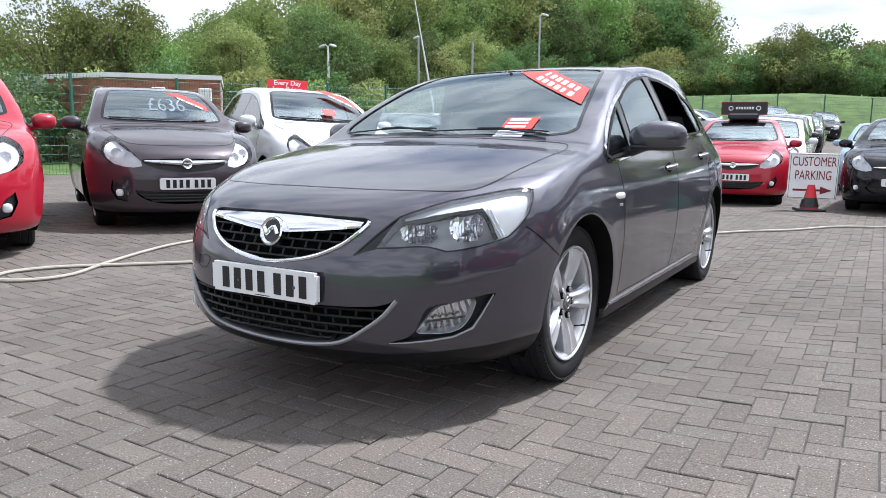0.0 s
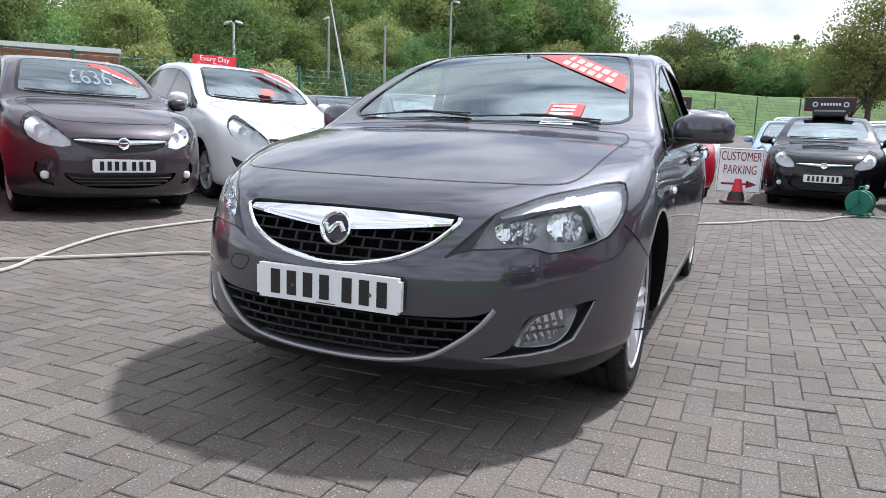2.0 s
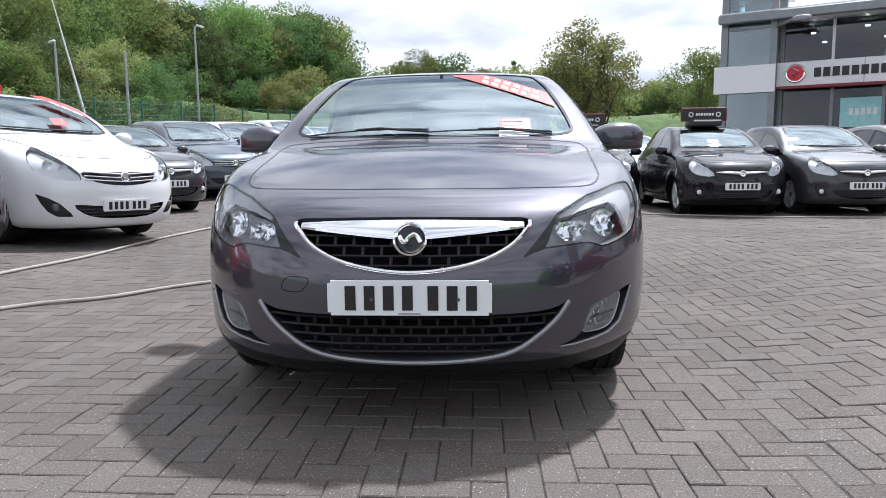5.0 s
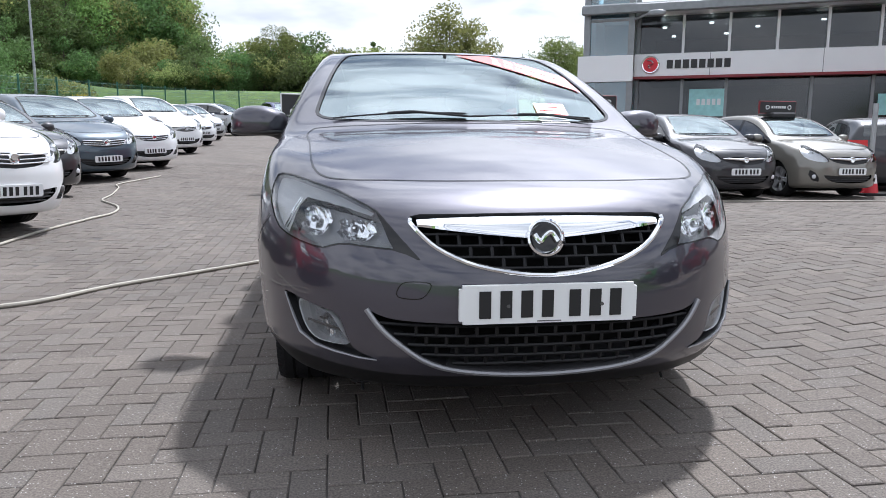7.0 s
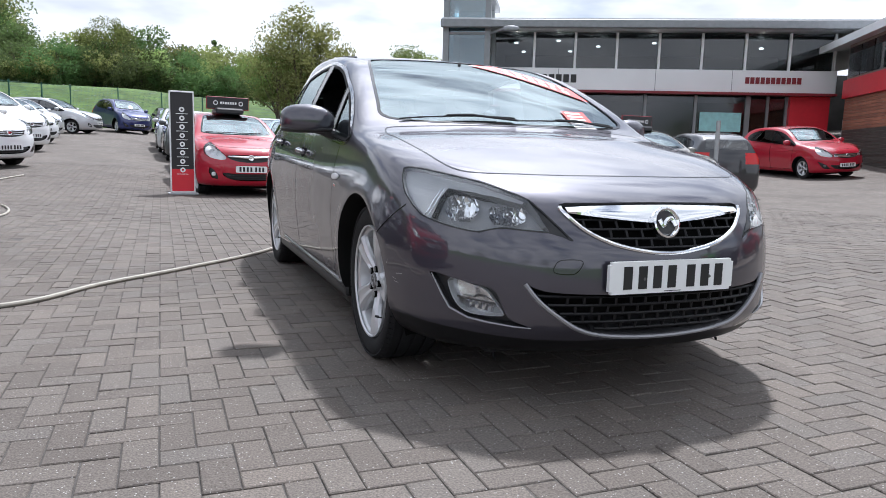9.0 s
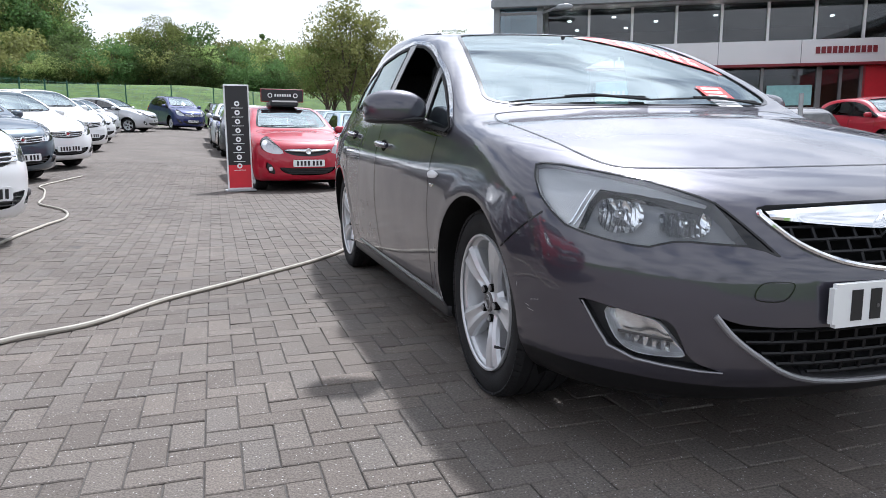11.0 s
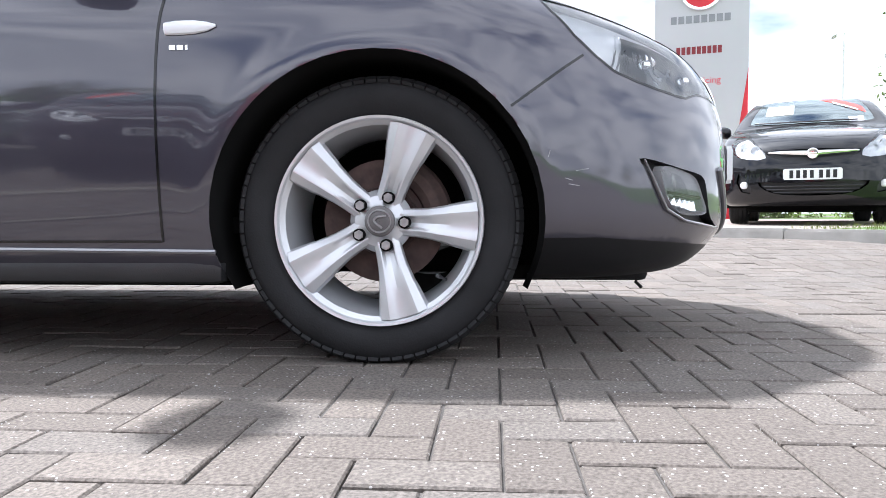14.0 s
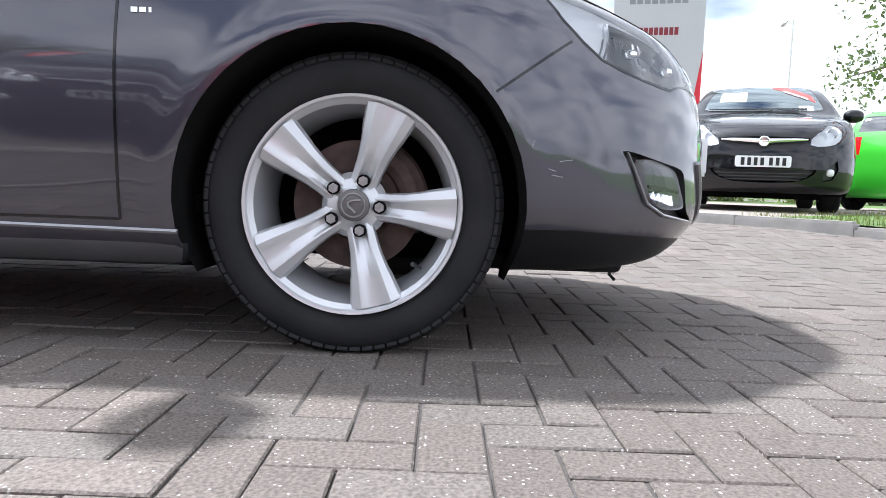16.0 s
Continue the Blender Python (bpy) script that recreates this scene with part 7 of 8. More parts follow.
for k in range(5):
    part("poster_bar", ubox(-2.0 + k * 0.2, -1.87 + k * 0.2, 28.035, 28.045, 2.35, 2.6), M["white_sheet"], shop)
part("poster", ubox(4.5, 6.2, 28.05, 28.07, 1.9, 2.7), M["turquoise"], shop, "turquoise window poster")
for k, (u, v, z) in enumerate(((-3.5, 29.6, 5.7), (-3.2, 31, 5.5), (-1.6, 29.2, 5.75), (0.2, 29.8, 5.6), (2.6, 29.4, 5.7), (-1.0, 31.5, 5.6), (7.3, 30, 5.6))):
    b = bmesh.new()
    cyl(b, UV @ Vector((u, v, z)), UV @ Vector((u, v, z + 0.06)), 0.09, n=12)
    part("ceiling_lamp", b, M["lamp_glow"], shop, "lit round ceiling lamp")
# emblem and bars in place of the lettering
def disc_sign(parent, u, v, z, r, deep=0.12):
    b = bmesh.new()
    lathe(b, [(deep, r), (0.0, r), (-0.03, r * 0.93), (-0.01, r * 0.80)], 32)
    place(b, UV @ Matrix.Translation((u, v, z)) @ Matrix.Rotation(radians(90), 4, "Z"))
    d = part("emblem_ring", b, M["chrome"], parent, "round emblem with chrome ring", smooth=True)
    b = bmesh.new()
    lathe(b, [(-0.012, r * 0.82), (-0.02, 0.001)], 32)
    place(b, UV @ Matrix.Translation((u, v, z)) @ Matrix.Rotation(radians(90), 4, "Z"))
    part("emblem_field", b, M["sign_red"], d)
    b = bmesh.new()
    tube(b, [UV @ Vector((u + r * a, v - 0.05, z + r * c)) for a, c in spline([(-0.35, 0.45), (0.05, 0.40), (0.30, 0.15), (0.05, -0.05), (-0.25, -0.10), (0.0, -0.45)], 5)], r * 0.16, 6, flat=0.5)
    part("emblem_shape", b, M["chrome"], d, smooth=True)


def word_bars(parent, u0, u1, v, z, h, n, mat, lab="plain bars standing for lettering"):
    w = (u1 - u0) / n
    for k in range(n):
        part("letter_bar", ubox(u0 + k * w + w * 0.12, u0 + (k + 1) * w - w * 0.12, v - 0.03, v, z - h / 2, z + h / 2), M[mat], parent, lab if k == 0 else "")


disc_sign(shop, -3.85, 27.55, 3.98, 0.36)
word_bars(shop, -3.25, -0.75, 27.62, 3.98, 0.34, 8, "sign_black")
word_bars(shop, 6.1, 8.35, 27.62, 4.0, 0.26, 11, "sign_maroon")
tower = thing("glass_tower", "tall glazed corner tower with grey frame", "building")
part("tower_frame", ubox(-6.55, -6.3, 27.2, 27.5, 0, 7.4), M["frame_grey"], tower)
part("tower_frame", ubox(-4.75, -4.5, 27.2, 27.5, 0, 7.4), M["frame_grey"], tower)
part("tower_roof", ubox(-6.7, -4.4, 27.0, 31, 7.3, 7.5), M["frame_grey"], tower)
part("tower_back", ubox(-6.3, -4.6, 30.5, 30.6, 0, 7.3), M["cladding"], tower)
part("tower_band", ubox(-6.75, -4.5, 27.1, 27.45, 3.3, 4.35), M["fascia"], tower)
for za, zb in ((0.3, 3.3), (4.35, 5.75), (5.82, 7.3)):
    part("tower_pane", ubox(-6.3, -4.75, 27.32, 27.34, za, zb), M["tower_glass"], tower, "blue-green tinted pane")
    part("tower_pane", ubox(-6.42, -6.40, 27.5, 30.5, za, zb), M["tower_glass"], tower)
part("tower_rail", ubox(-6.3, -4.75, 27.28, 27.38, 5.73, 5.83), M["frame_grey"], tower)
b = bmesh.new()
tube(b, [UV @ Vector((-4.5, 27.1, 5.75)), UV @ Vector((-3.9, 26.6, 5.85))], 0.06, 8)
rounded(b, UV @ Matrix.Translation((-3.6, 26.5, 5.85)), 0.35, 0.1, 0.12)
part("security_camera", b, M["frame_grey"], tower, smooth=True)

board = thing("notice_board", "grey free-standing notice board with pale panels by the entrance", "sign")
mN = UV @ Matrix.Translation((10.15, 26.6, 0.0))
part("body", place(boxed(-0.42, 0.42, -0.12, 0.12, -0.3, 2.45, 0.02), mN), M["cladding"], board)
for za, zb, mat in ((1.75, 2.05, "lightblue_paint"), (1.15, 1.6, "white_sheet")):
    part("panel", place(boxed(-0.22, 0.22, -0.135, -0.12, za, zb), mN), M[mat], board)

UV = Matrix(((0.84, 0.5426, 0, 0.59), (-0.5426, 0.84, 0, -0.38), (0, 0, 1, 0.5), (0, 0, 0, 1)))     # the workshop stands at its own angle
ws = thing("workshop", "grey clad service workshop with gable windows and red stripe", "building")
GA = [(9.3, -0.6), (25.4, -0.6), (25.4, 4.5), (17.8, 6.45), (9.3, 4.85)]
b = bmesh.new()
f = b.faces.new([b.verts.new((u, 17.25, z)) for u, z in GA])
r = bmesh.ops.extrude_face_region(b, geom=[f])
for v in r["geom"]:
    if isinstance(v, bmesh.types.BMVert):
        v.co.y = 17.6
bmesh.ops.recalc_face_normals(b, faces=b.faces)
part("gable_wall", place(b, UV), M["cladding"], ws, "grey metal gable wall")
for (ua, za), (ub, zb) in (((8.6, 4.75), (17.85, 6.62)), ((17.75, 6.62), (26.2, 4.4))):
    b = bmesh.new()
    vs = [b.verts.new(p) for p in ((ua, 16.3, za), (ub, 16.3, zb), (ub, 45.8, zb), (ua, 45.8, za))]
    f = b.faces.new(vs)
    r = bmesh.ops.extrude_face_region(b, geom=[f])
    for v in r["geom"]:
        if isinstance(v, bmesh.types.BMVert):
            v.co.z += 0.28
    bmesh.ops.recalc_face_normals(b, faces=b.faces)
    part("roof", place(b, UV), M["roof_white"], ws, "ribbed pale metal roof")
    b = bmesh.new()
    tube(b, [UV @ Vector((ua, 16.25, za + 0.1)), UV @ Vector((ub, 16.25, zb + 0.1))], 0.17, 8)
    part("roof_edge", b, M["frame_grey"], ws, smooth=True)


def gable_top(u):
    return 4.85 + (6.45 - 4.85) * (u - 9.3) / 8.5 if u < 17.8 else 6.45 + (4.5 - 6.45) * (u - 17.8) / 7.6


us = [11.2, 12.6, 14.0, 15.3, 16.6, 17.8, 19.1, 20.4, 21.7, 23.0, 24.2]
for a, c in zip(us, us[1:]):
    for lo, hi in ((4.80, 5.45), (5.5, 9)):
        ta, tc = min(gable_top(a + 0.05) - 0.15, hi), min(gable_top(c - 0.05) - 0.15, hi)
        if min(ta, tc) < lo + 0.12:
            continue
        b = bmesh.new()
        b.faces.new([b.verts.new(p) for p in ((a + 0.05, 17.22, lo), (c - 0.05, 17.22, lo), (c - 0.05, 17.22, tc), (a + 0.05, 17.22, ta))])
        part("gable_window", place(b, UV), M["shop_glass"], ws, "gable window pane")
        part("window_frame", ubox(a - 0.04, a + 0.04, 17.15, 17.24, lo, ta), M["fascia"], ws)
sf = part("sign_fascia", ubox(10.0, 25.2, 16.75, 17.24, 4.02, 4.78), M["fascia"], ws, "pale grey sign fascia")
rs = part("red_stripe", ubox(10.0, 25.2, 16.72, 17.24, 3.62, 4.02), M["sign_maroon"], ws, "dark red service stripe")
for k in range(9):
    part("stripe_bar", ubox(10.5 + k * 1.6, 11.2 + k * 1.6, 16.70, 16.73, 3.76, 3.86), M["white_sheet"], ws)
disc_sign(ws, 11.0, 16.7, 4.63, 0.46, 0.2)
word_bars(ws, 11.7, 15.2, 16.75, 4.44, 0.42, 8, "sign_black")
word_bars(ws, 15.4, 17.1, 16.75, 4.32, 0.26, 9, "sign_red")
word_bars(ws, 23.2, 25.0, 16.75, 4.38, 0.22, 11, "sign_red")
for a, c in ((11.3, 14.4), (15.6, 18.7), (20.0, 23.0)):
    d = part("roller_door", ubox(a, c, 17.16, 17.24, 0.1, 2.9), M["fascia"], ws, "pale roller shutter door")
    for k in range(6):
        part("door_slat", ubox(a, c, 17.13, 17.17, 0.15 + k * 0.46, 0.56 + k * 0.46), M["fascia"], d)
part("red_board", ubox(9.4, 10.9, 16.5, 16.9, 1.5, 3.05), M["sign_red"], ws, "red board beside the workshop door")
part("red_board", ubox(15.0, 15.5, 16.9, 17.1, 2.0, 2.95), M["sign_red"], ws)
# flank facing the showroom: brick, red band, window strip
fl = part("flank_wall", ubox(9.25, 9.55, 17.3, 28, 0, 4.9), M["mortar"], ws, "brick flank wall with red band")
part("red_band", ubox(9.12, 9.27, 17.3, 28, 2.82, 3.52), M["sign_red"], fl, "red band on the flank wall")
for k in range(8):
    part("flank_window", ubox(9.20, 9.24, 17.5 + k * 1.3, 18.7 + k * 1.3, 3.62, 4.75), M["shop_glass"], fl)
for r in range(22):
    b = boxed(-0.01, 0.01, -5.3, 5.3, 0.0, 0.112, 0.006)
    part("brick_course" if r > 11 else "shutter_slat", place(b, UV @ Matrix.Translation((9.24, 22.65, 0.14 + 0.122 * r))), M["brick" if r > 11 else "shutter_grey"], fl)

# ---------------------------------------------------------------- brick shed, fence, canopy at the other end
def wall_frame(x0, y0, x1, y1):
    d = Vector((x1 - x0, y1 - y0, 0))
    return Matrix.Translation((x0, y0, 0)) @ Matrix.Rotation(math.atan2(d.y, d.x), 4, "Z"), d.length


shed = thing("brick_building", "low red brick building with white roof trim", "building")
for x0, y0, x1, y1, deep, top in ((-18.9, 11.1, -16.6, 13.6, 4.0, 2.90), (-21.5, 10.7, -18.93, 11.095, 2.0, 2.895)):
    m, L = wall_frame(x0, y0, x1, y1)
    part("wall", place(boxed(0, L, 0.012, deep, -0.2, top), m), M["mortar"], shed, "red brick wall")
    V, F = [], []
    for r in range(38):
        for k in range(int(L / 0.225) + 2):
            a0 = max(k * 0.225 - (0.1125 if r % 2 else 0), 0.0)
            a1 = min(k * 0.225 + 0.217 - (0.1125 if r % 2 else 0), L)
            if a1 - a0 < 0.03:
                continue
            z0, n0 = r * 0.076, len(V)
            V += [m @ Vector(p) for p in ((a0, 0, z0), (a1, 0, z0), (a1, 0, z0 + 0.069), (a0, 0, z0 + 0.069), (a0, 0.02, z0), (a1, 0.02, z0), (a1, 0.02, z0 + 0.069), (a0, 0.02, z0 + 0.069))]
            F += [(n0, n0 + 1, n0 + 2, n0 + 3), (n0, n0 + 4, n0 + 5, n0 + 1), (n0 + 3, n0 + 2, n0 + 6, n0 + 7), (n0, n0 + 3, n0 + 7, n0 + 4), (n0 + 1, n0 + 5, n0 + 6, n0 + 2)]
    me = bpy.data.meshes.new("brickwork")
    me.from_pydata([tuple(v) for v in V], [], F)
    me.materials.append(M["brick"])
    o = new("brickwork", me)
    o.parent = shed
    o["kind"], o["label"] = "stuff", "red brick courses"
    part("roof_trim", place(boxed(-0.05, L + 0.05, -0.08, deep + 0.1, top, top + 0.14), m), M["white_sheet"], shed, "white roof edge")
    if deep > 3:
        for u in (L * 0.45, L * 0.86):
            part("vent_box", place(boxed(u - 0.20, u + 0.20, -0.2, 0.0, 2.2, 2.62, 0.02), m), M["white_sheet"], shed, "white wall-mounted vent box")
clad = thing("clad_building", "grey ribbed metal building with a dark doorway", "building")
m2, L2 = wall_frame(-30, 6, -21.6, 10.7)
part("wall", place(boxed(0, L2, 0.05, 6, 0, 3.0), m2), M["cladding"], clad)
for k in range(int(L2 / 0.3)):
    part("rib", place(boxed(0.3 * k, 0.3 * k + 0.06, 0.0, 0.06, 1.6, 2.95), m2), M["cladding"], clad)
# no opening here: a flat panel with the doorway's shade in its colour
part("doorway", place(boxed(L2 - 3.2, L2 - 1.2, 0.0, 0.08, 0, 1.6), m2), M["interior_shade"], clad, "near-black panel for the shade of an open doorway")
canopy = thing("canopy", "white flat filling-station canopy beyond the fence", "canopy")
part("slab", boxed(-60, -37.5, 19, 32, 5.9, 6.8, 0.05), M["white_sheet"], canopy)
for x, y in ((-40, 22), (-52, 22), (-40, 29)):
    b = bmesh.new()
    cyl(b, (x, y, 0), (x, y, 5.95), 0.25, n=12)
    part("column", b, M["white_sheet"], canopy)

M["fence_green"] = plain("fence_green", (0.025, 0.115, 0.075), rough=0.45, vary=0.1)
fence = thing("mesh_fence", "dark green welded mesh fence on steel posts", "fence")
line = [(-17.5, 0.5), (-15.6, 5.0), (-14.2, 10.0), (-13.3, 15.0), (-12.4, 20.0), (-11.6, 25.0), (-10.8, 30.0), (-9.9, 35.0), (-8.8, 40.0), (-6.5, 45.0), (-1.5, 47.3), (3.5, 48.3), (8.5, 49.8)]
post = None
for (xa, ya), (xb, yb) in zip(line, line[1:]):
    for k in range(2):
        t = k / 2
        x, y = xa + (xb - xa) * t, ya + (yb - ya) * t
        if post is None:
            post = part("post", boxed(-0.035, 0.035, -0.03, 0.03, -0.2, 2.45, 0.005), M["fence_green"], fence)
            o = post
        else:
            o = new("post", post.data)
            o.parent = fence
        o.location = (x, y, gz(x, y))
    b = bmesh.new()
    za, zb = gz(xa, ya), gz(xb, yb)
    for r in range(12):
        z = 0.08 + r * 0.205
        cyl(b, (xa, ya, za + z), (xb, yb, zb + z), 0.006, n=4)
    nw = 70
    for q in range(nw):
        t = q / nw
        x, y, z = xa + (xb - xa) * t, ya + (yb - ya) * t, za + (zb - za) * t
        cyl(b, (x, y, z), (x, y, z + 2.4), 0.0042, n=3, caps=False)
    part("mesh_panel", b, M["fence_green"], fence, "green welded wire panel")["kind"] = "stuff"

# ---------------------------------------------------------------- lamps, signs, hose
M["pole_white"] = plain("pole_white", (0.66, 0.67, 0.68), rough=0.5, vary=0.08)
M["galv"] = plain("galv", (0.36, 0.37, 0.38), rough=0.5, metal=0.6, vary=0.12)


def lamp_post(x, y, top, mat, heads, label):
    p = thing("lamp_post", label, "lamp post", "lamp posts")
    z = gz(x, y)
    b = bmesh.new()
    tube(b, [(x, y, z - 0.2), (x, y, z + 1.0), (x, y, top)], [0.07, 0.065, 0.045], 10, up=(0, 1, 0))
    part("pole", b, M[mat], p, smooth=True)
    for dx in heads:
        b = bmesh.new()
        tube(b, [(x, y, top - 0.05), (x + dx * 0.4, y, top + 0.08), (x + dx, y, top + 0.02)], 0.025, 6, up=(0, 1, 0))
        rounded(b, pose(x + dx, y, top, 0, 18 if dx > 0 else -18), 0.16, 0.10, 0.055)
        part("lamp_head", b, M["pole_white"], p, smooth=True)
    return p


lamp_post(-19.3, 22.1, 5.1, "pole_white", (-0.35, 0.3), "white pole with two floodlights by the fence")
lamp_post(-17.34, 26.32, 5.86, "galv", (-0.12,), "grey steel lamp post by the fence")
lamp_post(-14.2, 25.94, 5.42, "galv", (), "plain grey steel post by the fence")
lamp_post(-13.54, 31.69, 7.35, "galv", (0.3,), "grey camera mast with a curved head by the fence")
lamp_post(30.0, -15.4, 8.2, "pole_white", (0.9,), "tall slim street lamp beyond the verge")
b = bmesh.new()
tube(b, [(-13.4, 22.0, 0.6), (-14.4, 22.6, 3.6), (-15.5, 23.2, 7.0)], [0.06, 0.05, 0.02], 6, up=(0, 1, 0))
tagged(link_mesh("dead_trunk", b, M["galv"]), "thin leaning pale bare trunk by the fence", "trunk")
gorse = make_tree("bush", "yellow flowering gorse bush by the fence", 17, 1.6, 1.4, 0.3, "leaf_yellow", per=50, clumps=30, size=0.12, low=0.05)
gorse.matrix_world = pose(-12.6, 34, gz(-12.6, 34))
gorse["category"], gorse["group"] = "bush", "bushes"


def text_part(name, body, size, mat, parent, at, label=""):
    b = text_mesh(body, size, 0.002)
    place(b, at)
    return part(name, b, M[mat], parent, label)


# customer parking board on a cone
sx, sy_ = 0.97, 9.5
board = thing("parking_sign", "white customer parking board with red arrow on a cone", "sign")
mK = pose(sx, sy_, 0, 0, 0, 18)
mB = pose(sx, sy_, -0.19, 0, 1, 18) @ Matrix.Diagonal((1.13, 1, 1.22, 1))
part("board", place(boxed(-0.31, 0.31, -0.012, 0.012, 0.30, 0.875, 0.006), mB), M["white_sheet"], board)
b = bmesh.new()
for x0, x1, za, zb in ((-0.295, 0.295, 0.856, 0.861), (-0.295, 0.295, 0.314, 0.319), (-0.295, -0.290, 0.314, 0.861), (0.290, 0.295, 0.314, 0.861)):
    box(b, x0, x1, -0.015, -0.012, za, zb)
part("border", place(b, mB), M["sign_black"], board)
text_part("lettering", "CUSTOMER", 0.128, "sign_maroon", board, mB @ pose(0, -0.014, 0.765) @ Matrix.Diagonal((0.83, 1, 1.28, 1)))
text_part("lettering", "PARKING", 0.128, "sign_maroon", board, mB @ pose(0, -0.014, 0.595) @ Matrix.Diagonal((0.86, 1, 1.28, 1)))
b = bmesh.new()
box(b, -0.24, 0.13, -0.016, -0.012, 0.402, 0.428)
vs = [b.verts.new(p) for p in ((0.10, -0.016, 0.365), (0.25, -0.016, 0.415), (0.10, -0.016, 0.465))]
b.faces.new(vs)
part("arrow", place(b, mB), M["sign_maroon"], board, "red arrow")
b = bmesh.new()
cyl(b, (0, 0.02, 0.03), (0, 0.02, 0.40), 0.13, 0.06, 20)
part("cone", place(b, mK), M["sign_red"], board, "red traffic cone", smooth=True)
b = bmesh.new()
box(b, -0.20, 0.20, -0.17, 0.21, 0.0, 0.04, 0.012)
cyl(b, (0, 0.02, 0.06), (0, 0.02, 0.20), 0.135, 0.10, 20)
part("cone_base", place(b, mK), M["black_plastic"], board)

# tall service panel
pan = thing("banner_panel", "tall narrow black and red panel with round icons", "sign")
mP = Matrix.Translation((-1.30, 10.06, gz(-1.30, 10.06))) @ Matrix.Rotation(radians(4), 4, "Z") @ Matrix.Scale(0.93, 4)
part("panel", place(boxed(-0.215, 0.215, -0.02, 0.02, 0.03, 1.86, 0.004), mP), M["white_sheet"], pan)
part("panel_black", place(boxed(-0.190, 0.190, -0.026, -0.02, 0.46, 1.835), mP), M["sign_black"], pan)
part("panel_red", place(boxed(-0.190, 0.190, -0.026, -0.02, 0.06, 0.46), mP), M["sign_red"], pan)
for k in range(8):
    z = 1.53 - 0.155 * k
    b = bmesh.new()
    lathe(b, [(-0.005, 0.020), (-0.008, 0.036), (-0.005, 0.046)], 20)
    place(b, mP @ Matrix.Translation((0, -0.026, z)) @ Matrix.Rotation(radians(90), 4, "Z"))
    part("icon", b, M["white_sheet"], pan)
    part("icon_bar", place(boxed(-0.10, 0.10, -0.030, -0.026, z - 0.080, z - 0.070), mP), M["white_sheet"], pan)
part("foot", place(boxed(-0.26, 0.26, -0.16, 0.16, 0.0, 0.03, 0.006), mP), M["galv"], pan)


def roof_sign(car, top):
    """Dark board with plain bars, on a low foot, standing on a car roof."""
    m = car.matrix_basis.copy()
    s = thing("roof_sign", "black board with plain bars standing on a car roof", "sign", "roof signs")
    part("foot", place(boxed(-0.26, 0.26, 0.98, 1.46, top - 0.03, top + 0.08, 0.03), m), M["sign_black"], s)
    part("board", place(boxed(-0.40, 0.40, 1.20, 1.24, top + 0.06, top + 0.30, 0.008), m), M["sign_maroon"], s)
    part("board_face", place(boxed(-0.385, 0.385, 1.195, 1.199, top + 0.075, top + 0.285), m), M["sign_black"], s)
    for k in range(7):
        part("plain_bar", place(boxed(-0.145 + 0.046 * k, -0.113 + 0.046 * k, 1.190, 1.194, top + 0.160, top + 0.205), m), M["white_sheet"], s)
    for x in (-0.23, 0.245):
        b = bmesh.new()
        lathe(b, [(-0.004, 0.028), (-0.006, 0.036), (-0.004, 0.044)], 20)
        part("plain_ring", place(b, m @ Matrix.Translation((x, 1.195, top + 0.18)) @ Matrix.Rotation(radians(90), 4, "Z")), M["white_sheet"], s)
    return s


for i, top in ((12, 1.49), (17, 1.49), (18, 1.49), (20, 1.44)):
    roof_sign(CARS[i], top)
s = thing("roof_sign", "small red price board standing on the white mini MPV", "sign", "roof signs")
mS = CARS[2].matrix_basis @ Matrix.Translation((0.12, 2.35, 1.535)) @ Matrix.Rotation(radians(-22), 4, "Z")
part("board", place(boxed(-0.30, 0.30, -0.02, 0.02, 0.0, 0.19, 0.006), mS), M["sign_red"], s)
text_part("lettering", "Every Day", 0.10, "white_sheet", s, mS @ pose(0, -0.024, 0.14))
text_part("lettering", "Low Prices", 0.10, "white_sheet", s, mS @ pose(0, -0.024, 0.05))


def screen_card(i, scale, pts, mat, name, label="", out=-0.004, hint=8):
    """A thin sheet lying against the windscreen of a parked car."""
    K = Matrix.Diagonal((*scale, 1))
    b = bmesh.new()
    g = []
    for p in range(hint + 1):
        row = []
        for q in range(5):
            a, c = p / hint, q / 4
            x = (pts[0][0] * (1 - a) + pts[1][0] * a) * (1 - c) + (pts[3][0] * (1 - a) + pts[2][0] * a) * c
            z = (pts[0][1] * (1 - a) + pts[1][1] * a) * (1 - c) + (pts[3][1] * (1 - a) + pts[2][1] * a) * c
            row.append(b.verts.new(K @ on_front(SMALL, x, z, out)[0]))
        g.append(row)
    for p in range(hint):
        for q in range(4):
            b.faces.new((g[p][q], g[p][q + 1], g[p + 1][q + 1], g[p + 1][q]))
    return part(name, b, M[mat], CARS[i], label, smooth=True)


MPV, GTC, HAT = (1.06, 1.09, 1.10), (1.06, 1.10, 1.06), (1.0, 1.0, 1.0)
for i, sc in ((2, MPV), (29, GTC), (1, HAT), (31, GTC), (0, HAT)):
    screen_card(i, sc, [(0.10, 1.405), (0.26, 1.405), (0.50, 1.27), (0.53, 1.19)], "sticker_red", "corner_banner", "red corner banner on the windscreen", 0.004)
    for k in range(3):
        a = 0.22 + 0.085 * k
        screen_card(i, sc, [(a, 1.352 - 0.042 * k), (a + 0.07, 1.318 - 0.042 * k), (a + 0.066, 1.300 - 0.042 * k), (a - 0.004, 1.334 - 0.042 * k)], "white_sheet", "banner_bar", "", 0.007, 3)
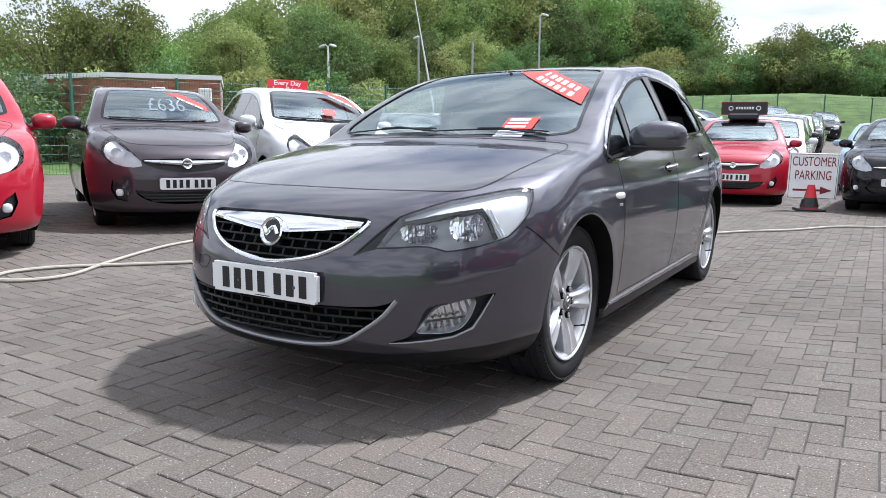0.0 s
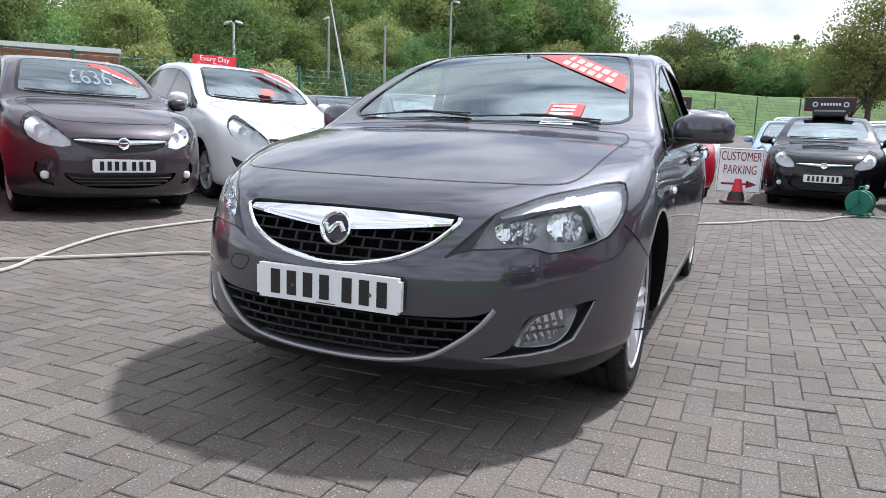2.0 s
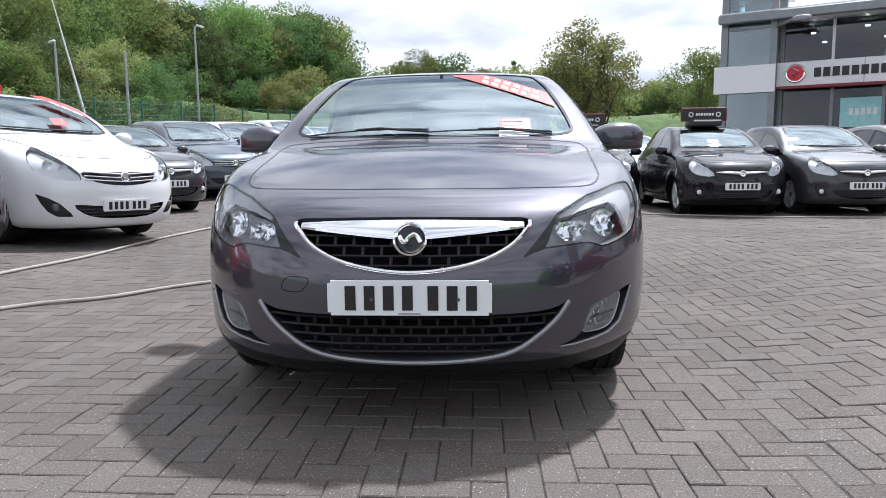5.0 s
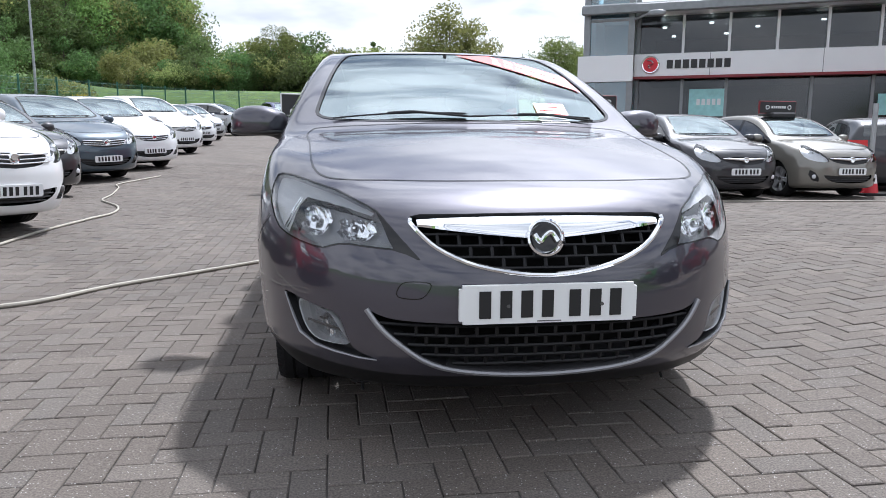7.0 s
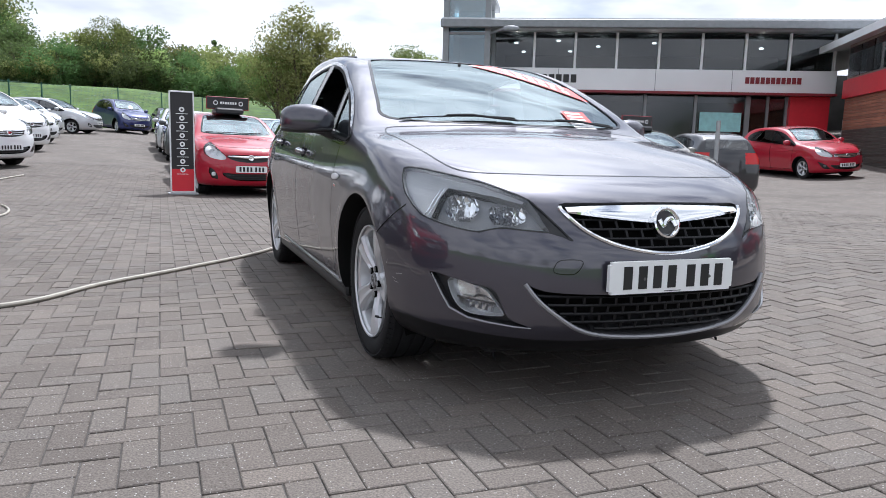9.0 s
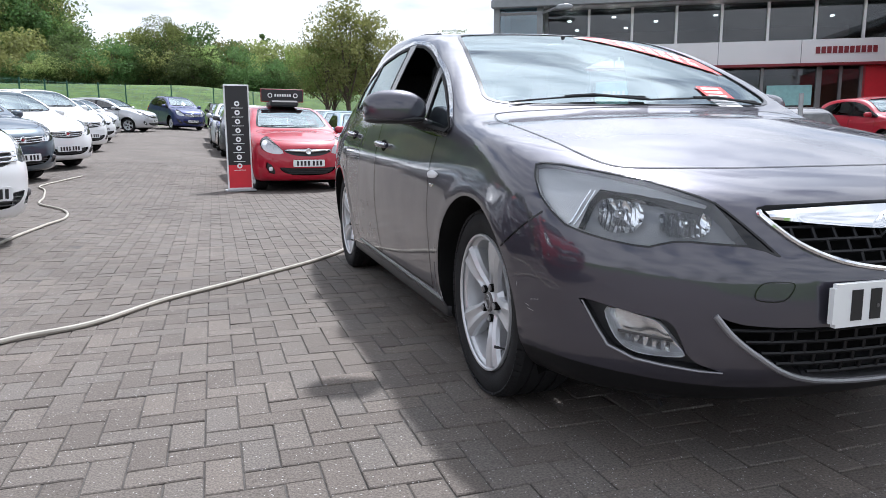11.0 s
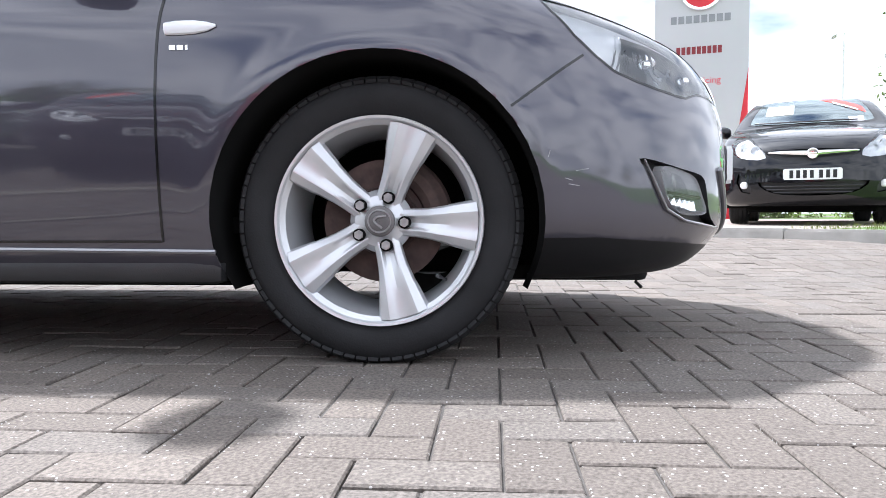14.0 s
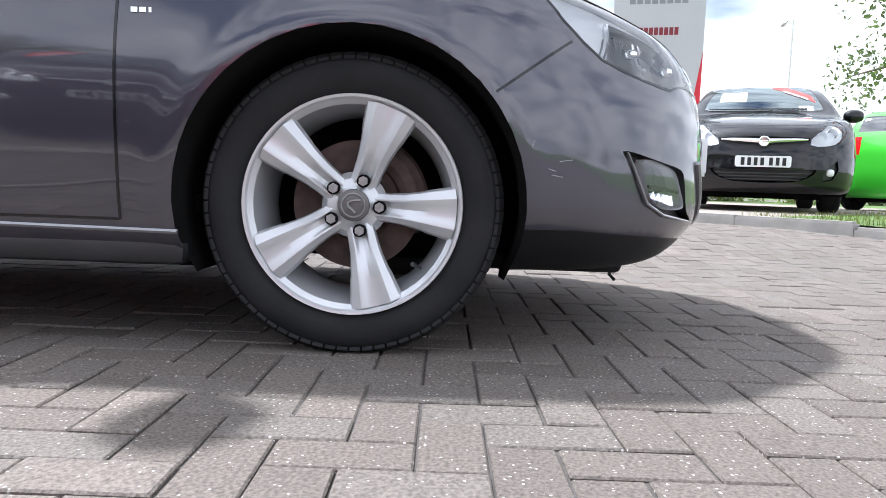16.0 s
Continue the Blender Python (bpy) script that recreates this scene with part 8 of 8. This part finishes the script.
screen_card(29, GTC, [(-0.43, 1.33), (-0.16, 1.335), (-0.17, 1.20), (-0.45, 1.195)], "white_sheet", "price_sheet", "white sheet behind the windscreen", 0.004)
screen_card(29, GTC, [(0.36, 1.14), (0.50, 1.14), (0.50, 1.08), (0.36, 1.08)], "white_sheet", "price_card", "", 0.004)
screen_card(2, MPV, [(0.0, 1.17), (0.16, 1.17), (0.16, 1.10), (0.0, 1.10)], "sticker_red", "price_card", "", 0.004)
M["chalk"] = plain("chalk", (0.36, 0.45, 0.50), rough=0.8, vary=0.2)
# price figures written on the purple car's windscreen
b = text_mesh("\u00a3636", 0.20, 0.002)
bmesh.ops.triangulate(b, faces=b.faces)
for v in b.verts:
    v.co = on_front(SMALL, v.co.x + 0.06, 1.25 + v.co.z, 0.004)[0]
part("price_writing", b, M["chalk"], CARS[1], "pale price figures written on the windscreen")
mR = CARS[31].matrix_basis.copy()
s = thing("roof_sign", "red price board standing on the red coupe", "sign", "roof signs")
mS = Matrix.Translation(mR @ Vector((0, 1.75, 1.48))) @ Matrix.Rotation(radians(-80), 4, "Z")
part("foot", place(boxed(-0.30, 0.30, -0.2, 0.2, 0.0, 0.10, 0.02), mS), M["white_sheet"], s)
part("board", place(boxed(-0.46, 0.46, -0.02, 0.02, 0.10, 0.40, 0.008), mS), M["sign_red"], s)
text_part("lettering", "Every Day", 0.16, "white_sheet", s, mS @ pose(0, -0.024, 0.32))
text_part("lettering", "Low Prices", 0.16, "white_sheet", s, mS @ pose(0, -0.024, 0.18))

# service totem by the road
tot = thing("totem_sign", "tall pale grey totem with red slanted edge and service list", "sign")
mT = Matrix.Translation((13.55, -4.75, 0.15)) @ Matrix.Rotation(radians(-105), 4, "Z")
b = bmesh.new()
f = b.faces.new([b.verts.new(p) for p in ((-0.95, -0.15, 0), (0.50, -0.15, 0), (0.95, -0.15, 3.3), (0.95, -0.15, 6.6), (-0.95, -0.15, 6.6))])
r = bmesh.ops.extrude_face_region(b, geom=[f])
for v in r["geom"]:
    if isinstance(v, bmesh.types.BMVert):
        v.co.y = 0.15
bmesh.ops.recalc_face_normals(b, faces=b.faces)
part("totem_body", place(b, mT), M["totem_grey"], tot)
b = bmesh.new()
f = b.faces.new([b.verts.new(p) for p in ((0.42, -0.13, 0), (0.95, -0.13, 0), (0.95, -0.13, 3.5))])
r = bmesh.ops.extrude_face_region(b, geom=[f])
for v in r["geom"]:
    if isinstance(v, bmesh.types.BMVert):
        v.co.y = 0.13
bmesh.ops.recalc_face_normals(b, faces=b.faces)
part("red_wedge", place(b, mT), M["sign_red"], tot, "red slanted wedge")
for k, w in enumerate(("Servicing", "MOT", "Tyres", "Exhausts", "Brakes")):
    text_part("lettering", w, 0.20, "sign_red", tot, mT @ pose(0.05, -0.153, 3.05 - 0.42 * k))
    part("icon", place(boxed(-0.66, -0.54, -0.155, -0.15, 3.0 - 0.42 * k, 3.12 - 0.42 * k), mT), M["frame_grey"], tot)
for k in range(9):
    part("letter_bar", place(boxed(-0.50 + k * 0.105, -0.42 + k * 0.105, -0.156, -0.15, 3.62, 3.78), mT), M["sign_maroon"], tot)
for k in range(8):
    part("letter_bar", place(boxed(-0.62 + k * 0.155, -0.50 + k * 0.155, -0.156, -0.15, 4.28, 4.44), mT), M["frame_grey"], tot)
b = bmesh.new()
lathe(b, [(0.0, 0.46), (-0.05, 0.44), (-0.03, 0.38)], 32)
part("emblem_ring", place(b, mT @ Matrix.Translation((0, -0.16, 4.98)) @ Matrix.Rotation(radians(90), 4, "Z")), M["chrome"], tot, smooth=True)
b = bmesh.new()
lathe(b, [(-0.02, 0.39), (-0.03, 0.001)], 32)
part("emblem_field", place(b, mT @ Matrix.Translation((0, -0.16, 4.98)) @ Matrix.Rotation(radians(90), 4, "Z")), M["sign_red"], tot)
b = bmesh.new()
tube(b, [mT @ Vector((0.42 * a, -0.22, 4.98 + 0.42 * c)) for a, c in spline([(-0.35, 0.45), (0.05, 0.40), (0.30, 0.15), (0.05, -0.05), (-0.25, -0.10), (0.0, -0.45)], 5)], 0.07, 6)
part("emblem_shape", b, M["chrome"], tot, smooth=True)

# hose across the yard and its reel
M["hose"] = plain("hose", (0.36, 0.335, 0.285), rough=0.6, vary=0.12, scale=12)
hp = spline([(-3.95, 11.8), (-4.15, 11.0), (-4.3, 10.2), (-4.12, 9.6), (-3.92, 8.5), (-3.78, 7.6), (-3.4, 6.95), (-3.27, 6.3), (-3.35, 5.6), (-3.42, 4.5), (-3.42, 3.2), (-3.52, 2.2), (-3.52, 1.5), (-3.42, 1.05), (-3.22, 0.52), (-3.04, 0.12), (-3.08, -0.16), (-3.24, -0.30), (-3.36, -0.16), (-3.34, 0.10), (-3.25, 0.32), (-2.94, 0.84), (-2.65, 1.25), (-2.32, 1.46), (-2.0, 1.90), (-1.53, 2.37), (-0.83, 3.18), (-0.2, 4.50), (0.47, 5.77), (1.03, 6.43), (1.45, 7.12), (1.95, 7.44), (2.3, 8.2), (2.55, 8.6)], 10)
b = bmesh.new()
tube(b, [(x, y, gz(x, y) + 0.014) for x, y in hp], 0.0135, 8)
tagged(link_mesh("hose", b, M["hose"], smooth=True), "pale yellowish garden hose lying across the paving", "hose")
hq = spline([(2.66, 8.66), (3.0, 8.55), (3.5, 8.3), (4.4, 7.95), (6.0, 7.7), (8.5, 7.6)], 8)
b = bmesh.new()
tube(b, [(x, y, gz(x, y) + 0.012) for x, y in hq], 0.012, 8)
tagged(link_mesh("hose", b, M["hose"], smooth=True), "thin pale hose leading away from the reel", "hose")
M["reel_green"] = plain("reel_green", (0.01, 0.16, 0.11), rough=0.4, vary=0.1)
reel = thing("hose_reel", "green plastic hose reel standing on the paving", "hose reel")
mH = pose(2.60, 8.74, gz(2.60, 8.74), 0, 0, 70)
for x in (-0.10, 0.10):
    b = bmesh.new()
    lathe(b, [(x - 0.01, 0.03), (x - 0.01, 0.165), (x, 0.172), (x + 0.01, 0.165), (x + 0.01, 0.03)], 28)
    part("flange", place(b, mH @ Matrix.Translation((0, 0, 0.20))), M["reel_green"], reel, smooth=True)
b = bmesh.new()
lathe(b, [(-0.095, 0.07), (-0.095, 0.135), (-0.05, 0.14), (0.0, 0.135), (0.05, 0.14), (0.095, 0.135), (0.095, 0.07)], 28)
part("coil", place(b, mH @ Matrix.Translation((0, 0, 0.20))), M["hose"], reel, smooth=True)
b = bmesh.new()
for x in (-0.13, 0.13):
    tube(b, [(x, -0.18, 0.012), (x, 0.0, 0.20), (x, 0.18, 0.012)], 0.012, 6)
    tube(b, [(x, -0.18, 0.012), (x, 0.18, 0.012)], 0.012, 6)
tube(b, [(-0.13, 0, 0.2), (-0.13, 0.0, 0.42), (0.13, 0.0, 0.42), (0.13, 0, 0.2)], 0.012, 6)
part("frame", place(b, mH), M["reel_green"], reel)

# striped cone with a post
cone = thing("barrier_post", "red and white cone with a tall grey post", "cone")
mC = pose(9.05, 8.9, gz(9.05, 8.9))
b = bmesh.new()
box(b, -0.22, 0.22, -0.22, 0.22, 0, 0.05, 0.01)
part("base", place(b, mC), M["rubber"], cone)
for k, (za, zb) in enumerate(((0.05, 0.22), (0.22, 0.45), (0.45, 0.62))):
    b = bmesh.new()
    cyl(b, (0, 0, za), (0, 0, zb), 0.17 - 0.17 * za, 0.17 - 0.17 * zb, 20)
    part("stripe", place(b, mC), M["white_sheet" if k == 1 else "sign_red"], cone, smooth=True)
b = bmesh.new()
cyl(b, (0, 0, 0.5), (0, 0, 1.65), 0.045, n=12)
part("post", place(b, mC), M["galv"], cone, smooth=True)

# nearest paving blocks, one object each
for key, cx, cy, dz, tx, ty in singles:
    o = new("paving_block", shared[key][2])
    o.parent = ground
    o.matrix_basis = Matrix.Translation((cx, cy, dz)) @ Euler((tx, -ty, 0)).to_matrix().to_4x4()
